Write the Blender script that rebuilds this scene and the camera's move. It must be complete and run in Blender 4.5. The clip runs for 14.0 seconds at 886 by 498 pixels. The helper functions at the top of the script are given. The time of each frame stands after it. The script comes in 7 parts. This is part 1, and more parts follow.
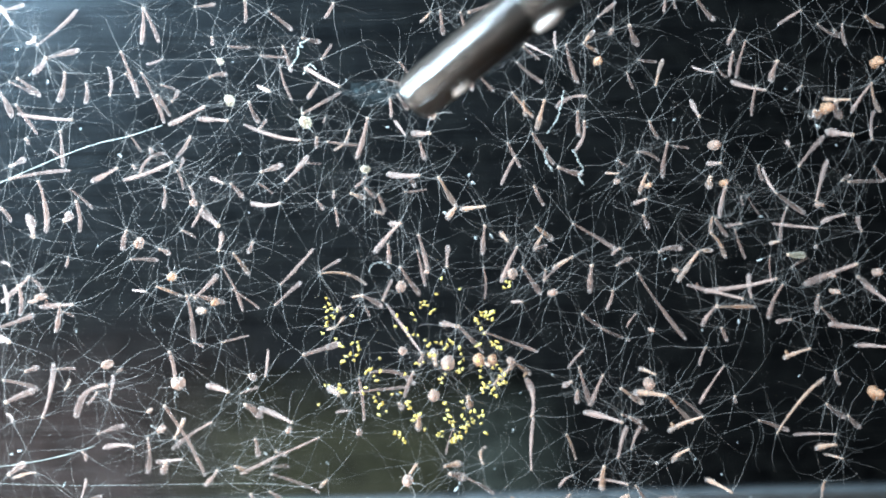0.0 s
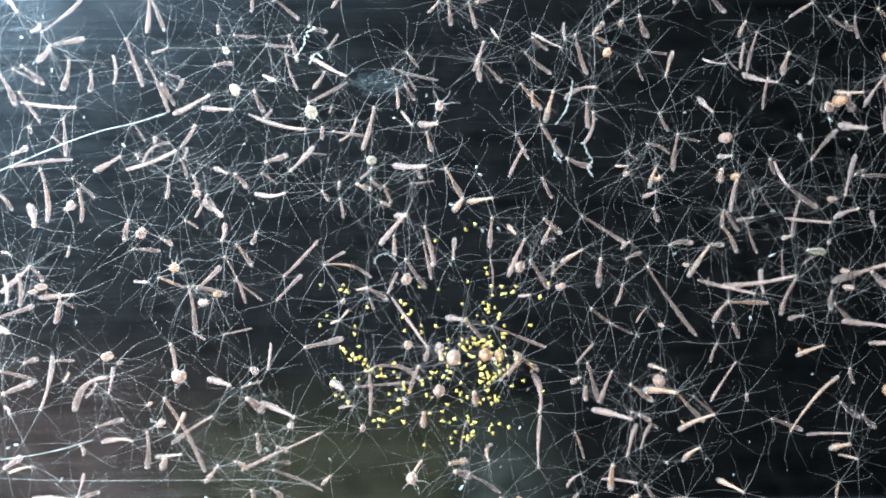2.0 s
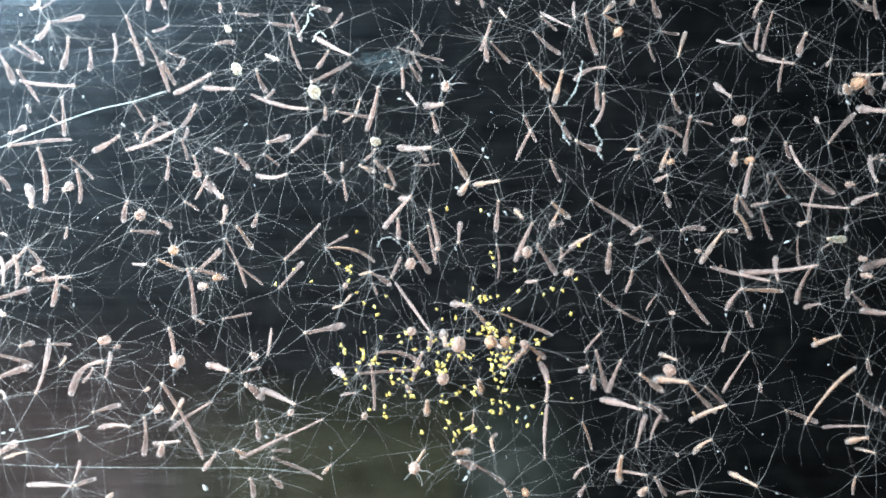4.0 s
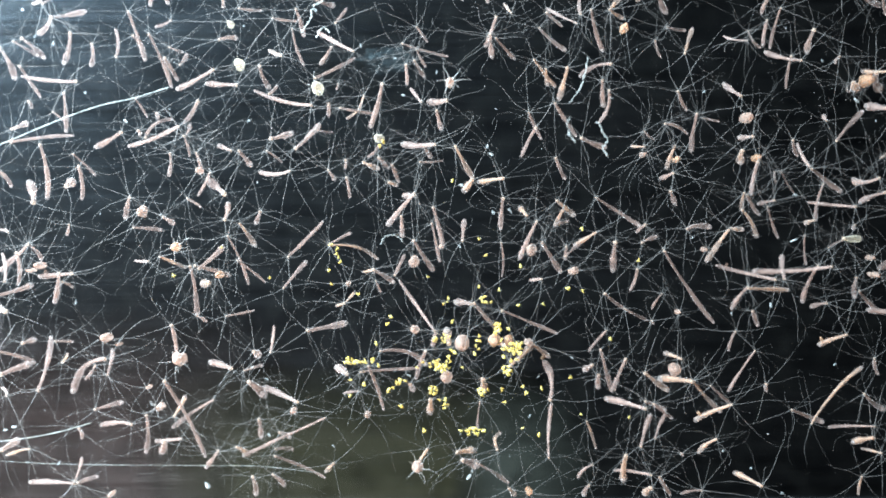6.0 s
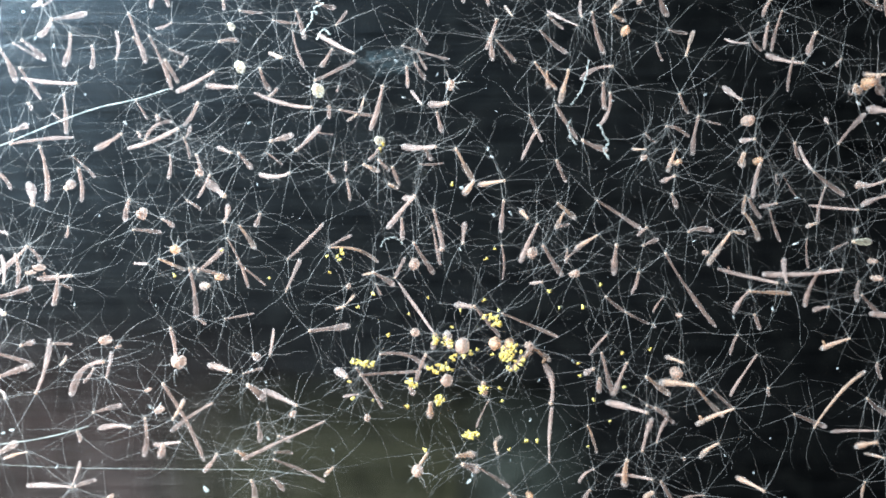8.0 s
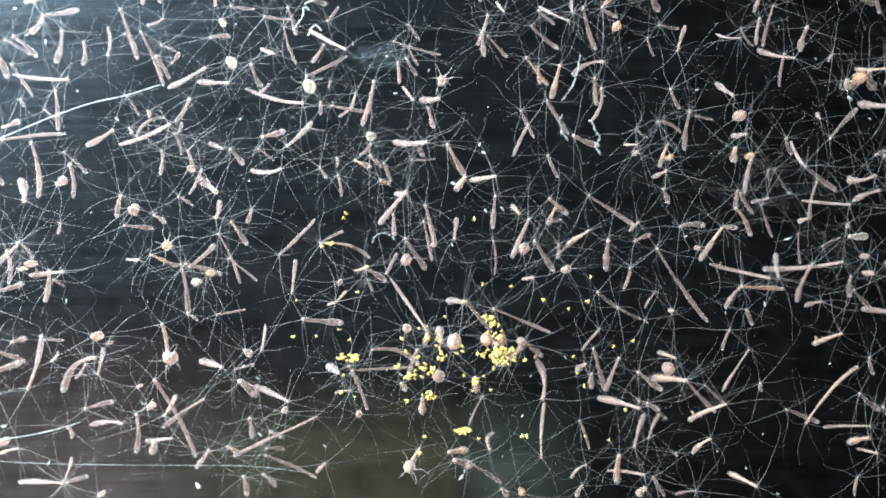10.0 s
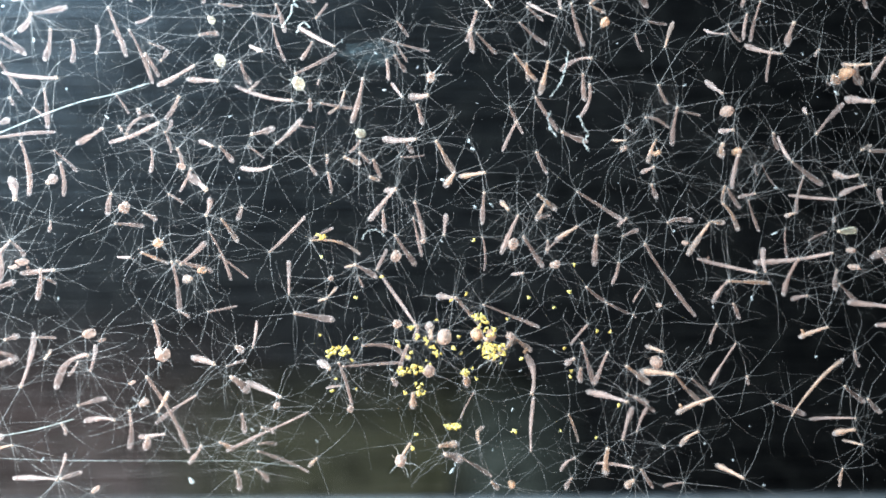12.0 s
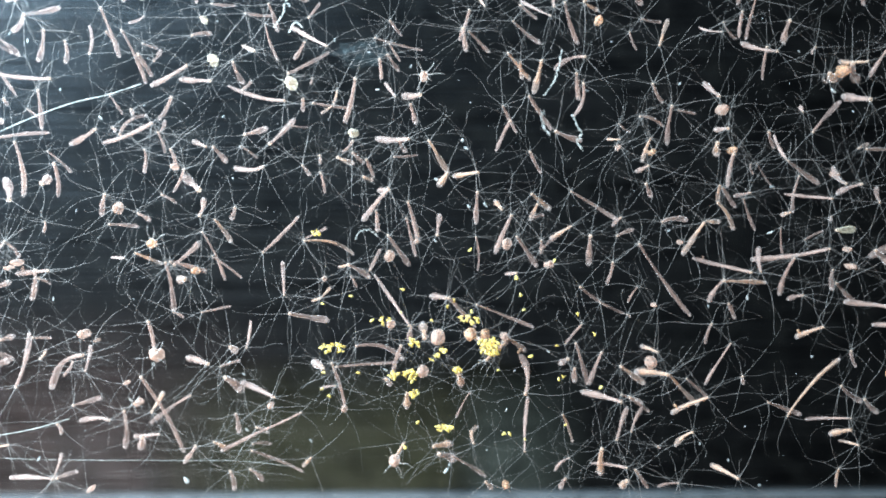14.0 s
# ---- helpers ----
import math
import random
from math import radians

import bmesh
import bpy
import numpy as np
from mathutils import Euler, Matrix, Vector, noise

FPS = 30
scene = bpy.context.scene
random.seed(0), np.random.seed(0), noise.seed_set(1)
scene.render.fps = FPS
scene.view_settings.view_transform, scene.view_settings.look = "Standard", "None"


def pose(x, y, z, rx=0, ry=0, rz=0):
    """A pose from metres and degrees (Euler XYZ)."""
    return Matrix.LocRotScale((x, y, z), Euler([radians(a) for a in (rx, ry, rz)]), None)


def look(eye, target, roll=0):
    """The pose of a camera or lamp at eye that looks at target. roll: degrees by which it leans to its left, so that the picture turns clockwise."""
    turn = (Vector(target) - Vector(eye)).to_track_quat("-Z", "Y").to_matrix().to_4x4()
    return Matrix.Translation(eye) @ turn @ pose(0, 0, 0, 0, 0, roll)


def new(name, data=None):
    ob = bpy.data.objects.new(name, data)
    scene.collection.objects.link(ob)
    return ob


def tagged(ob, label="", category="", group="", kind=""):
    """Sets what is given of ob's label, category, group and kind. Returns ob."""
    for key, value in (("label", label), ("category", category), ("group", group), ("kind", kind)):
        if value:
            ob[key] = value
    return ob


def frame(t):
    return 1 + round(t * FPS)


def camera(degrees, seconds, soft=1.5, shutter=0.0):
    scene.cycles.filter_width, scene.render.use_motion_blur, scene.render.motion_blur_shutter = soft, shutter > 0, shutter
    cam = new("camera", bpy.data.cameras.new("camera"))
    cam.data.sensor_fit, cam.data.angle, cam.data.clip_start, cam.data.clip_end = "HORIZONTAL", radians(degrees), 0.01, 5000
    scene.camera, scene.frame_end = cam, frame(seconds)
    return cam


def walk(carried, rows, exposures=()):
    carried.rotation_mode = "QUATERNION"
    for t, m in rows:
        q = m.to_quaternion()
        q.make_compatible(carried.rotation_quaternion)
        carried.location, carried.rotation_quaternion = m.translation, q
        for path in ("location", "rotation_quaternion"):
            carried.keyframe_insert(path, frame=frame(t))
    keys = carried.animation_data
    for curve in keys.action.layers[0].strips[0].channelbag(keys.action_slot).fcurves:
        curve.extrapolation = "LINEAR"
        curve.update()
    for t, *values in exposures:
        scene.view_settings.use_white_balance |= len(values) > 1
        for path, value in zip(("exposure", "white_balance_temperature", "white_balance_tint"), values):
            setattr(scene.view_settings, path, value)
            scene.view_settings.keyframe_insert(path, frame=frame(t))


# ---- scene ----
# A shallow clear tray of water full of hydra polyps, over a dark stained board.
cam = camera(55.0, 14.0, soft=1.78)
cam.data.dof.use_dof, cam.data.dof.focus_distance, cam.data.dof.aperture_fstop = True, 0.108, 16.0
PATH = [
    (0.0, -0.000243, 0.006985, 0.116100, -1.883, -1.236, -0.988),
    (0.5, -0.000520, 0.005462, 0.115789, -1.234, -1.213, -0.948),
    (1.0, -0.000914, 0.004358, 0.115381, -0.790, -1.274, -0.867),
    (1.5, -0.000941, 0.003443, 0.114861, -0.489, -1.203, -0.768),
    (2.0, -0.000628, 0.003101, 0.114338, -0.461, -0.977, -0.626),
    (2.5, -0.000071, 0.003859, 0.113873, -1.034, -0.606, -0.602),
    (3.0, 0.000107, 0.001865, 0.112860, -0.295, -0.450, -0.457),
    (5.5, 0.000272, -0.000013, 0.111058, -0.110, 0.025, -0.123),
    (6.0, 0.000105, 0.000892, 0.110866, -0.568, -0.011, -0.082),
    (6.5, -0.000119, 0.000590, 0.110725, -0.359, -0.084, -0.034),
    (7.0, 0.000000, -0.000000, 0.110575, 0.000, 0.000, 0.000),
    (7.5, -0.000090, 0.000440, 0.110527, -0.172, -0.041, 0.001),
    (8.0, 0.000271, 0.000176, 0.110410, -0.011, 0.102, 0.008),
    (10.5, 0.001475, -0.000736, 0.110371, 0.156, 0.155, -0.149),
    (11.0, 0.000962, -0.000523, 0.110826, -0.093, -0.297, -0.251),
    (11.5, 0.001153, -0.000017, 0.110981, -0.440, -0.428, -0.267),
    (12.0, 0.002151, 0.000734, 0.111066, -0.854, -0.169, -0.354),
    (12.5, 0.002639, 0.001134, 0.111120, -1.038, -0.112, -0.320),
    (13.0, 0.002855, 0.001407, 0.110986, -1.142, -0.208, -0.295),
    (13.5, 0.003789, 0.001409, 0.111026, -1.130, 0.227, -0.487),
    (14.0, 0.004209, 0.001645, 0.110784, -1.347, 0.463, -0.467),
]
walk(cam, [(t, pose(x, y, z, rx, ry, rz)) for t, x, y, z, rx, ry, rz in PATH],
     [(0.0, 0.0, 6050, 8), (1.5, 0.0, 6100, 8), (2.2, 0.0, 6220, 10), (3.0, 0.0, 6270, 10), (7.0, 0.0, 6380, 10), (11.0, 0.0, 6400, 11), (14.0, 0.0, 6300, 10)])

# ---- light ----
MM = 0.001
world = bpy.data.worlds.new("world")
scene.world = world
world.use_nodes = True
world.node_tree.nodes["Background"].inputs[0].default_value = (0.55, 0.63, 0.75, 1)
world.node_tree.nodes["Background"].inputs[1].default_value = 0.05


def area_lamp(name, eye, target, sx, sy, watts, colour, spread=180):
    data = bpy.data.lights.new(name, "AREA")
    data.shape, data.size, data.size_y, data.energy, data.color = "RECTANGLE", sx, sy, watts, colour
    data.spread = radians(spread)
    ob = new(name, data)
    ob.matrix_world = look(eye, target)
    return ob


# Unseen soft source at the upper left, set close for a steep falloff.
area_lamp("key_light", (-0.142, 0.102, 0.080), (-0.098, 0.050, 0.0), 0.16, 0.13, 3.55, (0.73, 0.895, 1.0), 155)
# Added warm fill from the lower left, with no lamp standing there.
area_lamp("warm_fill_light", (-0.165, -0.12, 0.117), (-0.145, -0.055, 0.0), 0.20, 0.20, 0.78, (1.0, 0.84, 0.73), 150)
# Added fill turned upwards for a warm bounce off the ceiling.
area_lamp("bounce_fill_light", (0.80, -0.90, 0.70), (0.75, -0.70, 1.6), 0.7, 0.7, 1.4, (1.0, 0.70, 0.53))


# ---- materials ----
def material(name):
    m = bpy.data.materials.new(name)
    m.use_nodes = True
    m.node_tree.nodes.clear()
    out = m.node_tree.nodes.new("ShaderNodeOutputMaterial")
    return m, m.node_tree.nodes, m.node_tree.links, out


def noise_node(nodes, links, scale, detail=4.0, stretch=(1, 1, 1), space="Object"):
    tc = nodes.new("ShaderNodeTexCoord")
    mp = nodes.new("ShaderNodeMapping")
    mp.inputs["Scale"].default_value = stretch
    nt = nodes.new("ShaderNodeTexNoise")
    nt.inputs["Scale"].default_value = scale
    nt.inputs["Detail"].default_value = detail
    links.new(tc.outputs[space], mp.inputs[0])
    links.new(mp.outputs[0], nt.inputs["Vector"])
    return nt


def ramp_node(nodes, links, source, stops):
    r = nodes.new("ShaderNodeValToRGB")
    el = r.color_ramp.elements
    while len(el) < len(stops):
        el.new(0.5)
    for e, (p, c) in zip(el, stops):
        e.position, e.color = p, (*c, 1)
    links.new(source, r.inputs[0])
    return r


def tissue(name, dark, light, cover, shine=0.6, glow=0.6, scale=2500.0, mottle=0.35, spread=1.0, rim_light=0.0):
    """Translucent living tissue: cover is how much of it hides what is behind."""
    m, nodes, links, out = material(name)
    nt = noise_node(nodes, links, scale)
    info = nodes.new("ShaderNodeObjectInfo")
    add = nodes.new("ShaderNodeMath")
    add.operation = "MULTIPLY_ADD"
    add.inputs[1].default_value, add.inputs[2].default_value = 0.36, 0.07
    links.new(info.outputs["Random"], add.inputs[0])
    add2 = nodes.new("ShaderNodeMath")
    add2.operation = "MULTIPLY_ADD"
    add2.inputs[1].default_value = 0.55
    links.new(nt.outputs[0], add2.inputs[0])
    links.new(add.outputs[0], add2.inputs[2])
    r = ramp_node(nodes, links, add2.outputs[0], ((0.1, dark), (0.75, light)))
    p = nodes.new("ShaderNodeBsdfPrincipled")
    p.inputs["Roughness"].default_value = shine
    p.inputs["IOR"].default_value = 1.36
    links.new(r.outputs[0], p.inputs["Base Color"])
    bump = nodes.new("ShaderNodeBump")
    bump.inputs["Strength"].default_value, bump.inputs["Distance"].default_value = 0.6, 0.00009
    links.new(nt.outputs[0], bump.inputs["Height"])
    links.new(bump.outputs[0], p.inputs["Normal"])
    tr = nodes.new("ShaderNodeBsdfTranslucent")
    links.new(r.outputs[0], tr.inputs[0])
    mix = nodes.new("ShaderNodeMixShader")
    mix.inputs[0].default_value = glow
    links.new(p.outputs[0], mix.inputs[1])
    links.new(tr.outputs[0], mix.inputs[2])
    clear = nodes.new("ShaderNodeBsdfTransparent")
    mix2 = nodes.new("ShaderNodeMixShader")
    blot = noise_node(nodes, links, scale * 0.45, 3.0)
    cov = nodes.new("ShaderNodeMapRange")
    cov.inputs["From Min"].default_value, cov.inputs["From Max"].default_value = 0.30, 0.70
    cov.inputs["To Min"].default_value, cov.inputs["To Max"].default_value = cover * (1 - mottle), min(1.0, cover * (1 + mottle))
    links.new(blot.outputs[0], cov.inputs[0])
    own = nodes.new("ShaderNodeMath")
    own.operation = "MULTIPLY_ADD"
    own.inputs[1].default_value, own.inputs[2].default_value = 0.7 * spread, 1.0 - 0.4 * spread
    links.new(info.outputs["Random"], own.inputs[0])
    thick = nodes.new("ShaderNodeMath")
    thick.operation, thick.use_clamp = "MULTIPLY", True
    links.new(cov.outputs[0], thick.inputs[0])
    links.new(own.outputs[0], thick.inputs[1])
    links.new(thick.outputs[0], mix2.inputs[0])
    links.new(clear.outputs[0], mix2.inputs[1])
    links.new(mix.outputs[0], mix2.inputs[2])
    rim = nodes.new("ShaderNodeBsdfSheen")
    rim.inputs["Color"].default_value = (*[k * rim_light for k in (1.0, 0.94, 0.91)], 1)
    rim.inputs["Roughness"].default_value = 0.30
    both = nodes.new("ShaderNodeAddShader")
    links.new(mix2.outputs[0], both.inputs[0])
    links.new(rim.outputs[0], both.inputs[1])
    links.new((both if rim_light else mix2).outputs[0], out.inputs[0])
    return m


def sheet_gloss(name, colour, amount, rough):
    """A clear sheet with a faint soft gloss."""
    m, nodes, links, out = material(name)
    clear = nodes.new("ShaderNodeBsdfTransparent")
    clear.inputs[0].default_value = (*colour, 1)
    gl = nodes.new("ShaderNodeBsdfGlossy")
    gl.inputs["Color"].default_value = (0.72, 0.88, 1.0, 1)
    gl.inputs["Roughness"].default_value = rough
    nt = noise_node(nodes, links, 60.0, 6.0, (0.9, 40.0, 1.0))
    k = nodes.new("ShaderNodeMath")
    k.operation = "MULTIPLY_ADD"
    k.inputs[1].default_value, k.inputs[2].default_value = amount * 2.8, amount * -0.4
    links.new(nt.outputs[0], k.inputs[0])
    cloud = noise_node(nodes, links, 240.0, 8.0)
    puff = nodes.new("ShaderNodeMath")
    puff.operation = "MULTIPLY_ADD"
    puff.inputs[1].default_value, puff.inputs[2].default_value = 1.8, 0.1
    links.new(cloud.outputs[0], puff.inputs[0])
    both = nodes.new("ShaderNodeMath")
    both.operation = "MULTIPLY"
    k.use_clamp = True
    links.new(k.outputs[0], both.inputs[0])
    links.new(puff.outputs[0], both.inputs[1])
    mix = nodes.new("ShaderNodeMixShader")
    links.new(both.outputs[0], mix.inputs[0])
    links.new(clear.outputs[0], mix.inputs[1])
    links.new(gl.outputs[0], mix.inputs[2])
    links.new(mix.outputs[0], out.inputs[0])
    return m


def solid(name, dark, light, scale, rough, stretch=(1, 1, 1), bump_mm=0.0, metal=0.0, spec=0.08, blots=None):
    m, nodes, links, out = material(name)
    nt = noise_node(nodes, links, scale, 6.0, stretch)
    r = ramp_node(nodes, links, nt.outputs[0], ((0.3, dark), (0.7, light)))
    if blots:
        n2 = noise_node(nodes, links, blots[0], 5.0)
        f = ramp_node(nodes, links, n2.outputs[0], ((0.45, (0, 0, 0)), (0.78, (1, 1, 1))))
        mx = nodes.new("ShaderNodeMixRGB")
        mx.inputs[2].default_value = (*blots[1], 1)
        links.new(f.outputs[0], mx.inputs[0])
        links.new(r.outputs[0], mx.inputs[1])
        r = mx
    p = nodes.new("ShaderNodeBsdfPrincipled")
    p.inputs["Roughness"].default_value = rough
    p.inputs["Metallic"].default_value = metal
    p.inputs["Specular IOR Level"].default_value = spec
    links.new(r.outputs[0], p.inputs["Base Color"])
    if bump_mm:
        b = nodes.new("ShaderNodeBump")
        b.inputs["Distance"].default_value = bump_mm * MM
        links.new(nt.outputs[0], b.inputs["Height"])
        links.new(b.outputs[0], p.inputs["Normal"])
    links.new(p.outputs[0], out.inputs[0])
    return m


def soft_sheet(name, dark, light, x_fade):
    """A flat patch of painted reflection or blur that fades towards its edges."""
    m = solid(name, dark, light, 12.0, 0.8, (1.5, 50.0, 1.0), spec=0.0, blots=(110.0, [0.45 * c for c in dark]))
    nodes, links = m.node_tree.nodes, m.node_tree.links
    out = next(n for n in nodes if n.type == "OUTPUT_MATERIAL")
    patch_shader = out.inputs[0].links[0].from_socket
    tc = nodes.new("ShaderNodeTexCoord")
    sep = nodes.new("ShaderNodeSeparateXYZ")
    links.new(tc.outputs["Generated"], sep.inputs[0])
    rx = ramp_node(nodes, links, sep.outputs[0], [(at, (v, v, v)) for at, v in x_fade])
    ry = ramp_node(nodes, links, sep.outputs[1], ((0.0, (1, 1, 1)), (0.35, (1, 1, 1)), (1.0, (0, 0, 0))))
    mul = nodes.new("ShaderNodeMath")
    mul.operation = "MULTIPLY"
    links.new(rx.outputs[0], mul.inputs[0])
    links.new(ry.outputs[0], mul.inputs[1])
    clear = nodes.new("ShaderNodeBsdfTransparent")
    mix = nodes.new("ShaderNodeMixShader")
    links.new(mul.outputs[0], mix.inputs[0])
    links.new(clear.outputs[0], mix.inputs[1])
    links.new(patch_shader, mix.inputs[2])
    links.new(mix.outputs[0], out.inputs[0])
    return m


def cloudy_plastic(name):
    m, nodes, links, out = material(name)
    clear = nodes.new("ShaderNodeBsdfTransparent")
    clear.inputs[0].default_value = (0.80, 0.81, 0.80, 1)
    p = nodes.new("ShaderNodeBsdfDiffuse")
    p.inputs[0].default_value = (0.40, 0.34, 0.29, 1)
    nt = noise_node(nodes, links, 300.0)
    k = nodes.new("ShaderNodeMath")
    k.operation = "MULTIPLY_ADD"
    k.inputs[1].default_value, k.inputs[2].default_value = 0.14, 0.02
    links.new(nt.outputs[0], k.inputs[0])
    mix = nodes.new("ShaderNodeMixShader")
    links.new(k.outputs[0], mix.inputs[0])
    links.new(clear.outputs[0], mix.inputs[1])
    links.new(p.outputs[0], mix.inputs[2])
    gl = nodes.new("ShaderNodeBsdfGlossy")
    gl.inputs["Roughness"].default_value = 0.42
    gl.inputs["Anisotropy"].default_value = 0.91
    along = nodes.new("ShaderNodeTangent")
    along.direction_type, along.axis = "RADIAL", "X"
    links.new(along.outputs[0], gl.inputs["Tangent"])
    fr = nodes.new("ShaderNodeFresnel")
    fr.inputs[0].default_value = 1.85
    mix2 = nodes.new("ShaderNodeMixShader")
    links.new(fr.outputs[0], mix2.inputs[0])
    links.new(mix.outputs[0], mix2.inputs[1])
    links.new(gl.outputs[0], mix2.inputs[2])
    links.new(mix2.outputs[0], out.inputs[0])
    return m


SHEATH = tissue("polyp_skin", (0.44, 0.302, 0.264), (0.66, 0.492, 0.440), 0.218, 0.35, 0.25, mottle=0.35, spread=0.5, rim_light=0.36)
SHEATH_WARM = tissue("polyp_skin_orange", (0.58, 0.41, 0.335), (0.75, 0.57, 0.48), 0.225, 0.35, 0.3, mottle=0.35, spread=0.5, rim_light=0.36)
GUT = tissue("polyp_gut", (0.58, 0.35, 0.27), (0.80, 0.57, 0.46), 0.18, mottle=0.5, spread=0.5)
GUT_WARM = tissue("polyp_gut_orange", (0.74, 0.44, 0.27), (0.86, 0.60, 0.42), 0.45, spread=0.5)
BALL = tissue("polyp_contracted", (0.478, 0.323, 0.260), (0.714, 0.531, 0.440), 0.52, spread=0.5, rim_light=0.10)
CREAM = tissue("polyp_contracted_cream", (0.62, 0.55, 0.40), (0.82, 0.76, 0.62), 0.60, spread=0.5, rim_light=0.10)
HEAD = tissue("polyp_mouth", (0.72, 0.50, 0.37), (0.86, 0.69, 0.56), 0.50, spread=0.5)
FOOT = tissue("polyp_foot", (0.46, 0.375, 0.345), (0.66, 0.58, 0.545), 0.34, spread=0.5, rim_light=0.12)
ARM = tissue("polyp_tentacle", (0.205, 0.196, 0.188), (0.59, 0.562, 0.540), 0.215, scale=900.0, mottle=0.7)
STUB = tissue("polyp_short_tentacle", (0.46, 0.44, 0.42), (0.76, 0.73, 0.70), 0.42)
YOLK = tissue("nauplius_body", (0.84, 0.50, 0.07), (0.88, 0.79, 0.28), 0.76, 0.3, 0.4, 4000.0)
LIMB = tissue("nauplius_limb", (0.72, 0.72, 0.42), (0.86, 0.90, 0.74), 0.5, 0.3, 0.4, 4000.0)
HIGHLIGHT = solid("painted_highlight", (0.80, 0.82, 0.82), (0.90, 0.91, 0.91), 900.0, 0.15, spec=0.5)
FIBRE = tissue("fibre", (0.50, 0.53, 0.51), (0.78, 0.80, 0.76), 0.38)
FLECK = tissue("fleck", (0.45, 0.50, 0.50), (0.85, 0.88, 0.88), 0.6)
WATER = sheet_gloss("water", (0.97, 0.98, 0.98), 0.0118, 0.34)
PANE = sheet_gloss("tray_glass", (0.96, 0.97, 0.97), 0.0004, 0.3)
BOARD = solid("dark_stained_wood", (0.0003, 0.0003, 0.0004), (0.0050, 0.0050, 0.0052), 12.0, 0.8, (1.0, 55.0, 1.0), 0.1, spec=0.0, blots=(150.0, (0.0066, 0.0066, 0.0063)))
OLIVE = soft_sheet("olive_reflection_paint", (0.0150, 0.0145, 0.0080), (0.0265, 0.0245, 0.0150), ((0.0, 0.0), (0.25, 0.85), (0.82, 1.0), (1.0, 0.0)))
STRIP = soft_sheet("pale_edge_blur", (0.105, 0.120, 0.135), (0.145, 0.160, 0.175), ((0.0, 1.0), (1.0, 1.0)))
GREY = soft_sheet("grey_reflection_paint", (0.019, 0.021, 0.018), (0.031, 0.034, 0.029), ((0.0, 0.0), (0.35, 1.0), (0.6, 0.8), (1.0, 0.0)))
BROWN = soft_sheet("brown_reflection_paint", (0.0125, 0.0080, 0.0072), (0.0235, 0.0158, 0.0146), ((0.0, 1.0), (0.8, 1.0), (1.0, 0.0)))
TABLE = solid("pale_table", (0.17, 0.19, 0.205), (0.22, 0.245, 0.26), 30.0, 0.6)
PAINT = solid("wall_paint", (0.34, 0.31, 0.28), (0.40, 0.37, 0.34), 3.0, 0.9)
GLASS = cloudy_plastic("pipette_plastic")


# ---- mesh helpers ----
RNG = random.Random(11)


def part(name, bm, mat, parent, label=""):
    me = bpy.data.meshes.new(name)
    bm.to_mesh(me)
    bm.free()
    return mesh_part(name, me, mat, parent, label)


def mesh_part(name, me, mat, parent, label=""):
    if not me.materials:
        me.materials.append(mat)
        for p in me.polygons:
            p.use_smooth = True
    ob = new(name, me)
    ob.parent = parent
    if label:
        ob["label"] = label
    return ob


def tube(points, radii, sides, rough=0.0):
    """A closed tube along points, one radius a point."""
    bm = bmesh.new()
    rings = []
    n = len(points)
    up = Vector((0.13, 0.21, 0.97))
    for i, (p, r) in enumerate(zip(points, radii)):
        d = (points[min(i + 1, n - 1)] - points[max(i - 1, 0)]).normalized()
        a = d.cross(up)
        if a.length < 1e-6:
            a = d.cross(Vector((1, 0, 0)))
        a.normalize()
        b = d.cross(a)
        rings.append([bm.verts.new(p + r * (1 + rough * RNG.uniform(-1, 1)) * (math.cos(q) * a + math.sin(q) * b))
                      for q in (2 * math.pi * s / sides for s in range(sides))])
    for u, v in zip(rings, rings[1:]):
        for s in range(sides):
            bm.faces.new((u[s], u[(s + 1) % sides], v[(s + 1) % sides], v[s]))
    bm.faces.new(rings[0][::-1])
    bm.faces.new(rings[-1])
    bmesh.ops.recalc_face_normals(bm, faces=bm.faces)
    return bm


def blob(sx, sy, sz, seg=10, rough=0.0, rng=random):
    bm = bmesh.new()
    bmesh.ops.create_uvsphere(bm, u_segments=seg, v_segments=max(6, seg * 2 // 3), radius=1.0)
    for v in bm.verts:
        k = 1 + rough * (rng.random() - 0.5)
        v.co = Vector((v.co.x * sx * k, v.co.y * sy * k, v.co.z * sz * k))
    return bm


def box(x0, y0, z0, x1, y1, z1, bevel=0.0):
    bm = bmesh.new()
    bmesh.ops.create_cube(bm, size=1.0)
    for v in bm.verts:
        v.co = Vector(((x0 + x1) / 2 + v.co.x * (x1 - x0), (y0 + y1) / 2 + v.co.y * (y1 - y0), (z0 + z1) / 2 + v.co.z * (z1 - z0)))
    if bevel:
        bmesh.ops.bevel(bm, geom=bm.edges[:], offset=bevel, segments=2, affect="EDGES")
    return bm


def flat(ob):
    for p in ob.data.polygons:
        p.use_smooth = False
    return ob


# ---- structure ----
BOARD_Z = -0.147
BOARD_Y = -0.0803
board = flat(part("backdrop_board", box(-0.6, BOARD_Y, BOARD_Z - 0.012, 0.6, 0.6, BOARD_Z, 0.002), BOARD, None))
tagged(board, "dark stained wooden board with fine straight grain under the tray", "board", kind="structure")
table = tagged(new("table"), "pale blue-grey table standing under the dark board", "table")
flat(part("table_top", box(-1.2, -0.8, BOARD_Z - 0.05, 1.2, 1.2, BOARD_Z - 0.0125, 0.004), TABLE, table))
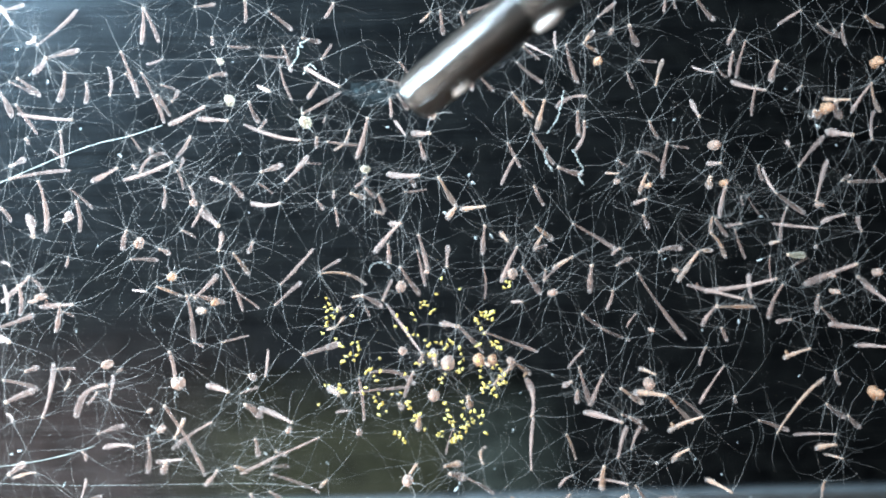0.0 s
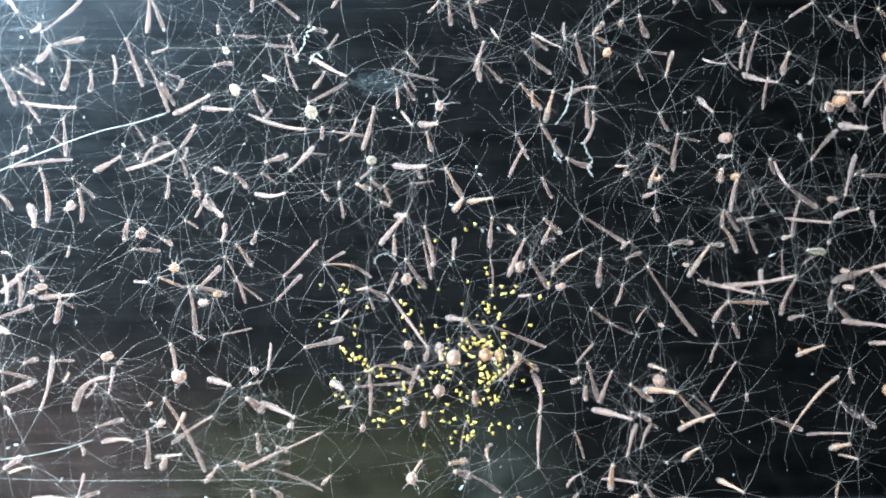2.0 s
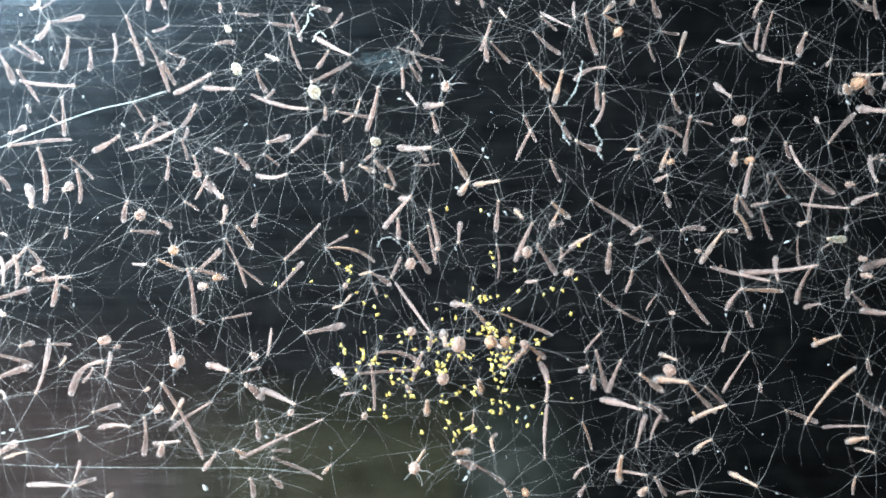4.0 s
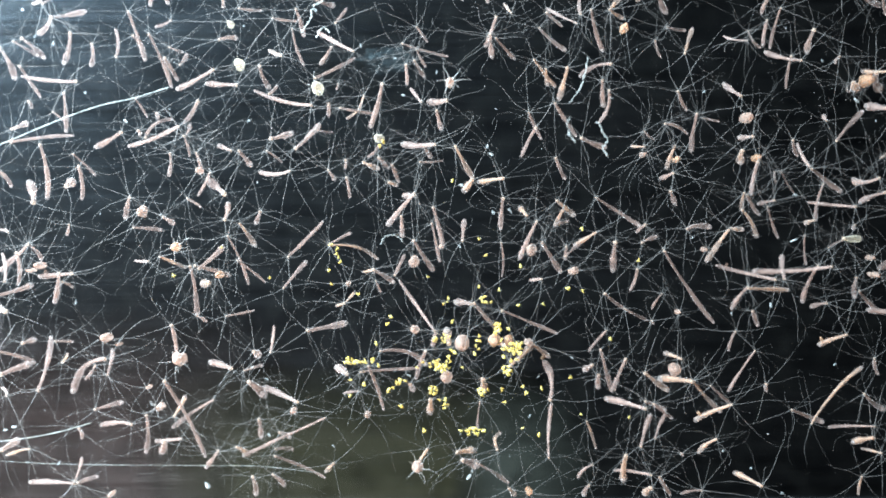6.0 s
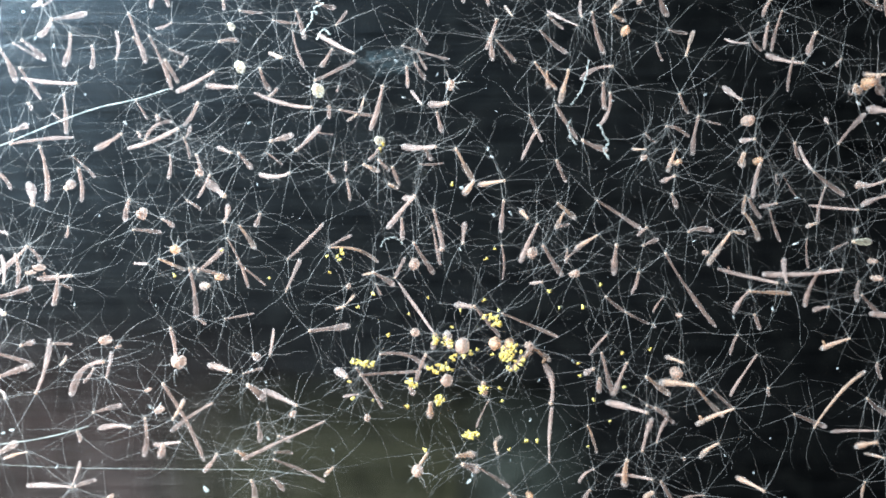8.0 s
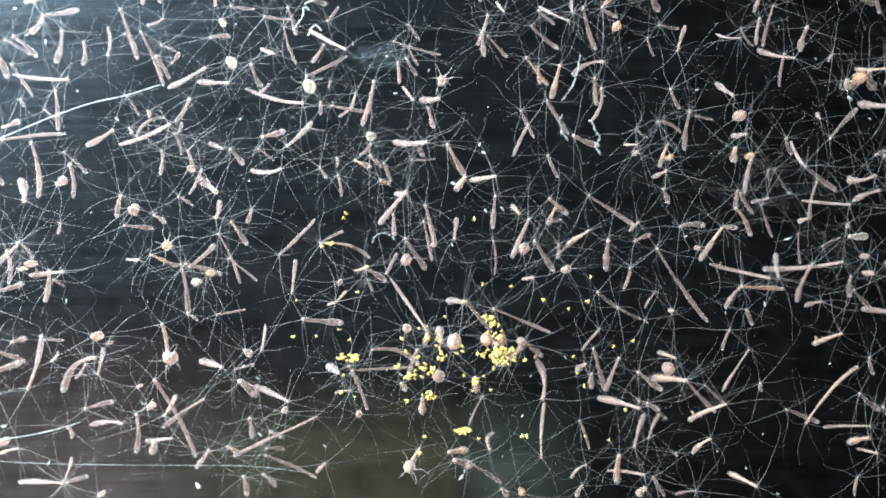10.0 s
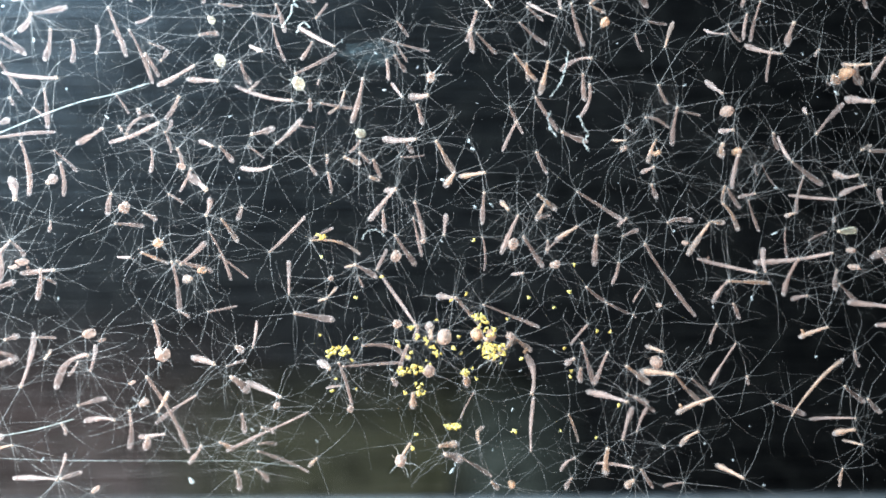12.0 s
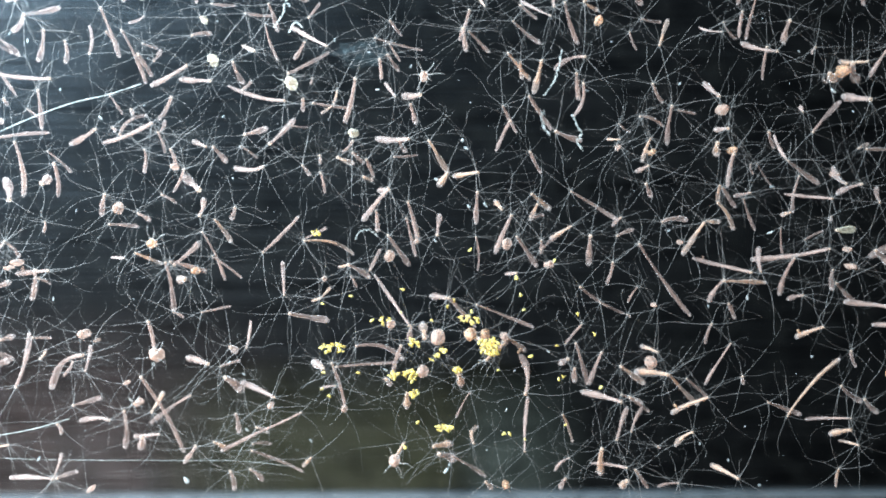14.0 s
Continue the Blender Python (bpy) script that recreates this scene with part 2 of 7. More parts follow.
for lx in (-1.1, 1.1):
    for ly in (-0.7, 1.1):
        flat(part("table_leg", box(lx - 0.03, ly - 0.03, -0.9, lx + 0.03, ly + 0.03, BOARD_Z - 0.05, 0.004), TABLE, table))
for nm, b in (("wall_north", (-1.6, 1.5, -0.9, 1.6, 1.6, 1.6)), ("wall_south", (-1.6, -1.6, -0.9, 1.6, -1.5, 1.6)),
              ("wall_west", (-1.7, -1.5, -0.9, -1.6, 1.5, 1.6)), ("wall_east", (1.6, -1.5, -0.9, 1.7, 1.5, 1.6)),
              ("ceiling", (-1.7, -1.6, 1.6, 1.7, 1.6, 1.7)), ("floor", (-1.7, -1.6, -1.0, 1.7, 1.6, -0.9))):
    tagged(flat(part(nm, box(*b), PAINT, None)), "plain beige painted " + nm.split("_")[0] + " of the room", nm.split("_")[0], kind="structure")

# Olive, grey and brown patches paint soft room reflections over the board.
for nm, b, mt, lb, lay in (("olive_sheet", (-0.090, BOARD_Y + 0.001, 0.031, -0.036), OLIVE, "dull olive reflection painted on a flat sheet over the dark board", 0.0006),
                      ("grey_sheet", (0.002, BOARD_Y + 0.0005, 0.047, -0.040), GREY, "pale grey reflection haze painted on a flat sheet over the dark board", 0.0012),
                      # Added pale strip; its fade stands in for a blurred board edge.
                      ("paper_strip", (-0.5, BOARD_Y, 0.5, BOARD_Y + 0.0032), STRIP, "thin pale fading strip that blurs the edge of the dark board", 0.0018),
                      ("brown_sheet", (-0.30, BOARD_Y + 0.002, -0.045, -0.020), BROWN, "dark brown reflection haze painted on a flat sheet over the dark board", 0.0)):
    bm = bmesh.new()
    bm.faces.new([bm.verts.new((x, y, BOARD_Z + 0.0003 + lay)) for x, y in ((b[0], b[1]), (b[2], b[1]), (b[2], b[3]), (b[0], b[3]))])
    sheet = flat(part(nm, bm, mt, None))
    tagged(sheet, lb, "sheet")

tray = tagged(new("glass_tray"), "shallow clear glass tray of water standing over a dark board", "tray")
TX, TY = 0.150, 0.110
flat(part("tray_base", box(-TX, -TY, -0.003, TX, TY, 0.0), PANE, tray))
for nm, b in (("tray_wall", (-TX, -TY, 0.0, TX, -TY + 0.003, 0.022)), ("tray_wall", (-TX, TY - 0.003, 0.0, TX, TY, 0.022)),
              ("tray_wall", (-TX, -TY + 0.003, 0.0, -TX + 0.003, TY - 0.003, 0.022)), ("tray_wall", (TX - 0.003, -TY + 0.003, 0.0, TX, TY - 0.003, 0.022))):
    flat(part(nm, box(*b), PANE, tray))
for sx in (-1, 1):
    for sy in (-1, 1):
        flat(part("tray_leg", box(sx * TX - 0.004, sy * TY - 0.004, BOARD_Z if sy > 0 else BOARD_Z - 0.0125, sx * TX + 0.004, sy * TY + 0.004, -0.003), PANE, tray))

bm = bmesh.new()
vs = [bm.verts.new((x * (TX - 0.0031), y * (TY - 0.0031), 0.014)) for x, y in ((-1, -1), (1, -1), (1, 1), (-1, 1))]
bm.faces.new(vs)
water = part("water", bm, WATER, None)
tagged(water, "still clear water surface filling the tray, faintly glossy", "water", kind="structure")

# ---- hydra polyps ----
ARMS = []
SWAY_ARMS = []
SWAY = []


def arm_mesh(length, bend, curl, wave, lift, thick):
    """One tentacle along +x with small swellings, from the mouth outwards."""
    n = 30
    pts, radii = [], []
    p, h, e = Vector((0, 0, 0)), 0.0, lift
    ph = RNG.random() * 6.0
    for i in range(n):
        u = i / (n - 1)
        pts.append(p.copy())
        knob = (1 + 0.22 * math.sin(i * 2.4 + ph)) * (1 + 1.1 * max(0.0, 1 - u / 0.16)) * (1.7 if i >= n - 2 else 1.0)
        radii.append(MM * thick * (1.22 - 0.94 * u ** 0.65) * knob)
        h += bend * (0.3 + 1.4 * u) / n + curl / n * max(0.0, (u - 0.62) / 0.38) * 3.0 + wave * math.sin(u * 11.0 + ph) / n + 0.22 * wave * math.sin(u * 27.0 + 2 * ph) / n
        e -= 1.3 * lift / n
        step = length / (n - 1)
        p = p + step * Vector((math.cos(h) * math.cos(e), math.sin(h) * math.cos(e), math.sin(e)))
    bm = tube(pts, radii, 5)
    me = bpy.data.meshes.new("tentacle")
    bm.to_mesh(me)
    bm.free()
    return me


STUBS = []
for i in range(96):
    ln = (2.6, 3.6, 4.6, 5.4, 6.2, 7.0, 8.2, 9.8)[i % 8] * MM
    ARMS.append((ln, arm_mesh(ln, RNG.gauss(0, 0.75), RNG.gauss(0, 2.4), RNG.gauss(0, 0.9), RNG.uniform(-0.05, 0.25), RNG.uniform(0.023, 0.040))))
for i in range(16):
    ln = (0.9, 1.3, 1.7, 2.2)[i % 4] * MM
    STUBS.append((ln, arm_mesh(ln, RNG.gauss(0, 0.8), RNG.gauss(0, 1.2), RNG.gauss(0, 1.5), RNG.uniform(0.1, 0.4), RNG.uniform(0.045, 0.062))))


def column(h, f, w, sag, club):
    """Axis and radii of a polyp's body from the foot to the mouth."""
    n = 24
    side = Vector((-(h - f).y, (h - f).x, 0))
    pts, radii = [], []
    a, b, c = (RNG.random() * 6.283 for k in range(3))
    for i in range(n):
        u = i / (n - 1)
        p = f.lerp(h, u) + side * (sag * 4 * u * (1 - u) + 0.012 * u * (1 - u) * math.sin(9 * u + a))
        p.z = f.z + (h.z - f.z) * u ** 1.6
        if club:
            r = 0.58 + 0.50 / (1 + math.exp(11 * (u - 0.5)))
        else:
            r = 0.90 + 0.07 * math.sin(math.pi * min(1.0, u * 1.2)) - 0.16 * max(0.0, u - 0.72) / 0.28
        r *= min(1.0, 0.74 + 0.26 * math.sqrt(min(1.0, u / 0.07)))
        r *= 1 + 0.09 * math.sin(8.5 * u + b) + 0.05 * math.sin(21 * u + c) + RNG.uniform(-0.05, 0.05)
        pts.append(p)
        radii.append(r * w / 2)
    return pts, radii


def polyp(hx, hy, hz, fx, fy, w, form, bend=None):
    """A hydra polyp; millimetres: mouth x, y, z, foot x, y and body width. form: n plain, b contracted, o orange."""
    round_one, warm, fed = "b" in form, "o" in form, "y" in form
    h, w = Vector((hx, hy, hz)) * MM, w * 1.13 * MM
    if round_one:
        fx, fy = (hx + fx) / 2, (hy + fy) / 2
    f = Vector((fx, fy, 0.04 if round_one else w / MM / 2 * 0.72 + 0.02)) * MM
    look_word = "orange-tinged" if warm else "cream-yellow" if fed else "pinkish-white"
    if round_one:
        label = f"contracted {look_word} hydra polyp, ball-shaped, on the tray floor"
    elif w > 0.55 * MM:
        label = f"stout {look_word} translucent hydra polyp lying over the tray floor"
    else:
        label = f"slender {look_word} translucent hydra polyp with thread-like tentacles"
    kind = "contracted_polyp" if round_one else "young_polyp" if w < 0.38 * MM else "hydra_polyp"
    root = tagged(new(kind), label, "polyp", "contracted polyps" if round_one else "young polyps" if w < 0.38 * MM else "hydra polyps")
    root.location = f
    h, f = h - f, Vector((0, 0, 0))
    if round_one:
        h = Vector((0, 0, h.z))
        n = 9
        lean = [RNG.gauss(0, 0.10) * w for k in range(4)]
        pts = [Vector((lean[0] * i / (n - 1) + lean[1] * math.sin(i * 1.1), lean[2] * i / (n - 1) + lean[3] * math.sin(i * 1.3 + 1), h.z * i / (n - 1))) for i in range(n)]
        radii = [w / 2 * max(0.16, math.sin(math.pi * (0.10 + 0.82 * i / (n - 1))) ** 0.6) * RNG.uniform(0.93, 1.07) for i in range(n)]
    else:
        pts, radii = column(h, f, w, RNG.gauss(0, 0.014) if bend is None else bend, w > 0.57 * MM or RNG.random() < 0.45)
    part("body", tube(pts, radii, 10, 0.14 if round_one else 0.07), (CREAM if fed else BALL if round_one else SHEATH) if not warm else GUT_WARM if round_one else SHEATH_WARM, root)
    start = 1 if round_one or RNG.random() < 0.35 else RNG.randint(6, 14)
    part("gut", tube(pts[start:], [r * RNG.uniform(0.50, 0.78) * min(1.0, 0.45 + 0.2 * i) for i, r in enumerate(radii[start:])], 8, 0.08), GUT_WARM if warm else GUT, root, "orange gut seen through the skin" if warm else "pinkish gut seen through the skin")
    r0 = w * 0.22 if round_one else radii[-1] * RNG.uniform(0.85, 1.05)
    mouth = part("mouth", blob(r0, r0, r0 * 1.1, 8, 0.35, RNG), GUT if round_one else HEAD, root, "opaque cream mouth cone")
    mouth.location = pts[-1]
    if not round_one:
        foot = part("foot", blob(radii[0] * 1.05, radii[0] * 1.05, radii[0], 8, 0.1, RNG), FOOT, root)
        foot.location = pts[0]
    if "d" in form:
        mid, out = pts[4], Vector((-(h - f).y, (h - f).x, 0)).normalized()
        bud = [mid + out * (w * q) + Vector((0, 0, w * 0.2 * q)) for q in (0.2, 0.5, 0.8, 1.1, 1.3)]
        part("bud", tube(bud, [w * q for q in (0.24, 0.26, 0.28, 0.26, 0.16)], 8), GUT_WARM if warm else GUT, root, "short side bud")
    away = math.atan2(h.y, h.x)
    n = RNG.randint(6, 8)
    small = w < 0.36 * MM
    pool = ARMS
    if "s" in form:
        pool, n = STUBS, RNG.randint(6, 8)
    elif small:
        pool = [q for q in ARMS if q[0] < 0.008]
    base = RNG.random() * 6.283
    reach = radii[-1] * (2.2 if round_one else 0.6)
    for k in range(n):
        if round_one:
            a = base + 6.283 * k / n + RNG.gauss(0, 0.2)
        else:
            a = away + (k - (n - 1) / 2) * (5.5 / n) + RNG.gauss(0, 0.25)
        arm = mesh_part("tentacle", RNG.choice(pool)[1], STUB if pool is STUBS else ARM, root)
        arm.location = pts[-1] + Vector((math.cos(a), math.sin(a), -0.4)) * reach
        dip = RNG.uniform(-0.22, 0.10)
        arm.rotation_euler = (0.0, dip, a)
        if k % 3 == 0 and w > 0.42 * MM and pool is ARMS:
            SWAY_ARMS.append((arm, arm.location.copy(), dip, a))
    return root


polyp(-49.3, 29.1, 3.2, -46.2, 30.7, 0.59, "n")
polyp(-49.4, 29.1, 3.0, -52.2, 27.8, 0.59, "n")
polyp(-46.8, 27.1, 3.4, -49.0, 24.0, 0.59, "n")
polyp(-52.8, 26.4, 3.6, -51.6, 24.7, 0.59, "n")
polyp(-54.1, 26.1, 3.2, -52.5, 25.0, 0.39, "n")
polyp(-55.5, 25.2, 3.8, -55.4, 22.0, 0.66, "n")
polyp(-53.8, 23.2, 2.2, -52.1, 19.6, 0.39, "n")
polyp(-46.1, 21.0, 3.5, -54.5, 22.3, 0.46, "n")
polyp(-44.1, 25.7, 3.4, -45.5, 23.7, 0.53, "n")
polyp(-41.2, 24.2, 3.0, -42.3, 28.3, 0.39, "n", 0.03)
polyp(-39.2, 29.6, 4.2, -38.5, 24.4, 0.46, "n")
polyp(-39.5, 27.2, 1.7, -38.7, 25.8, 0.53, "n")
polyp(-36.8, 26.9, 3.6, -35.1, 20.9, 0.46, "n")
polyp(-35.3, 24.2, 2.2, -34.3, 21.8, 0.46, "n")
polyp(-34.4, 28.9, 2.5, -37.1, 28.7, 0.33, "n")
polyp(-34.6, 25.5, 2.5, -33.6, 25.4, 0.33, "n")
polyp(-33.6, 23.5, 1.4, -33.1, 25.1, 0.46, "n")
polyp(-29.0, 22.6, 2.7, -34.3, 20.6, 0.53, "n")
polyp(-26.1, 20.7, 2.5, -30.5, 21.3, 0.59, "n")
polyp(-47.4, 19.5, 3.9, -48.8, 15.2, 0.46, "n", 0.05)
polyp(-49.3, 17.3, 2.8, -49.4, 16.6, 0.26, "n")
polyp(-54.4, 13.4, 3.3, -47.9, 14.6, 0.39, "n")
polyp(-54.5, 15.1, 2.9, -53.9, 16.3, 0.59, "n")
polyp(-53.0, 18.8, 1.5, -53.3, 18.2, 0.39, "n")
polyp(-50.5, 13.0, 3.8, -51.3, 6.5, 0.59, "n")
polyp(-47.1, 12.0, 2.2, -45.1, 9.5, 0.33, "n")
polyp(-46.4, 10.4, 2.0, -46.8, 6.4, 0.46, "n")
polyp(-40.4, 14.6, 3.5, -44.9, 13.1, 0.59, "n")
polyp(-39.1, 19.0, 2.0, -38.3, 17.0, 0.26, "n")
polyp(-36.6, 17.3, 1.5, -36.9, 16.9, 0.46, "n")
polyp(-38.5, 14.9, 2.9, -39.3, 14.7, 0.33, "n")
polyp(-33.0, 15.2, 4.3, -40.7, 13.2, 0.46, "n")
polyp(-37.7, 14.0, 2.5, -35.1, 16.7, 0.39, "n", -0.23)
polyp(-30.7, 18.5, 3.6, -33.5, 16.2, 0.46, "n")
polyp(-32.7, 14.2, 2.4, -32.7, 16.0, 0.39, "n")
polyp(-32.7, 14.2, 2.9, -32.8, 11.9, 0.33, "n")
polyp(-34.7, 12.1, 2.1, -35.5, 9.4, 0.39, "n")
polyp(-31.0, 12.0, 3.3, -31.4, 9.7, 0.39, "n")
polyp(-28.2, 26.4, 2.8, -26.6, 27.2, 0.53, "n", -0.15)
polyp(-50.6, 31.8, 3.1, -53.0, 31.7, 0.46, "n")
polyp(-56.2, 10.0, 3.3, -56.0, 8.0, 0.46, "n")
polyp(-25.8, 30.5, 2.2, -23.4, 30.8, 0.33, "n")
polyp(-21.5, 29.2, 2.4, -18.8, 29.4, 0.33, "n")
polyp(-18.6, 30.4, 2.2, -17.9, 27.5, 0.53, "n")
polyp(-19.0, 27.8, 2.5, -17.9, 23.7, 0.33, "n", 0.06)
polyp(-27.0, 28.4, 2.0, -27.4, 28.9, 0.72, "by")
polyp(-28.0, 31.8, 1.8, -28.4, 31.2, 0.39, "n")
polyp(-15.9, 31.4, 2.7, -14.0, 31.4, 0.53, "n")
polyp(-13.6, 28.8, 1.6, -12.4, 31.0, 0.33, "n")
polyp(-20.4, 24.4, 2.6, -22.4, 25.6, 0.46, "o")
polyp(-25.7, 23.2, 2.6, -26.3, 23.7, 1.05, "by")
polyp(-23.2, 23.1, 2.3, -22.4, 20.8, 0.53, "n", 0.09)
polyp(-21.9, 19.5, 2.8, -21.4, 21.0, 0.39, "n")
polyp(-14.0, 25.5, 2.5, -15.7, 23.9, 0.46, "n")
polyp(-11.2, 24.9, 2.8, -16.0, 27.9, 0.53, "n")
polyp(-16.0, 21.4, 3.3, -11.3, 24.6, 0.39, "n")
polyp(-15.7, 20.0, 3.2, -16.1, 20.6, 1.31, "bsy")
polyp(-13.3, 21.1, 1.4, -13.7, 20.6, 0.26, "n")
polyp(-16.3, 17.8, 4.5, -24.3, 20.4, 0.46, "n", -0.04)
polyp(-14.5, 18.4, 1.4, -14.7, 17.1, 0.46, "n")
polyp(-9.9, 19.3, 2.8, -10.8, 17.9, 0.33, "o")
polyp(-12.8, 17.6, 3.7, -8.5, 17.4, 0.33, "n")
polyp(-10.7, 17.6, 1.5, -12.3, 16.8, 0.33, "o")
polyp(-7.5, 20.6, 3.8, -9.3, 15.7, 0.59, "n")
polyp(-21.8, 13.9, 2.3, -19.5, 14.9, 0.66, "n")
polyp(-18.5, 12.6, 3.1, -15.9, 16.0, 0.59, "n")
polyp(-27.1, 12.5, 1.4, -29.0, 13.3, 0.53, "n")
polyp(-26.0, 12.4, 1.7, -24.8, 10.7, 0.59, "n")
polyp(-22.4, 12.4, 1.9, -20.8, 11.1, 0.26, "n")
polyp(-16.0, 14.9, 3.3, -14.2, 15.0, 0.20, "n")
polyp(-8.0, 14.1, 2.3, -8.1, 13.9, 0.92, "by")
polyp(-8.0, 12.9, 2.9, -9.6, 11.8, 0.33, "n")
polyp(-12.2, 11.1, 2.9, -12.6, 10.3, 0.33, "n")
polyp(-9.9, 10.8, 3.2, -8.3, 10.3, 0.59, "o")
polyp(-8.1, 11.5, 2.1, -6.9, 10.3, 0.46, "n")
polyp(-3.2, 28.1, 2.2, -1.9, 26.7, 0.33, "n")
polyp(-5.0, 25.7, 3.5, 0.8, 24.8, 0.26, "n")
polyp(-3.2, 25.0, 3.0, -2.1, 23.5, 0.33, "n")
polyp(-4.6, 23.4, 1.8, -4.5, 21.1, 0.39, "n")
polyp(-3.5, 23.7, 2.9, -2.3, 22.2, 0.46, "n")
polyp(-2.6, 18.4, 3.0, -4.0, 20.6, 0.39, "n")
polyp(0.6, 18.6, 3.1, -1.6, 18.9, 0.79, "n")
polyp(-0.7, 17.6, 1.7, -0.1, 15.4, 0.53, "n")
polyp(-0.9, 13.0, 3.7, -5.0, 13.4, 0.72, "n")
polyp(-2.3, 13.0, 1.5, -1.5, 11.8, 0.59, "n")
polyp(-2.8, 10.9, 2.3, 0.1, 11.3, 0.26, "n")
polyp(1.0, 20.8, 2.7, 1.0, 21.4, 0.92, "bs")
polyp(1.7, 12.7, 3.8, 4.0, 9.0, 0.59, "o")
polyp(6.9, 29.3, 2.4, 6.0, 26.8, 0.39, "n")
polyp(6.1, 26.8, 3.3, 6.5, 24.7, 0.59, "n")
polyp(5.9, 26.8, 2.3, 5.7, 26.1, 0.39, "n")
polyp(6.9, 26.6, 2.4, 9.4, 24.5, 0.39, "n")
polyp(8.9, 29.9, 1.9, 8.1, 31.6, 0.33, "o")
polyp(12.4, 27.9, 2.4, 16.0, 25.6, 0.46, "n", 0.02)
polyp(17.1, 28.6, 2.2, 13.6, 31.0, 0.33, "n")
polyp(13.4, 30.0, 1.9, 15.6, 28.7, 0.33, "n")
polyp(18.8, 29.9, 3.6, 20.9, 25.5, 0.53, "n")
polyp(17.5, 29.4, 3.3, 17.9, 32.3, 0.39, "n")
polyp(21.5, 30.4, 1.8, 23.1, 32.3, 0.59, "o")
polyp(21.6, 30.3, 1.6, 23.5, 29.7, 0.46, "o")
polyp(23.1, 27.7, 3.0, 23.7, 28.5, 0.85, "bo")
polyp(27.1, 26.3, 2.5, 28.5, 24.6, 0.26, "n")
polyp(11.7, 23.8, 2.8, 14.7, 20.9, 0.46, "o")
polyp(13.3, 22.8, 1.9, 13.7, 21.1, 0.46, "o")
polyp(15.9, 22.7, 3.1, 15.2, 19.2, 0.66, "o")
polyp(21.3, 23.1, 3.5, 18.0, 22.2, 0.53, "n", 0.17)
polyp(20.4, 21.2, 2.6, 21.0, 18.4, 0.59, "n")
polyp(21.2, 19.9, 2.8, 20.4, 16.2, 0.39, "n", -0.15)
polyp(14.4, 18.4, 2.3, 17.4, 14.5, 0.46, "n")
polyp(17.6, 13.8, 3.5, 21.2, 13.0, 0.59, "n")
polyp(11.1, 17.2, 2.0, 12.9, 14.1, 0.39, "n")
polyp(11.9, 15.2, 2.9, 10.3, 11.8, 0.39, "n")
polyp(14.4, 11.3, 3.2, 16.0, 8.9, 0.39, "n")
polyp(26.0, 12.9, 1.6, 24.6, 13.1, 0.33, "o")
polyp(25.5, 11.7, 2.5, 26.1, 12.0, 0.59, "b")
polyp(25.6, 14.7, 3.1, 27.6, 14.0, 0.26, "n")
polyp(28.6, 27.9, 2.7, 31.6, 28.1, 0.33, "n")
polyp(30.7, 24.5, 3.2, 32.5, 28.3, 0.46, "o")
polyp(41.5, 28.9, 2.0, 41.7, 26.1, 0.39, "n")
polyp(42.8, 30.2, 3.1, 42.6, 25.9, 0.39, "n")
polyp(41.8, 31.9, 1.8, 41.5, 30.3, 0.46, "n")
polyp(47.0, 27.4, 3.2, 47.4, 25.3, 0.66, "n")
polyp(45.6, 23.7, 2.7, 42.0, 25.3, 0.53, "n")
polyp(44.3, 24.2, 2.8, 44.7, 20.6, 0.33, "n")
polyp(38.4, 26.0, 3.6, 36.6, 27.4, 0.26, "n")
polyp(38.7, 27.3, 3.2, 41.3, 25.9, 0.26, "n")
polyp(50.3, 24.1, 3.0, 51.1, 23.9, 0.33, "n")
SWAY.append((polyp(37.8, 19.2, 2.4, 36.4, 21.1, 0.59, "n"), ((0.0, 36.41, 22.66, -28), (1.5, 35.99, 22.14, -10), (3.0, 36.10, 21.80, -8), (5.5, 36.67, 21.20, 1), (7.0, 36.45, 21.08, 0), (11.0, 36.68, 20.82, 0), (14.0, 37.20, 20.18, -5))))
polyp(38.5, 16.4, 2.9, 39.5, 16.8, 1.18, "b")
polyp(29.9, 19.7, 3.0, 31.8, 17.8, 0.39, "n")
polyp(32.3, 16.9, 3.0, 32.4, 12.5, 0.53, "n")
polyp(33.4, 16.5, 2.0, 36.0, 16.3, 0.26, "n")
polyp(28.4, 15.7, 2.5, 31.9, 14.7, 0.39, "n", -0.12)
polyp(29.8, 12.9, 2.0, 29.2, 10.3, 0.53, "o")
polyp(29.8, 11.2, 2.2, 30.4, 11.4, 0.59, "bo")
polyp(39.3, 14.0, 3.2, 38.6, 14.2, 0.59, "n")
polyp(38.0, 12.2, 3.1, 38.8, 11.0, 0.79, "o")
polyp(40.0, 11.3, 2.7, 41.0, 11.6, 0.85, "bo")
polyp(44.7, 13.6, 2.4, 46.2, 11.8, 0.39, "n")
polyp(46.9, 10.1, 2.5, 46.2, 13.4, 0.39, "n")
polyp(49.4, 16.2, 1.4, 49.6, 17.1, 0.46, "n")
polyp(50.1, 13.5, 2.7, 54.6, 17.6, 0.53, "n")
polyp(53.6, 20.9, 3.3, 55.3, 21.6, 1.31, "bo")
polyp(52.2, 20.8, 2.8, 53.9, 20.5, 0.95, "o")
polyp(54.9, 22.0, 3.2, 56.8, 20.4, 0.85, "n")
polyp(56.7, 22.2, 3.3, 54.6, 22.8, 0.53, "o")
polyp(57.1, 17.5, 3.2, 55.1, 18.3, 0.85, "n")
polyp(55.9, 11.4, 2.6, 58.3, 12.2, 0.39, "o")
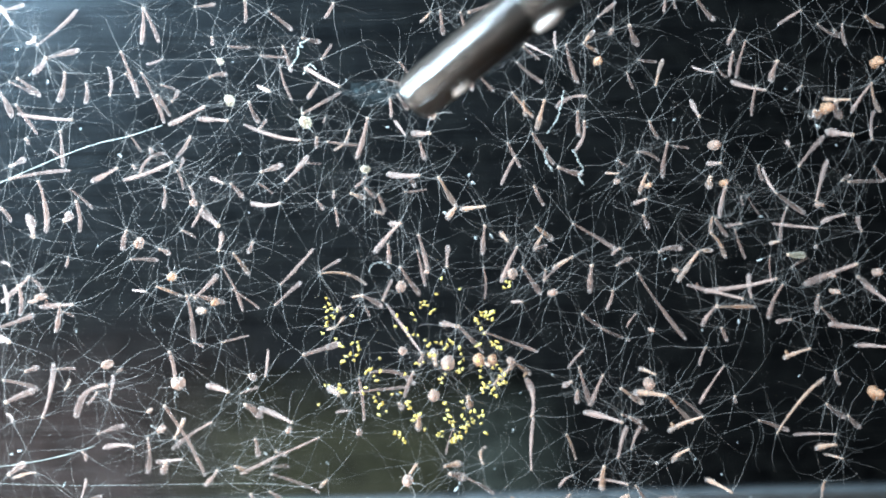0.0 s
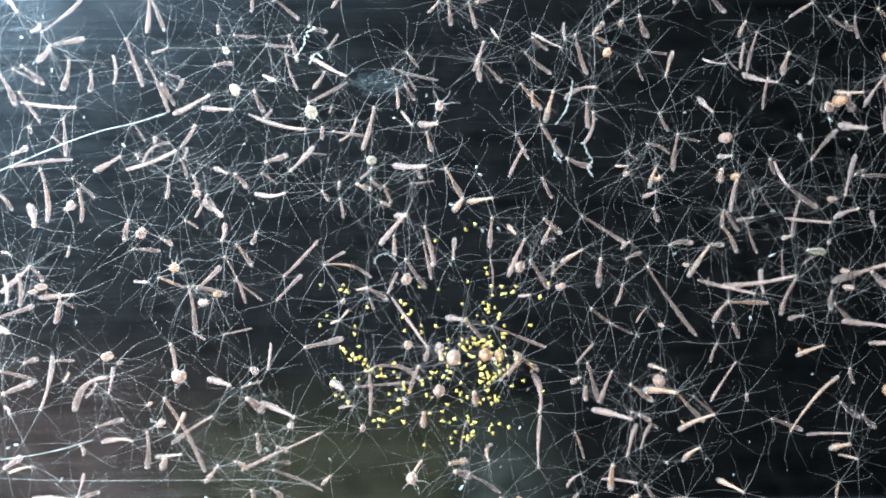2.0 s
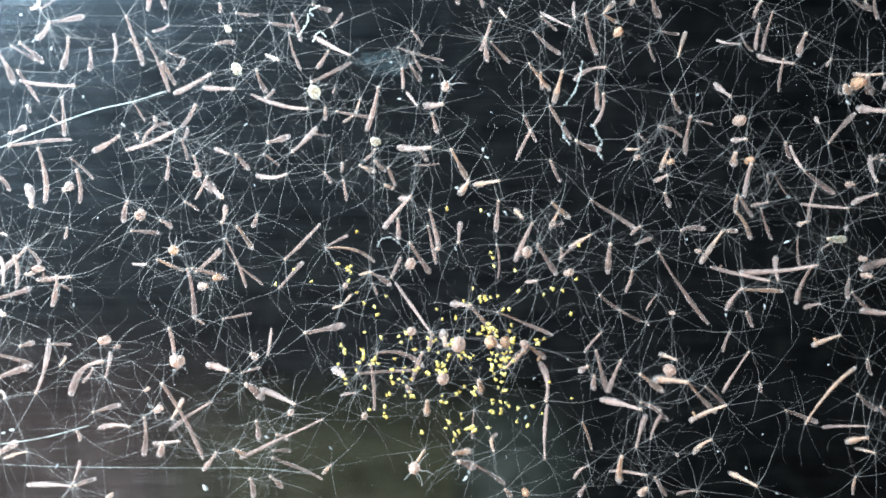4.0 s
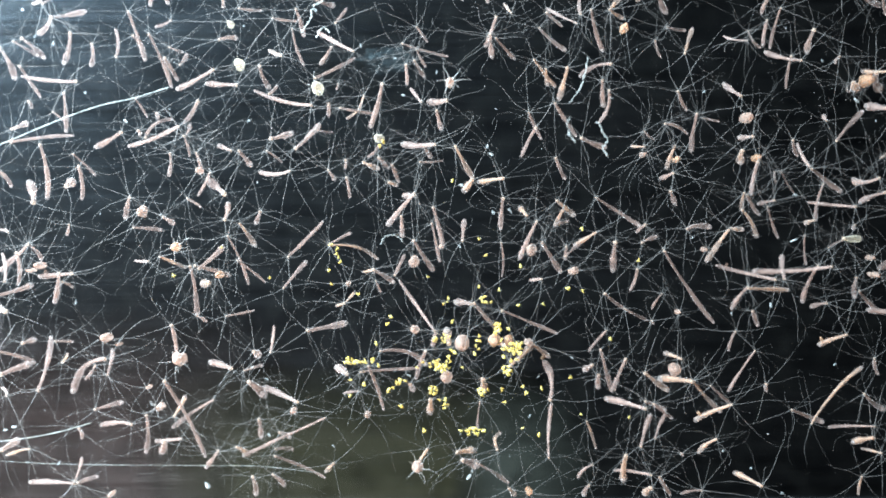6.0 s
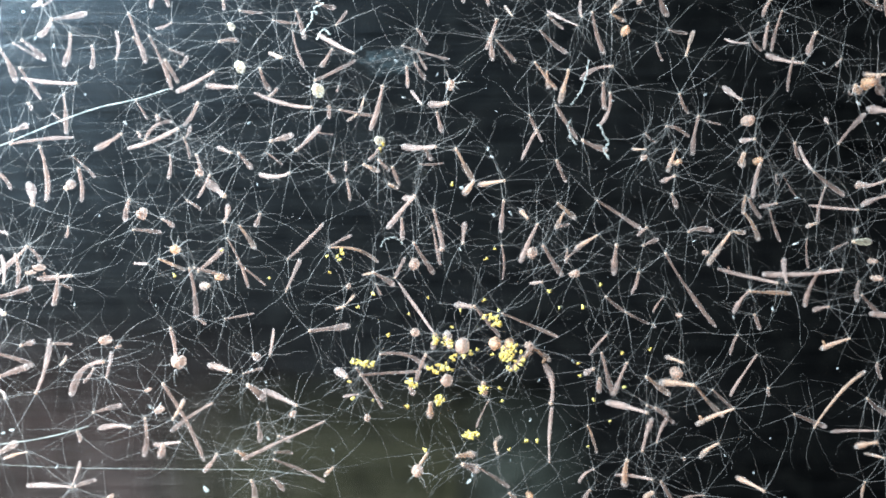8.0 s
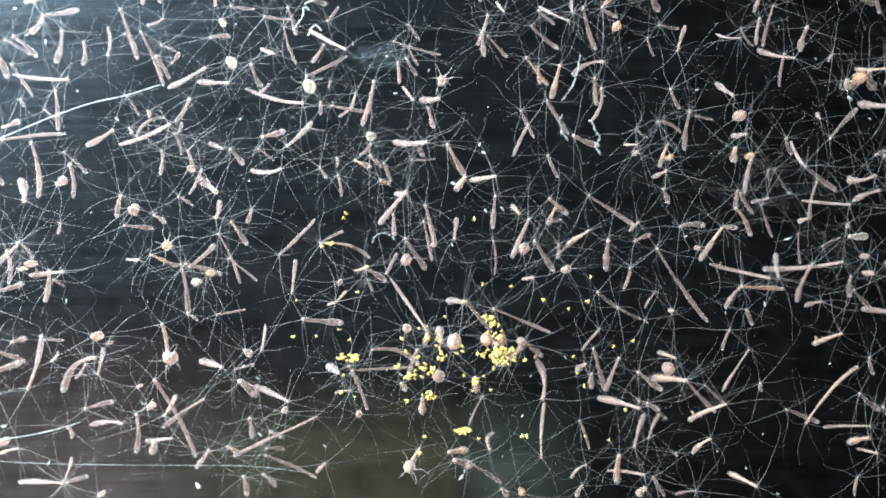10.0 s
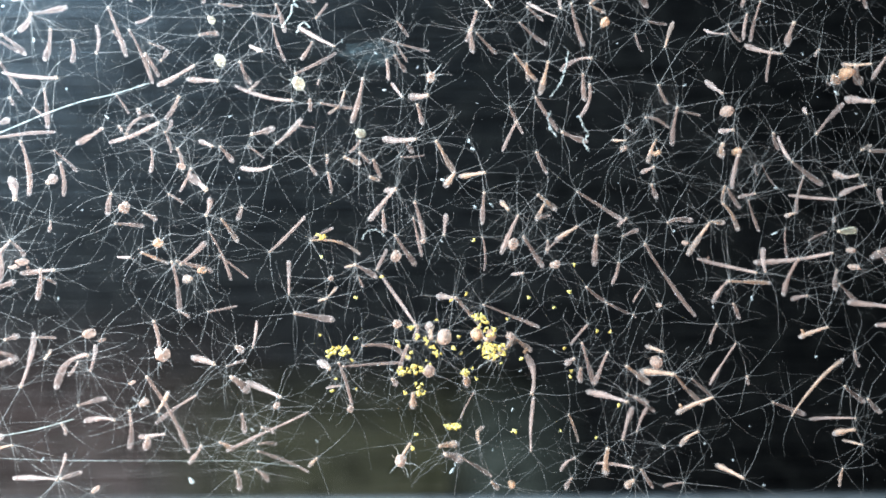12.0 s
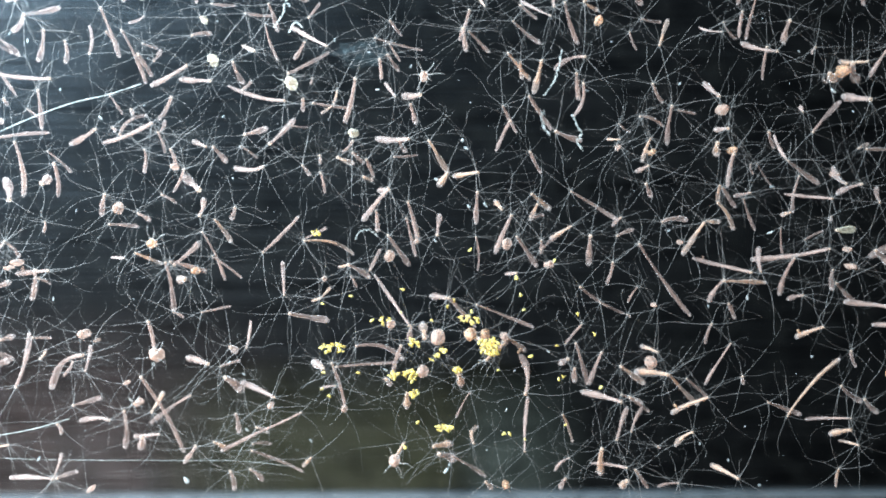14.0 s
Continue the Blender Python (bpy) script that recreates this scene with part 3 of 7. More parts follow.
polyp(51.6, 20.3, 2.3, 53.0, 20.2, 0.26, "n")
polyp(54.9, 31.6, 2.6, 56.9, 31.6, 0.33, "n")
polyp(-52.1, 5.8, 2.3, -53.5, 8.5, 0.92, "n")
polyp(-47.8, 7.9, 2.5, -48.0, 8.7, 0.99, "n")
polyp(-30.9, 9.8, 2.3, -31.5, 10.0, 0.79, "b")
polyp(-29.5, 9.5, 2.7, -31.7, 6.8, 0.33, "n")
polyp(-27.6, 6.9, 3.1, -30.3, 8.8, 0.85, "n")
polyp(-39.6, 6.4, 2.9, -41.1, 3.9, 0.59, "n", 0.10)
polyp(-38.1, 4.7, 2.4, -39.0, 4.8, 0.92, "b")
polyp(-35.3, 3.9, 3.1, -34.9, 3.1, 0.53, "n")
polyp(-39.1, 2.6, 3.0, -36.5, 2.3, 0.46, "n")
polyp(-32.4, 6.3, 2.6, -31.4, 5.3, 0.33, "n")
polyp(-33.9, 0.1, 2.3, -34.9, 0.1, 1.05, "bos")
polyp(-35.8, -1.1, 2.9, -33.4, -2.6, 0.39, "o")
polyp(-47.8, 3.0, 1.8, -48.8, 1.7, 0.33, "n")
polyp(-55.2, 2.0, 2.5, -57.4, 2.4, 0.33, "n")
polyp(-52.4, 0.5, 3.0, -57.4, -2.9, 0.53, "n")
polyp(-52.4, 0.5, 3.1, -52.1, -1.5, 0.46, "n")
polyp(-53.9, -0.6, 3.1, -55.2, -4.7, 0.46, "n")
polyp(-51.0, -2.2, 2.8, -52.3, -2.3, 0.79, "b")
polyp(-55.7, -4.2, 2.5, -57.2, -0.7, 0.39, "n")
polyp(-52.3, -2.8, 2.3, -53.4, -2.9, 0.46, "b")
polyp(-46.8, -3.2, 3.4, -52.3, -3.7, 0.59, "nd")
polyp(-48.4, -3.1, 3.4, -50.4, -7.0, 0.59, "n")
polyp(-48.6, -4.3, 2.0, -48.1, -5.1, 0.33, "n")
polyp(-55.4, -8.0, 3.0, -58.8, -7.6, 0.92, "n")
polyp(-56.3, -6.0, 3.8, -53.4, -4.8, 0.59, "n")
polyp(-31.7, -2.3, 3.8, -31.9, -8.7, 0.53, "n")
polyp(-30.6, -2.6, 3.8, -28.5, 0.1, 0.59, "n")
polyp(-31.1, -2.2, 3.8, -27.7, -3.6, 0.59, "n")
polyp(-29.8, -4.5, 2.1, -31.1, -4.7, 0.85, "o")
polyp(-31.3, -8.7, 2.3, -30.7, -9.6, 0.33, "n")
polyp(-34.6, -9.9, 2.2, -34.6, -13.5, 0.46, "n")
polyp(-37.3, -1.7, 2.9, -39.9, -1.7, 0.33, "n")
polyp(-19.2, 9.7, 3.6, -23.6, 9.8, 0.53, "n", -0.07)
polyp(-14.5, 9.9, 2.2, -14.0, 8.9, 0.46, "n")
polyp(-12.1, 8.9, 2.9, -12.0, 6.5, 0.33, "n")
polyp(-27.6, 3.6, 2.8, -27.8, 5.8, 0.59, "n")
polyp(-23.1, 4.6, 2.7, -24.2, 3.2, 0.53, "n")
polyp(-25.8, 3.1, 2.2, -24.3, 0.3, 0.53, "o")
polyp(-26.9, 1.5, 4.1, -25.2, -4.7, 0.33, "n")
polyp(-25.9, -1.6, 3.2, -23.0, -4.5, 0.26, "n")
polyp(-19.4, -1.1, 3.7, -15.5, 3.4, 0.39, "n")
SWAY.append((polyp(-20.1, -5.1, 2.8, -17.9, -1.7, 0.46, "n"), ((0.0, -17.30, -1.14, -15), (3.0, -17.83, -1.37, -7), (5.5, -17.72, -1.86, -4), (7.0, -17.87, -1.68, 0), (8.0, -18.47, -1.34, 14), (11.0, -17.72, -2.29, 37), (14.0, -17.60, -2.58, 42))))
polyp(-14.4, 0.4, 2.9, -11.9, 1.9, 0.33, "n")
polyp(-14.1, 0.3, 4.0, -8.4, -1.5, 0.39, "o", -0.12)
polyp(-28.2, -3.4, 2.6, -28.9, -3.4, 0.79, "bo")
polyp(-8.7, -2.8, 3.1, -6.3, -4.5, 0.59, "n")
polyp(-8.8, -2.8, 1.4, -10.3, -3.2, 0.33, "o")
polyp(-3.5, -1.7, 2.5, -3.6, -1.8, 1.18, "b")
polyp(-6.0, -3.5, 2.5, -4.9, -1.0, 0.39, "n")
polyp(-3.6, 0.9, 3.3, -1.2, -2.9, 0.59, "n")
polyp(-5.2, 4.0, 2.0, -5.2, 1.5, 0.53, "n")
polyp(-3.5, 6.8, 3.5, -7.0, 3.0, 0.59, "n")
polyp(-3.5, 6.7, 2.5, -5.0, 6.7, 0.59, "n")
polyp(-1.1, 5.1, 2.4, 0.1, 0.1, 0.59, "n")
polyp(-1.3, 3.1, 3.1, -0.3, -1.8, 0.39, "n")
polyp(-0.1, 0.1, 2.0, -0.1, 0.1, 0.53, "b")
polyp(-6.4, 10.6, 1.7, -5.6, 8.5, 0.46, "n")
polyp(-6.8, 8.4, 1.5, -5.8, 8.1, 0.46, "o")
polyp(-1.0, -10.5, 3.5, -5.6, -4.3, 0.39, "n")
polyp(-8.5, -4.3, 1.7, -8.0, -5.8, 0.26, "n")
polyp(-12.0, -4.6, 1.9, -12.2, -4.7, 0.53, "b")
polyp(-12.6, -7.2, 1.5, -11.4, -5.8, 0.33, "o")
polyp(-12.5, -7.1, 2.1, -13.8, -7.6, 0.33, "o")
polyp(-27.5, -8.7, 2.6, -24.5, -8.2, 0.26, "n")
SWAY.append((polyp(-17.0, -10.3, 3.3, -12.5, -9.8, 0.66, "n"), ((0.0, -12.22, -9.53, 6), (3.0, -12.43, -9.78, 2), (5.5, -12.57, -9.85, 2), (7.0, -12.51, -9.80, 0), (8.0, -12.18, -9.81, -2), (11.0, -12.01, -10.00, -20), (14.0, -11.83, -10.13, -22))))
polyp(7.8, 8.8, 2.8, 4.8, 8.5, 0.59, "o")
polyp(3.9, 8.7, 1.9, 2.9, 7.4, 0.79, "o")
polyp(7.7, 6.2, 3.6, 7.6, 2.4, 0.53, "n")
polyp(10.9, 4.1, 1.4, 10.1, 5.2, 0.59, "o")
polyp(12.0, 3.3, 3.0, 10.1, -1.4, 0.59, "n")
polyp(11.3, -0.3, 2.5, 11.6, -0.3, 1.05, "b")
polyp(12.7, 0.6, 2.9, 15.4, -3.2, 0.59, "n")
polyp(14.7, 6.0, 1.9, 17.1, 4.2, 0.66, "o")
polyp(15.3, 4.7, 3.0, 14.7, 2.8, 0.53, "o")
polyp(14.5, 3.0, 2.1, 16.4, 3.4, 0.33, "n")
polyp(19.6, 6.3, 2.7, 25.7, 2.8, 0.46, "n")
polyp(25.9, 2.9, 2.5, 25.3, 1.9, 0.39, "n")
polyp(19.7, 1.9, 1.9, 17.3, 0.3, 0.53, "o")
polyp(15.7, -1.1, 2.8, 18.7, 1.2, 0.46, "n")
polyp(15.9, 0.1, 2.0, 16.0, -1.5, 0.46, "n")
polyp(22.0, 0.6, 2.9, 22.2, -3.0, 0.72, "n")
polyp(16.6, -3.1, 3.0, 17.1, -3.2, 0.85, "b")
polyp(2.6, 0.9, 3.1, 2.9, 3.5, 0.53, "n")
polyp(7.5, 0.6, 2.8, 7.8, -3.7, 0.26, "n", -0.06)
polyp(12.6, -4.0, 2.8, 11.4, -4.3, 0.39, "n")
polyp(25.4, 0.6, 2.7, 27.9, 1.4, 0.46, "n")
polyp(24.9, -2.8, 2.4, 24.5, -5.6, 0.39, "n", -0.08)
polyp(20.8, -5.9, 2.1, 23.7, -8.0, 0.39, "n")
polyp(23.2, -7.8, 2.9, 26.7, -9.5, 0.33, "n")
polyp(28.0, -5.9, 2.6, 27.3, -8.0, 0.26, "n")
polyp(3.7, -7.1, 3.2, 1.8, -7.1, 0.72, "n")
polyp(4.0, -7.0, 4.0, 7.4, -11.1, 0.46, "n")
polyp(7.5, -7.9, 4.0, 14.9, -11.2, 0.39, "n")
polyp(26.9, -9.5, 1.7, 27.6, -10.0, 0.26, "n")
polyp(29.3, 9.4, 3.0, 28.4, 8.9, 0.53, "n")
polyp(29.4, 7.2, 1.4, 30.3, 5.6, 0.59, "n")
polyp(27.9, -0.4, 4.0, 35.3, -9.8, 0.46, "n")
polyp(40.0, 10.8, 3.1, 40.2, 6.8, 0.46, "n")
polyp(38.4, 6.9, 2.6, 39.0, 4.8, 0.46, "o")
polyp(39.0, 6.6, 2.0, 41.2, 4.2, 0.46, "n")
polyp(38.0, 4.7, 3.1, 40.9, 1.4, 0.53, "o", -0.10)
polyp(42.1, 5.9, 3.1, 41.1, 5.6, 0.46, "n")
polyp(41.4, 5.1, 2.7, 43.7, 1.2, 0.33, "n")
polyp(42.5, 9.6, 2.1, 43.5, 8.5, 0.26, "n")
polyp(43.3, 9.6, 2.2, 45.8, 7.0, 0.20, "n")
polyp(47.0, 9.9, 2.7, 51.8, 7.2, 0.59, "n")
polyp(47.9, 7.9, 3.9, 48.6, 3.5, 0.39, "n")
polyp(52.3, 5.1, 3.2, 47.6, 5.8, 0.39, "n")
polyp(56.1, 6.9, 3.0, 54.3, 5.8, 0.59, "n", 0.05)
polyp(47.2, 3.4, 2.9, 47.3, 3.1, 0.53, "o")
polyp(36.8, 2.4, 2.5, 39.1, 2.3, 0.53, "o")
polyp(36.4, 2.2, 2.7, 34.4, -1.8, 0.66, "o")
polyp(30.9, 2.3, 3.5, 34.8, 2.6, 0.59, "n", -0.08)
polyp(33.4, -0.3, 2.2, 34.1, -0.3, 0.53, "b")
polyp(49.3, -0.1, 2.3, 52.5, 1.0, 0.26, "n")
SWAY.append((polyp(51.4, 1.0, 2.9, 54.7, 1.0, 0.85, "y"), ((0.0, 51.8, 1.4, -4), (1.5, 52.6, 1.3, -4), (3.0, 52.9, 1.2, -2), (5.5, 54.0, 1.1, 0), (7.0, 54.8, 1.0, 0), (8.0, 55.2, 1.1, 0), (11.0, 56.0, 1.2, 3), (14.0, 56.4, 1.2, 2))))
polyp(52.4, 2.8, 2.9, 53.6, 2.4, 0.39, "n")
SWAY.append((polyp(48.9, -2.5, 4.4, 40.7, -3.2, 0.62, "n"), ((0.0, 38.2, -3.3, 8), (1.5, 38.9, -3.3, 6), (3.0, 39.2, -3.1, 4), (5.5, 40.4, -3.1, 0), (7.0, 40.9, -3.2, 0), (8.0, 41.6, -3.1, 0), (11.0, 43.0, -3.0, 3), (14.0, 43.4, -2.6, 5))))
polyp(42.1, -4.1, 3.4, 35.7, -2.4, 0.46, "nd")
polyp(43.6, -4.1, 2.6, 44.2, -1.2, 0.59, "n")
polyp(39.1, -5.1, 2.1, 37.7, -8.0, 0.53, "n")
polyp(38.7, -5.2, 3.4, 45.0, -5.6, 0.53, "o")
polyp(47.7, -2.4, 3.0, 46.9, -7.1, 0.53, "n")
polyp(46.2, 1.5, 2.5, 47.4, -2.3, 0.26, "n")
polyp(48.8, -7.1, 2.9, 48.0, -7.8, 0.53, "n")
polyp(52.5, -3.9, 3.1, 53.7, -6.5, 0.53, "n")
polyp(53.5, -5.7, 1.8, 56.5, -8.1, 0.46, "n")
polyp(60.8, -8.8, 2.8, 55.4, -8.2, 0.62, "n")
polyp(54.7, -1.4, 2.1, 55.7, -1.4, 0.66, "b")
polyp(54.8, -3.5, 2.8, 56.2, -3.6, 0.66, "b")
polyp(30.0, -8.2, 2.5, 30.7, -8.4, 0.53, "b")
polyp(39.8, -8.2, 1.9, 41.1, -10.2, 0.46, "n")
polyp(53.0, 8.2, 2.1, 54.0, 8.4, 0.66, "b")
polyp(-53.9, -12.2, 1.7, -53.0, -11.9, 0.66, "n")
polyp(-50.6, -17.8, 4.5, -50.9, -11.6, 0.59, "n")
polyp(-49.5, -11.9, 2.1, -48.1, -12.2, 0.33, "n")
polyp(-48.5, -14.6, 2.4, -48.8, -13.7, 0.33, "o")
polyp(-56.3, -13.1, 3.0, -53.2, -14.9, 0.53, "n")
polyp(-56.0, -16.0, 3.1, -53.8, -15.1, 0.79, "n")
polyp(-55.6, -18.8, 2.4, -57.4, -18.2, 0.33, "n")
polyp(-42.6, -11.4, 3.0, -43.7, -11.7, 1.05, "b")
polyp(-42.9, -14.1, 2.7, -48.0, -18.6, 0.72, "n", 0.18)
polyp(-44.1, -14.9, 2.9, -46.5, -17.1, 0.33, "n")
polyp(-42.7, -16.2, 2.4, -42.9, -13.3, 0.46, "n")
polyp(-41.3, -12.3, 2.1, -42.1, -12.5, 0.39, "b")
polyp(-44.3, -20.6, 2.5, -41.7, -20.1, 0.53, "n")
polyp(-39.7, -22.5, 2.5, -44.4, -23.1, 0.53, "n", 0.05)
polyp(-37.5, -21.2, 3.2, -38.6, -26.6, 0.53, "n")
polyp(-46.5, -23.1, 2.2, -47.0, -24.8, 0.39, "n")
polyp(-34.8, -16.7, 4.4, -30.9, -27.2, 0.46, "n")
polyp(-35.8, -20.2, 2.7, -36.7, -20.7, 0.72, "bs")
polyp(-34.1, -21.4, 2.8, -33.5, -19.4, 0.53, "o")
polyp(-29.2, -19.4, 2.6, -35.1, -23.4, 0.46, "n")
polyp(-33.4, -24.4, 2.3, -37.3, -25.2, 0.46, "n")
polyp(-35.6, -24.8, 2.2, -36.5, -26.6, 0.85, "n")
polyp(-28.4, -25.7, 3.3, -30.8, -28.6, 0.53, "n")
polyp(-55.9, -25.6, 3.2, -55.3, -25.0, 0.85, "n")
polyp(-52.7, -25.6, 2.7, -56.8, -27.0, 0.39, "o")
polyp(-47.1, -30.1, 2.4, -53.7, -30.5, 0.53, "n")
polyp(-46.3, -29.8, 3.1, -45.0, -29.8, 0.46, "n")
polyp(-46.9, -29.7, 2.5, -47.0, -27.4, 0.39, "n")
polyp(-42.3, -31.4, 2.3, -43.2, -32.1, 0.53, "b")
polyp(-33.3, -14.1, 3.2, -34.3, -14.5, 1.25, "bs")
polyp(-37.5, -17.8, 2.2, -38.2, -18.1, 0.39, "b")
polyp(-24.1, -13.3, 2.0, -23.9, -14.0, 0.85, "n")
polyp(-21.7, -13.2, 3.5, -21.9, -10.2, 0.33, "n")
polyp(-27.0, -15.4, 2.3, -30.1, -14.9, 0.79, "n")
polyp(-25.3, -15.7, 2.3, -23.4, -15.3, 0.33, "n")
polyp(-24.5, -17.0, 3.2, -23.2, -19.1, 0.99, "n")
polyp(-18.5, -19.7, 2.5, -23.1, -18.2, 0.66, "n")
polyp(-19.0, -20.8, 2.2, -19.4, -21.2, 0.66, "b")
polyp(-14.7, -21.3, 4.5, -25.9, -27.1, 0.39, "n")
polyp(-23.6, -22.0, 1.7, -23.6, -24.7, 0.53, "n")
polyp(-20.7, -23.5, 2.8, -19.9, -24.7, 0.53, "n")
polyp(-21.2, -25.6, 2.8, -19.5, -26.3, 0.39, "n")
polyp(-26.3, -25.5, 2.2, -25.2, -26.9, 0.59, "o")
polyp(-21.2, -26.4, 3.2, -15.3, -30.0, 0.33, "n")
polyp(-24.1, -29.1, 3.0, -24.3, -32.1, 0.59, "n")
polyp(-21.5, -28.8, 3.1, -20.6, -31.0, 0.53, "n")
polyp(-14.0, -27.8, 1.6, -15.2, -29.2, 0.46, "o")
polyp(-12.2, -16.1, 2.2, -13.6, -15.6, 0.92, "n")
polyp(-9.6, -21.3, 2.4, -9.8, -21.8, 0.66, "b")
SWAY.append((polyp(-10.8, -15.0, 3.4, -7.8, -20.6, 0.39, "n"), ((0.0, -9.01, -20.09, -25), (1.5, -8.64, -19.85, -30), (3.0, -8.88, -20.44, -28), (5.5, -7.63, -21.22, -20), (7.0, -7.76, -20.59, 0), (8.0, -7.81, -20.44, -0), (11.0, -9.23, -21.42, -15), (14.0, -9.68, -21.44, -17))))
polyp(-10.7, -18.4, 2.0, -12.8, -19.0, 0.33, "n")
polyp(-1.9, -25.9, 1.8, -3.1, -28.2, 0.39, "o")
polyp(-3.1, -27.9, 3.0, -3.2, -28.7, 1.18, "bs")
polyp(-2.1, -13.1, 3.4, -3.4, -17.1, 0.46, "n")
polyp(-7.9, -13.2, 2.6, -2.1, -15.2, 0.53, "n", -0.13)
polyp(-10.3, -15.7, 3.3, -2.9, -15.7, 0.33, "n")
polyp(-3.5, -10.5, 2.8, -3.6, -10.7, 0.95, "b")
polyp(-0.8, -10.7, 2.9, -1.2, -12.7, 0.59, "n")
polyp(-4.1, -17.5, 2.4, -3.8, -18.6, 0.59, "n")
polyp(-1.5, -19.6, 1.5, -1.6, -21.5, 0.79, "o")
polyp(0.9, -12.2, 3.0, 0.6, -10.7, 0.90, "o")
polyp(2.4, -12.1, 3.6, 2.5, -12.5, 1.58, "b")
polyp(0.6, -16.5, 3.1, 0.7, -17.0, 1.30, "b")
polyp(8.0, -12.5, 2.7, 6.4, -12.0, 0.79, "o")
polyp(11.6, -12.4, 1.7, 13.8, -14.2, 0.59, "od", 0.00)
polyp(13.6, -19.2, 3.7, 13.3, -14.9, 0.72, "n", 0.14)
polyp(13.5, -26.7, 3.1, 14.2, -20.4, 0.46, "n")
polyp(5.1, -17.2, 2.4, 5.7, -18.2, 0.59, "o")
SWAY.append((polyp(5.5, -18.7, 3.7, 4.3, -23.0, 0.20, "n"), ((0.0, 2.11, -25.08, 3), (5.5, 4.61, -24.17, 15), (7.0, 4.33, -23.02, 0), (8.0, 4.39, -22.97, -4), (11.0, 4.56, -23.09, -6), (14.0, 4.84, -23.02, -8))))
polyp(7.0, -25.7, 2.8, 7.6, -24.2, 0.46, "o", -0.32)
polyp(1.9, -26.3, 1.8, 4.1, -26.4, 0.79, "o")
polyp(2.6, -27.3, 2.0, 4.5, -28.4, 0.92, "n")
polyp(4.3, -27.1, 3.9, 8.6, -30.7, 0.39, "n")
polyp(8.6, -31.1, 1.5, 9.4, -32.3, 0.59, "o")
polyp(11.0, -31.1, 2.6, 11.3, -31.9, 0.79, "bo")
polyp(19.2, -15.1, 2.0, 18.5, -16.0, 0.66, "n")
polyp(20.1, -16.4, 1.7, 20.3, -18.2, 0.66, "n")
polyp(20.0, -12.9, 3.5, 22.0, -18.6, 0.53, "n")
polyp(23.5, -14.3, 2.1, 22.2, -18.6, 0.53, "n")
polyp(21.0, -10.7, 2.0, 19.1, -13.5, 0.33, "n")
polyp(25.8, -20.5, 3.0, 21.3, -19.7, 0.72, "n")
polyp(26.1, -19.8, 1.8, 29.0, -21.2, 0.53, "n")
polyp(18.5, -22.3, 2.0, 20.0, -26.2, 0.33, "o", -0.03)
polyp(25.2, -25.3, 3.1, 27.1, -21.9, 0.59, "n")
polyp(23.3, -26.5, 3.1, 23.6, -30.3, 0.79, "o")
polyp(26.3, -28.7, 3.8, 22.4, -29.1, 0.39, "n")
polyp(19.3, -27.9, 1.9, 17.7, -30.0, 0.39, "n", 0.07)
polyp(18.8, -30.5, 2.1, 18.4, -32.3, 0.53, "n")
polyp(27.2, -24.4, 2.4, 29.1, -21.8, 0.46, "n")
polyp(26.7, -30.8, 2.3, 26.4, -32.1, 0.79, "o")
polyp(25.8, -16.0, 2.8, 29.3, -18.6, 0.66, "o")
polyp(27.5, -29.1, 3.4, 29.7, -32.3, 0.46, "n")
polyp(30.6, -14.3, 2.2, 29.0, -13.8, 0.53, "o")
polyp(29.7, -15.5, 2.6, 30.4, -15.9, 1.31, "b")
polyp(31.6, -17.0, 3.3, 28.4, -17.1, 0.92, "o")
polyp(32.0, -17.1, 2.5, 36.2, -21.4, 0.53, "o")
polyp(34.1, -17.6, 3.0, 37.7, -20.6, 0.39, "n")
polyp(36.7, -20.0, 3.1, 33.0, -22.5, 0.59, "od")
polyp(34.7, -24.3, 3.4, 33.4, -26.8, 0.53, "o")
polyp(39.5, -13.1, 3.5, 37.3, -18.8, 0.33, "n")
polyp(41.4, -17.5, 2.3, 42.3, -18.8, 0.39, "n")
polyp(44.6, -20.8, 2.5, 49.5, -22.8, 0.53, "n")
polyp(46.3, -22.1, 4.4, 54.6, -15.7, 0.46, "o")
polyp(51.6, -11.2, 2.4, 49.1, -12.7, 0.59, "od")
polyp(54.9, -14.2, 2.9, 56.8, -16.6, 0.39, "n")
polyp(54.7, -22.7, 3.4, 50.4, -23.5, 0.39, "n")
polyp(55.3, -24.5, 1.9, 53.5, -25.4, 0.79, "o")
polyp(53.8, -29.5, 2.0, 54.3, -32.3, 0.33, "o")
polyp(53.9, -18.8, 2.4, 57.4, -21.2, 0.59, "n")
polyp(40.5, -30.3, 3.3, 38.1, -29.4, 0.59, "o")
polyp(33.3, -31.2, 2.0, 31.2, -32.2, 0.33, "n")
polyp(26.9, -19.9, 3.0, 29.9, -22.3, 0.46, "n")
polyp(37.3, -10.7, 2.8, 37.3, -13.5, 0.33, "n")
polyp(56.4, -26.5, 1.8, 54.7, -26.3, 0.33, "o")
polyp(30.6, -26.4, 2.3, 31.4, -27.2, 0.33, "n")
polyp(9.8, -14.4, 1.8, 11.7, -12.5, 0.79, "os")
polyp(6.8, -11.8, 2.3, 6.9, -12.0, 1.30, "bo")
polyp(8.6, -12.0, 2.0, 8.7, -12.2, 1.10, "bo")
polyp(11.0, -12.1, 2.6, 11.1, -12.4, 0.85, "b")
polyp(5.2, -16.8, 2.6, 5.5, -18.7, 0.80, "o")
polyp(8.7, -15.1, 2.7, 10.5, -13.7, 0.59, "os")
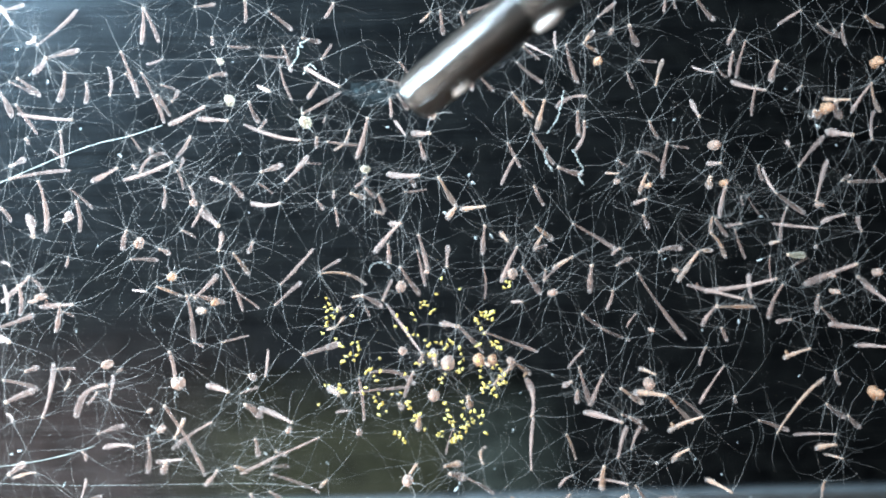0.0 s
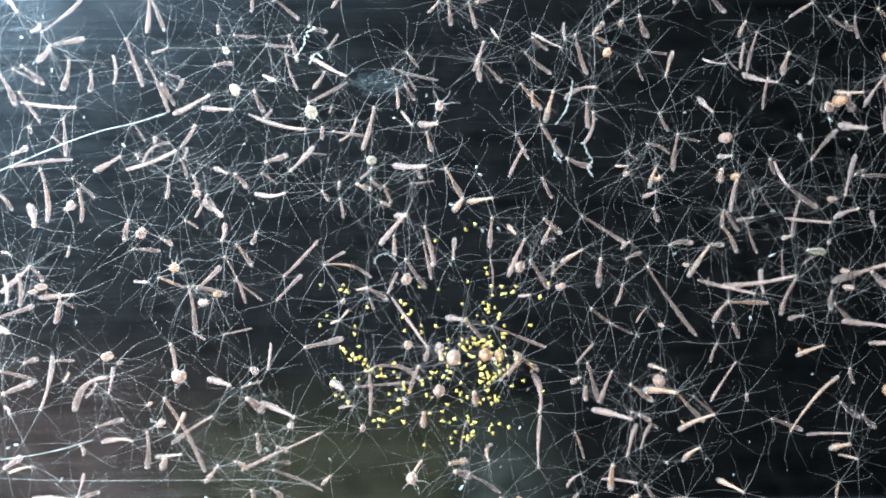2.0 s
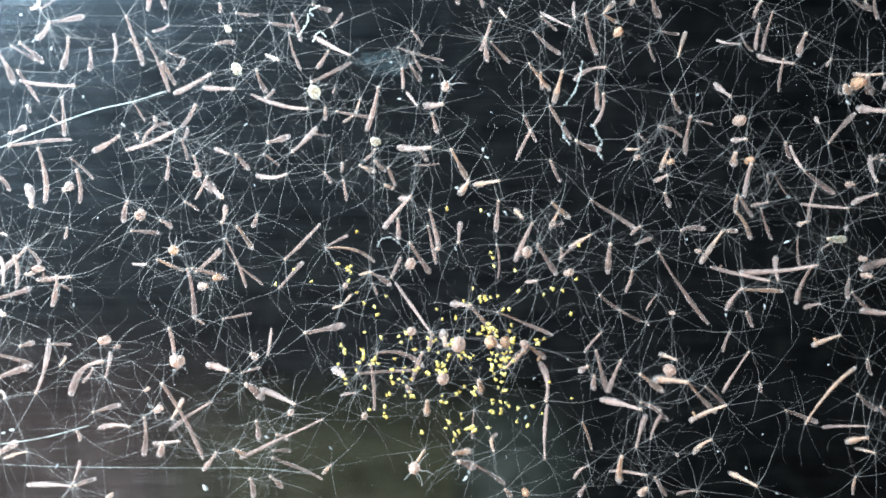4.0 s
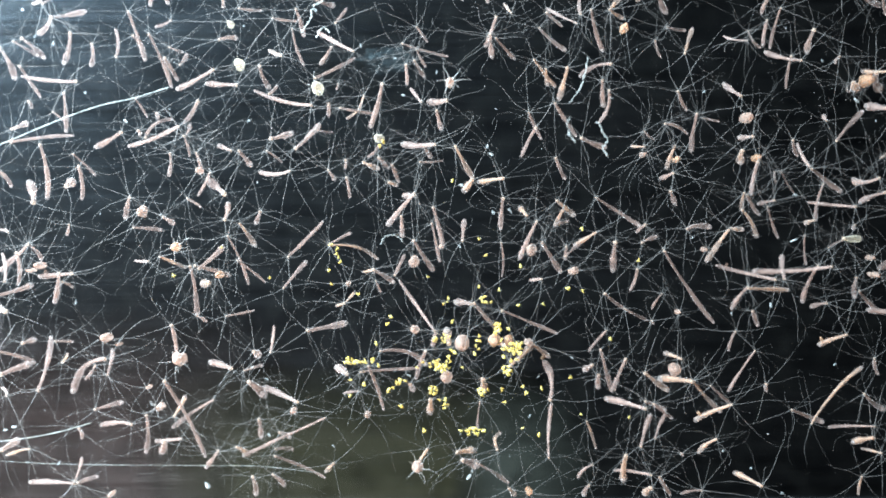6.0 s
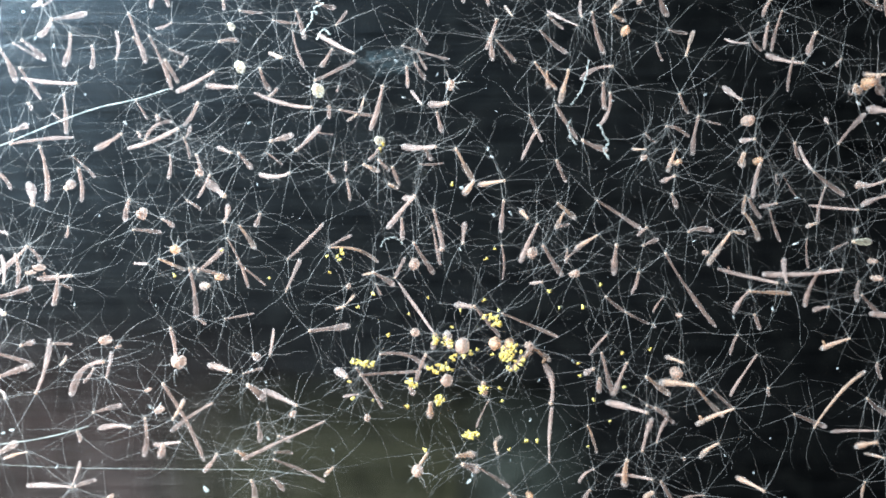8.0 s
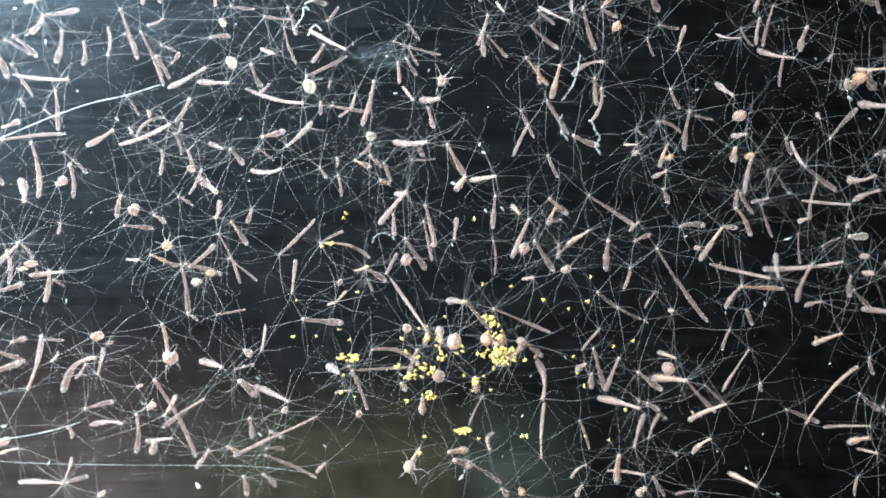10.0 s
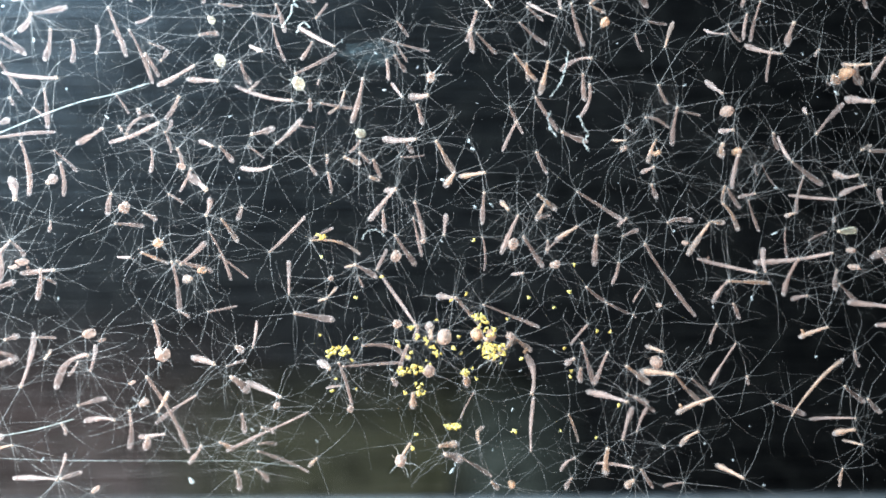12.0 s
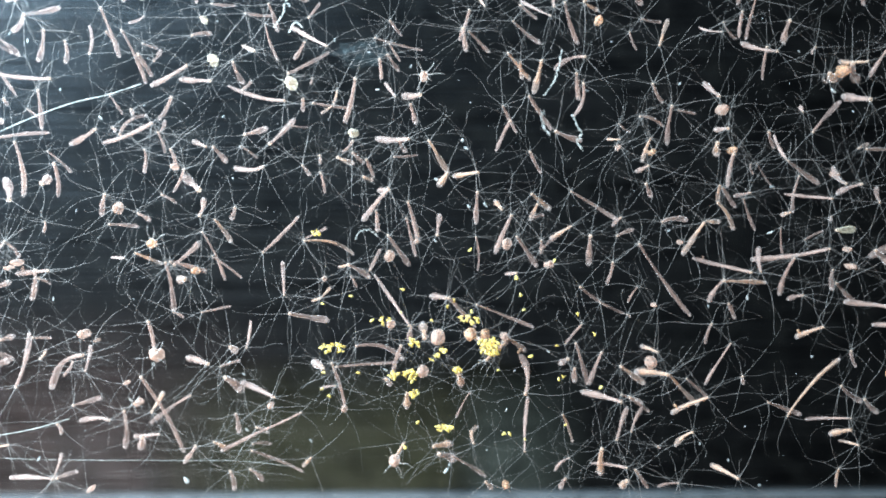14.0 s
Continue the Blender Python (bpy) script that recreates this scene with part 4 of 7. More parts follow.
polyp(-36.7, 35.6, 2.6, -37.8, 31.5, 0.53, "n")
polyp(-36.2, 35.2, 3.7, -35.5, 31.7, 0.46, "n")
polyp(-23.4, 36.4, 2.5, -23.9, 34.1, 0.39, "n")
polyp(-20.3, 35.0, 2.5, -17.7, 33.1, 0.46, "n")
polyp(-11.7, 35.8, 3.0, -13.2, 34.6, 0.39, "n")
polyp(-30.1, 35.9, 1.7, -27.9, 36.6, 0.39, "n")
polyp(-50.0, 30.6, 4.0, -46.3, 36.0, 0.39, "n")
polyp(-54.2, 33.9, 1.7, -56.3, 36.5, 0.53, "n")
polyp(-55.2, 35.7, 1.9, -53.3, 36.8, 0.46, "n")
polyp(1.0, 34.5, 3.2, -0.3, 33.9, 0.33, "o")
polyp(2.3, 34.6, 2.9, 2.7, 32.2, 0.53, "n")
polyp(5.0, 34.6, 2.2, 6.0, 31.8, 0.46, "n")
polyp(6.1, 34.6, 2.2, 10.0, 36.3, 0.46, "n")
polyp(23.1, 33.5, 3.4, 26.1, 36.1, 0.46, "n")
polyp(25.0, 31.7, 2.4, 25.6, 32.2, 0.53, "b")
polyp(27.3, 32.4, 3.2, 29.1, 30.4, 0.66, "n")
polyp(32.6, 36.1, 1.6, 32.8, 34.9, 0.39, "n")
polyp(33.5, 35.9, 2.4, 34.4, 35.3, 0.33, "n")
polyp(36.5, 35.9, 2.5, 39.5, 33.7, 0.53, "n")
polyp(50.6, 34.3, 2.3, 48.4, 32.9, 0.39, "n")
polyp(52.8, 32.4, 2.4, 56.9, 31.1, 0.33, "n")
polyp(56.0, 32.3, 2.7, 57.7, 30.1, 0.39, "n")
polyp(59.3, 33.4, 2.3, 62.9, 32.4, 0.46, "o")
polyp(59.9, 24.4, 2.8, 58.5, 20.9, 0.46, "n")
polyp(60.2, 24.5, 2.2, 62.4, 20.9, 0.46, "o")
polyp(60.4, 27.2, 3.1, 62.1, 27.7, 1.05, "bo")
polyp(59.8, 16.9, 3.1, 61.6, 20.9, 0.39, "n")
polyp(60.1, -17.2, 3.5, 62.0, -18.0, 1.45, "bo")
polyp(56.9, -20.5, 2.3, 59.5, -22.6, 0.59, "n")
polyp(62.9, -11.1, 3.9, 59.0, -11.2, 0.53, "n")
polyp(57.0, 11.3, 2.5, 62.8, 11.4, 0.46, "n")
polyp(60.4, 13.3, 2.5, 63.2, 11.6, 0.46, "n")
polyp(58.7, 4.6, 2.4, 59.4, 6.5, 0.54, "n")
polyp(58.2, -1.5, 2.4, 60.4, -2.5, 0.62, "n")
polyp(62.2, -5.0, 2.8, 60.0, -2.3, 0.69, "n")
polyp(61.0, -1.0, 2.2, 62.3, -1.3, 0.99, "b")
SWAY.append((polyp(57.5, 0.2, 3.4, 52.0, -2.6, 0.80, "n"), ((0.0, 52.0, -2.6, 0), (1.5, 53.6, -2.8, -4), (3.0, 54.9, -2.7, -5), (5.5, 56.3, -2.9, -2), (7.0, 57.8, -2.3, 0), (11.0, 58.4, -2.3, 0), (14.0, 58.6, -2.3, 2))))

# a polyp that lifts off and stands upright: seconds, foot x, y in millimetres and lift in degrees
RISER = polyp(52.1, 8.8, 3.4, 55.1, 14.3, 0.53, "n", 0.02)
RISING = ((0.0, 55.1, 14.3, 0), (1.5, 56.6, 14.2, 0), (3.0, 57.9, 14.1, 4), (4.2, 56.2, 11.4, 32), (5.5, 53.4, 8.9, 58), (8.0, 53.8, 8.8, 60), (11.0, 53.6, 8.8, 58), (14.0, 53.8, 9.2, 40))

# ---- fibres and flecks ----
def fibre(points, radius, label, ragged=0.25, spread=0.0):
    """A strand along a smooth curve through points, in millimetres; spread: how far it strays from that curve."""
    rng = random.Random(int(points[0][0] * 100))
    pts = [Vector(p) * MM for p in points]
    pts = [2 * pts[0] - pts[1]] + pts + [2 * pts[-1] - pts[-2]]
    fine = []
    for a, b, c, d in zip(pts, pts[1:], pts[2:], pts[3:]):
        for k in range(10):
            u = k / 10
            fine.append(0.5 * (2 * b + (c - a) * u + (2 * a - 5 * b + 4 * c - d) * u * u + (3 * b - a - 3 * c + d) * u ** 3)
                        + Vector((rng.gauss(0, spread), rng.gauss(0, spread), 0)) * MM)
    fine.append(pts[-2])
    radii = [radius * MM * (1 + 0.2 * math.sin(i * 0.9) + rng.uniform(-ragged, ragged)) for i in range(len(fine))]
    ob = part("fibre", tube(fine, radii, 6), FIBRE, None)
    return tagged(ob, label, "fibre")


fibre(((-58, 11.6, 6), (-54.4, 12.8, 6), (-50.3, 14.5, 6), (-46.1, 16.2, 6), (-41.9, 17.6, 6), (-37.8, 18.5, 6), (-33.6, 19.8, 6)), 0.065, "pale glossy fibre strand crossing the polyps under water")
fibre(((-62, -25.2, 2), (-58, -24.9, 2), (-53.6, -24.4, 2), (-49.3, -23.6, 2), (-45.0, -22.4, 2)), 0.05, "thin pale fibre strand near the tray floor")
fibre(((16.1, 18.2, 3.5), (16.8, 19.1, 3.5), (17.7, 20.7, 3.5), (18.4, 23.9, 3.5)), 0.09, "ragged bluish-white strand of shed slime among the polyps", 0.75, 0.06)
fibre(((16.1, 16.4, 3.5), (15.8, 15.4, 3.5), (16.2, 14.3, 3.5), (16.8, 13.2, 3.5)), 0.12, "ragged bluish-white strand of shed slime among the polyps", 0.75, 0.06)
fibre(((19.8, 15.7, 3.5), (20.3, 14.4, 3.5), (20.9, 13.6, 3.5), (20.3, 12.5, 3.5), (21.0, 11.3, 3.5)), 0.10, "ragged bluish-white strand of shed slime among the polyps", 0.75, 0.06)
fibre(((-7.7, 0.3, 3.5), (-7.4, 1.2, 3.5), (-6.5, 1.6, 3.5), (-5.6, 1.4, 3.5), (-4.9, 0.8, 3.5)), 0.10, "ragged bluish-white strand of shed slime among the polyps", 0.75, 0.06)
fibre(((-17.7, 27.1, 3.5), (-16.6, 28.7, 3.5), (-16.2, 30.3, 3.5), (-14.9, 31.1, 3.5)), 0.07, "ragged bluish-white strand of shed slime among the polyps", 0.75, 0.06)
fibre(((-15.9, 26.4, 3.5), (-15.1, 27.7, 3.5), (-14.1, 27.1, 3.5)), 0.07, "ragged bluish-white strand of shed slime among the polyps", 0.75, 0.06)
fibre(((-64, -27.3, 0.6), (-58.5, -27.6, 0.6), (-48.3, -28.1, 0.6), (-30.8, -28.3, 0.6), (-23.6, -28.4, 0.6), (-16.3, -29.2, 0.6)), 0.036, "long straight thin fibre on the tray floor")

FILM = tissue("slime_film", (0.16, 0.24, 0.27), (0.34, 0.44, 0.47), 0.035, mottle=0.95)
film = part("slime_film", blob(2.7 * MM, 1.5 * MM, 0.25 * MM, 16, 1.1, random.Random(3)), FILM, None)
film.location = (-7.2 * MM, 24.4 * MM, 0.3 * MM)
tagged(film, "thin bluish film of shed slime spread on the tray floor", "slime")


def fleck(x, y, size):
    """A small white crumb of debris resting in the tangle."""
    rng = random.Random(int(x * 70 + y * 31))
    bm = blob(size * MM * rng.uniform(0.5, 0.9), size * MM * rng.uniform(0.2, 0.4), size * MM * 0.3, 8, 1.3, rng)
    bmesh.ops.rotate(bm, cent=(0, 0, 0), matrix=Matrix.Rotation(rng.uniform(0, 3), 3, "Z"), verts=bm.verts)
    ob = part("debris_fleck", bm, FLECK, None)
    ob.location = (x * MM, y * MM, size * 0.4 * MM)
    return tagged(ob, "small ragged white fleck of debris on the tray floor", "debris", "debris flecks")


fleck(-41.1, 16.5, 0.36)
fleck(-44.5, 4.4, 0.27)
fleck(-47.7, -7.1, 0.40)
fleck(-24.0, 8.5, 0.27)
fleck(5.9, 13.1, 0.40)
fleck(6.4, 12.1, 0.40)
fleck(45.9, 6.8, 0.40)
fleck(45.8, 0.9, 0.49)
fleck(53.8, 19.1, 0.40)
fleck(56.4, 16.4, 0.22)
fleck(-13.1, -16.0, 0.36)
fleck(3.5, -29.9, 0.62)
fleck(3.9, -29.2, 0.36)
fleck(-50.0, -28.1, 0.40)
fleck(-19.4, -21.5, 0.40)
fleck(11.4, -22.0, 0.31)
fleck(12.5, -16.9, 0.22)
fleck(16.9, -14.4, 0.40)
fleck(6.7, 4.5, 0.45)
fleck(8.8, 4.8, 0.40)
fleck(2.5, 8.1, 0.40)
fleck(2.3, 0.1, 0.40)
fleck(7.0, 18.0, 0.22)
fleck(34.1, 20.2, 0.27)
fleck(-52.8, 27.5, 0.27)
fleck(-50.4, 26.5, 0.36)
fleck(-46.3, 20.2, 0.27)
fleck(-54.4, 30.9, 0.31)
fleck(-35.4, 18.0, 0.18)
fleck(-25.7, 28.8, 0.27)
fleck(-25.1, 16.5, 0.31)
fleck(-16.4, 30.8, 0.36)
fleck(-10.5, 26.2, 0.31)
fleck(-5.0, 19.8, 0.27)
fleck(-6.1, 24.6, 0.31)
fleck(-0.7, 22.7, 0.31)
fleck(25.3, 25.7, 0.18)
fleck(32.6, 1.2, 0.31)
fleck(42.8, -7.6, 0.36)
fleck(37.7, -8.7, 0.27)
fleck(49.4, 24.2, 0.27)
fleck(44.7, 28.4, 0.22)
fleck(-24.8, -15.6, 0.31)
fleck(-22.9, -17.1, 0.36)
fleck(-14.2, -25.9, 0.27)
fleck(-4.3, -16.7, 0.36)
fleck(-6.1, -16.0, 0.27)
fleck(8.8, -27.3, 0.22)
fleck(36.6, -26.6, 0.31)
fleck(40.3, -28.8, 0.31)
fleck(42.5, -24.4, 0.22)
fleck(44.3, -32.1, 0.40)
fleck(51.2, -15.3, 0.22)
fleck(20.2, 16.2, 0.36)
fleck(22.0, 19.4, 0.27)
fleck(16.5, 14.7, 0.45)
fleck(17.1, 14.0, 0.36)
fleck(-37.2, -7.2, 0.18)
fleck(-33.2, -15.3, 0.27)
fleck(-37.9, -20.4, 0.22)
fleck(-55.8, -23.3, 0.45)
fleck(-30.6, -31.0, 0.54)
fleck(-56.9, -23.7, 0.36)
fleck(-22.6, -24.4, 0.36)

bm = bmesh.new()
rng = random.Random(9)
for i in range(420):
    c = Vector((rng.uniform(-62, 62), rng.uniform(-36, 36), rng.uniform(0.3, 6.0))) * MM
    q = MM * rng.choice((0.03, 0.04, 0.04, 0.06))
    vs = [bm.verts.new(c + Vector(d) * q) for d in ((1, 0, 0), (-0.6, 0.8, 0), (-0.6, -0.8, 0), (0, 0, 1), (0, 0, -1))]
    for a, b in ((0, 1), (1, 2), (2, 0)):
        bm.faces.new((vs[a], vs[b], vs[3]))
        bm.faces.new((vs[b], vs[a], vs[4]))
tagged(part("water_motes", bm, FLECK, None), "tiny pale motes drifting in the water", "motes", kind="stuff")

# ---- pipette ----
pipette = tagged(new("pipette"), "cloudy clear plastic pipette held over the water", "pipette")


def lathe(profile, sides=28):
    """A tube wall turned round the x axis from (x, radius) pairs, closed on itself."""
    bm = bmesh.new()
    rings = [[bm.verts.new((x, r * math.cos(q), r * math.sin(q))) for q in (2 * math.pi * s / sides for s in range(sides))] for x, r in profile]
    for u, v in zip(rings, rings[1:] + rings[:1]):
        for s in range(sides):
            bm.faces.new((u[s], u[(s + 1) % sides], v[(s + 1) % sides], v[s]))
    bmesh.ops.recalc_face_normals(bm, faces=bm.faces)
    return bm


part("tip", lathe([(0.0, 0.0020), (0.0005, 0.00225), (0.003, 0.00235), (0.0135, 0.00235), (0.0135, 0.0017), (0.003, 0.0016), (0.0, 0.0015)]), GLASS, pipette)
part("barrel", lathe([(0.0136, 0.0017), (0.0136, 0.0023), (0.0145, 0.00245), (0.14, 0.0025), (0.14, 0.0019), (0.015, 0.0018)]), GLASS, pipette)

# White blobs that paint two soft highlights on the tube's lower side.
for dx, dy, k in ((0.0046, -0.0019, 0.75), (0.0146, -0.0021, 1.0)):
    glint = part("droplet", blob(0.0016 * k, 0.00068 * k, 0.0007 * k, 16, 0.12, RNG), HIGHLIGHT, pipette, "white spot that paints a highlight on the tube")
    glint.location = (dx, dy, 0.0009)

# ---- brine shrimp larvae ----
SWIM = []


def larva_mesh(rng):
    """An egg-shaped larva with two shoulder lobes, a narrow tail and a lumpy skin."""
    k = rng.uniform(0.60, 1.0)
    bm = blob(0.34 * MM * k, 0.155 * MM * k * rng.uniform(0.8, 1.2), 0.15 * MM * k, 8, 0.6, rng)
    for side in (-1, 1):
        if rng.random() < 0.5:
            q = k * rng.uniform(0.45, 0.75)
            turn = Matrix.Translation((0.14 * MM * k, side * rng.uniform(0.12, 0.2) * MM * k, 0)) @ Matrix.Rotation(rng.uniform(0.4, 1.2) * side, 4, "Z")
            lobe = bmesh.ops.create_uvsphere(bm, u_segments=6, v_segments=4, radius=1.0)["verts"]
            for v in lobe:
                v.co = turn @ Vector((v.co.x * 0.26 * MM * q, v.co.y * 0.13 * MM * q, v.co.z * 0.13 * MM * q))
    for v in bm.verts:
        if v.co.x < 0:
            v.co.y *= 1 + v.co.x / (1.3 * MM)
            v.co.z *= 1 + v.co.x / (1.3 * MM)
    me = bpy.data.meshes.new("larva_body")
    bm.to_mesh(me)
    bm.free()
    return me


def antenna_mesh():
    pts = [Vector((0.06 * math.sin(u * 4), 0.22 * u, 0.02 * math.sin(u * 3))) * MM - Vector((0.08 * u, 0, 0)) * MM for u in (0, 0.3, 0.6, 1.0)]
    bm = tube(pts, [0.026 * MM, 0.024 * MM, 0.018 * MM, 0.010 * MM], 5)
    me = bpy.data.meshes.new("antenna")
    bm.to_mesh(me)
    bm.free()
    return me


LARVA_RNG = random.Random(21)
LARVAE = [larva_mesh(LARVA_RNG) for k in range(24)]
ANTENNA = antenna_mesh()


def nauplius(*places):
    """A larva with its places in millimetres at the seven times of SWIM_TIMES."""
    root = tagged(new("shrimp_larva"), "tiny bright yellow brine shrimp larva drifting among the polyps", "larva", "shrimp larvae")
    mesh_part("larva_body", LARVA_RNG.choice(LARVAE), YOLK, root)
    for s in (1, -1):
        ant = mesh_part("antenna", ANTENNA, LIMB, root)
        ant.location = (0.12 * MM, s * 0.09 * MM, 0)
        ant.rotation_euler = (0 if s > 0 else math.pi, 0, s * LARVA_RNG.uniform(-0.9, 0.9))
    SWIM.append((root, places))


SWIM_TIMES = (0.0, 1.5, 3.0, 6.0, 8.0, 11.0, 14.0)


def motions():
    walk(pipette, [(t, pose(x * MM, y * MM, z * MM, 0, -20, 36)) for t, x, y, z in PIPETTE])
    rng = random.Random(4)
    for root, places in SWIM:
        rows, a = [], rng.uniform(0, 360)
        tilt = rng.uniform(-25, 25)
        for i, (t, p) in enumerate(zip(SWIM_TIMES, places)):
            rows.append((t, pose(p[0] * MM, p[1] * MM, p[2] * MM, rng.uniform(-20, 20), tilt, a)))
            if i < 6:
                q = places[i + 1]
                far = math.hypot(q[0] - p[0], q[1] - p[1])
                j = min(0.5, 0.25 * far)
                a += rng.uniform(-50, 50) * min(1.0, far)
                mid = [(u + v) / 2 for u, v in zip(p, q)]
                rows.append(((t + SWIM_TIMES[i + 1]) / 2, pose((mid[0] + rng.uniform(-j, j)) * MM, (mid[1] + rng.uniform(-j, j)) * MM, mid[2] * MM, 0, tilt, a)))
                a += rng.uniform(-50, 50) * min(1.0, far)
        walk(root, rows)
    for root, places in SWAY:
        z = root.location.z
        walk(root, [(t, pose(x * MM, y * MM, z, 0, 0, turn)) for t, x, y, turn in places])
    z = RISER.location.z
    walk(RISER, [(t, pose(x * MM, y * MM, z) @ Matrix.Rotation(radians(lift), 4, Vector((-5.5, 3.0, 0)))) for t, x, y, lift in RISING])
    for arm, at, dip, a in SWAY_ARMS:
        swing = rng.uniform(3, 11) * rng.choice((-1, 1))
        rows = []
        for t in (0.0, 3.5, 7.0, 10.5, 14.0):
            m = Matrix.Translation(at) @ Euler((0, dip, a + radians(swing * (t / 7.0 - 1) + rng.uniform(-2, 2)))).to_matrix().to_4x4()
            rows.append((t, m))
        walk(arm, rows)


def larvae():
    nauplius((-13.40, -3.00, 3.9), (-11.90, -2.60, 3.8), (-11.10, -2.00, 3.7), (-7.80, 12.80, 3.7), (-7.80, 12.70, 3.6), (-12.91, 0.64, 3.6), (-12.58, 1.46, 3.6))
    nauplius((-13.00, -3.70, 4.2), (-12.30, -3.20, 4.0), (-11.80, -2.10, 3.9), (-14.00, 0.40, 3.9), (-12.67, 0.02, 3.8), (-12.72, 0.46, 3.8), (-12.34, 1.15, 3.8))
    nauplius((-13.60, -4.10, 4.1), (-15.20, -2.20, 4.0), (-13.60, -3.60, 3.9), (-21.70, -3.80, 3.9), (-21.70, -3.50, 3.8), (-12.20, -13.71, 3.8), (-11.80, -13.11, 3.8))
    nauplius((-12.60, -4.30, 4.6), (-11.50, -3.20, 4.5), (-10.80, -2.50, 4.4), (-13.10, -0.10, 4.4), (-12.47, -0.43, 4.2), (-6.50, -3.30, 4.2), (-1.80, -5.90, 4.2))
    nauplius((-12.00, -4.60, 3.5), (-3.10, -4.10, 3.4), (-8.40, -6.80, 3.3), (-6.50, -8.70, 3.4), (-8.70, -5.50, 3.3), (-2.57, -14.03, 3.3), (-4.59, -9.80, 3.3))
    nauplius((-13.60, -5.70, 2.5), (-14.20, -7.70, 2.4), (-14.40, -4.00, 2.4), (-28.10, 0.10, 2.5), (-28.00, 0.00, 2.4), (-13.50, -10.30, 2.5), (-12.01, -12.99, 2.5))
    nauplius((-14.20, -7.80, 2.3), (-14.30, -8.70, 2.2), (-15.70, -4.90, 2.2), (-34.30, -3.50, 2.3), (-34.10, -3.20, 2.3), (-12.46, -14.02, 2.3), (-12.44, -13.42, 2.3))
    nauplius((-12.40, -8.50, 2.9), (-11.00, -9.50, 2.8), (-8.70, -6.90, 2.7), (-10.70, -5.90, 2.8), (-10.70, -7.20, 2.7), (-11.17, -13.58, 2.8), (-11.03, -13.27, 2.8))
    nauplius((-13.70, -6.70, 2.3), (-12.10, -10.10, 2.3), (-12.60, -11.70, 2.2), (-12.07, -14.08, 2.3), (-11.28, -13.90, 2.3), (-11.94, -13.77, 2.4), (-11.60, -13.22, 2.4))
    nauplius((-10.00, -5.20, 5.1), (-3.20, -5.30, 5.0), (-6.20, -9.90, 4.9), (-8.20, -12.00, 4.8), (-9.38, -13.85, 4.7), (-9.47, -13.42, 4.6), (-5.60, -9.70, 4.6))
    nauplius((-10.10, -9.00, 3.8), (-10.70, -11.00, 3.7), (-8.30, -9.60, 3.6), (-11.93, -14.02, 3.6), (-10.61, -13.81, 3.5), (-11.58, -13.79, 3.5), (-11.23, -13.15, 3.5))
    nauplius((-9.20, -9.30, 4.7), (-10.50, -11.10, 4.6), (-9.10, -12.40, 4.5), (-9.66, -14.12, 4.4), (-9.58, -13.97, 4.3), (-9.89, -13.38, 4.3), (-9.76, -12.87, 4.3))
    nauplius((-11.10, -11.00, 2.2), (-11.00, -11.90, 2.1), (-9.60, -13.20, 2.1), (-11.07, -14.56, 2.2), (-10.07, -14.44, 2.2), (-10.47, -14.06, 2.3), (-10.30, -12.91, 2.3))
    nauplius((-10.40, -10.40, 3.8), (-11.10, -11.10, 3.6), (-9.60, -12.20, 3.6), (-11.34, -14.14, 3.6), (-10.33, -14.00, 3.5), (-10.62, -13.58, 3.5), (-10.76, -12.83, 3.5))
    nauplius((-9.80, -11.10, 5.1), (-10.10, -11.30, 5.0), (-8.80, -13.60, 4.9), (-10.20, -14.33, 4.8), (-9.58, -14.03, 4.7), (-9.83, -13.50, 4.6), (-9.56, -12.86, 4.6))
    nauplius((-11.30, -11.30, 4.2), (-11.10, -11.40, 4.1), (-10.00, -13.60, 4.0), (-11.07, -14.44, 4.0), (-9.99, -14.32, 3.9), (-10.55, -14.26, 3.9), (-9.84, -13.40, 3.9))
    nauplius((-7.70, -12.50, 3.6), (-7.00, -13.60, 3.5), (-5.80, -16.40, 3.4), (-5.72, -17.04, 3.5), (-4.19, -16.53, 3.4), (-2.55, -16.23, 3.4), (-3.12, -16.80, 3.4))
    nauplius((-7.30, -13.40, 3.7), (-5.70, -13.60, 3.6), (-5.20, -15.50, 3.5), (-3.20, -15.10, 3.6), (-3.75, -16.60, 3.5), (-1.94, -15.95, 3.5), (-0.92, -16.94, 3.5))
    nauplius((-8.50, -13.20, 2.5), (-8.40, -13.00, 2.5), (-6.80, -14.40, 2.4), (-5.41, -16.82, 2.5), (-3.99, -16.48, 2.4), (-2.88, -15.98, 2.5), (-3.23, -16.73, 2.5))
    nauplius((-6.50, -13.00, 2.7), (-5.80, -13.10, 2.6), (-4.50, -11.90, 2.6), (-0.74, -14.51, 2.6), (-0.62, -14.57, 2.6), (-1.33, -15.39, 2.7), (-0.85, -16.36, 2.7))
    nauplius((-6.60, -11.20, 2.7), (-0.50, -7.90, 2.6), (-4.60, -11.00, 2.6), (-0.87, -11.84, 2.7), (-0.72, -11.76, 2.6), (-1.07, -11.90, 2.7), (-0.79, -12.47, 2.7))
    nauplius((-3.20, -13.30, 3.4), (0.20, -13.40, 3.3), (0.10, -14.60, 3.3), (-0.29, -15.09, 3.3), (0.05, -15.08, 3.2), (-0.32, -16.16, 3.2), (-0.67, -16.78, 3.2))
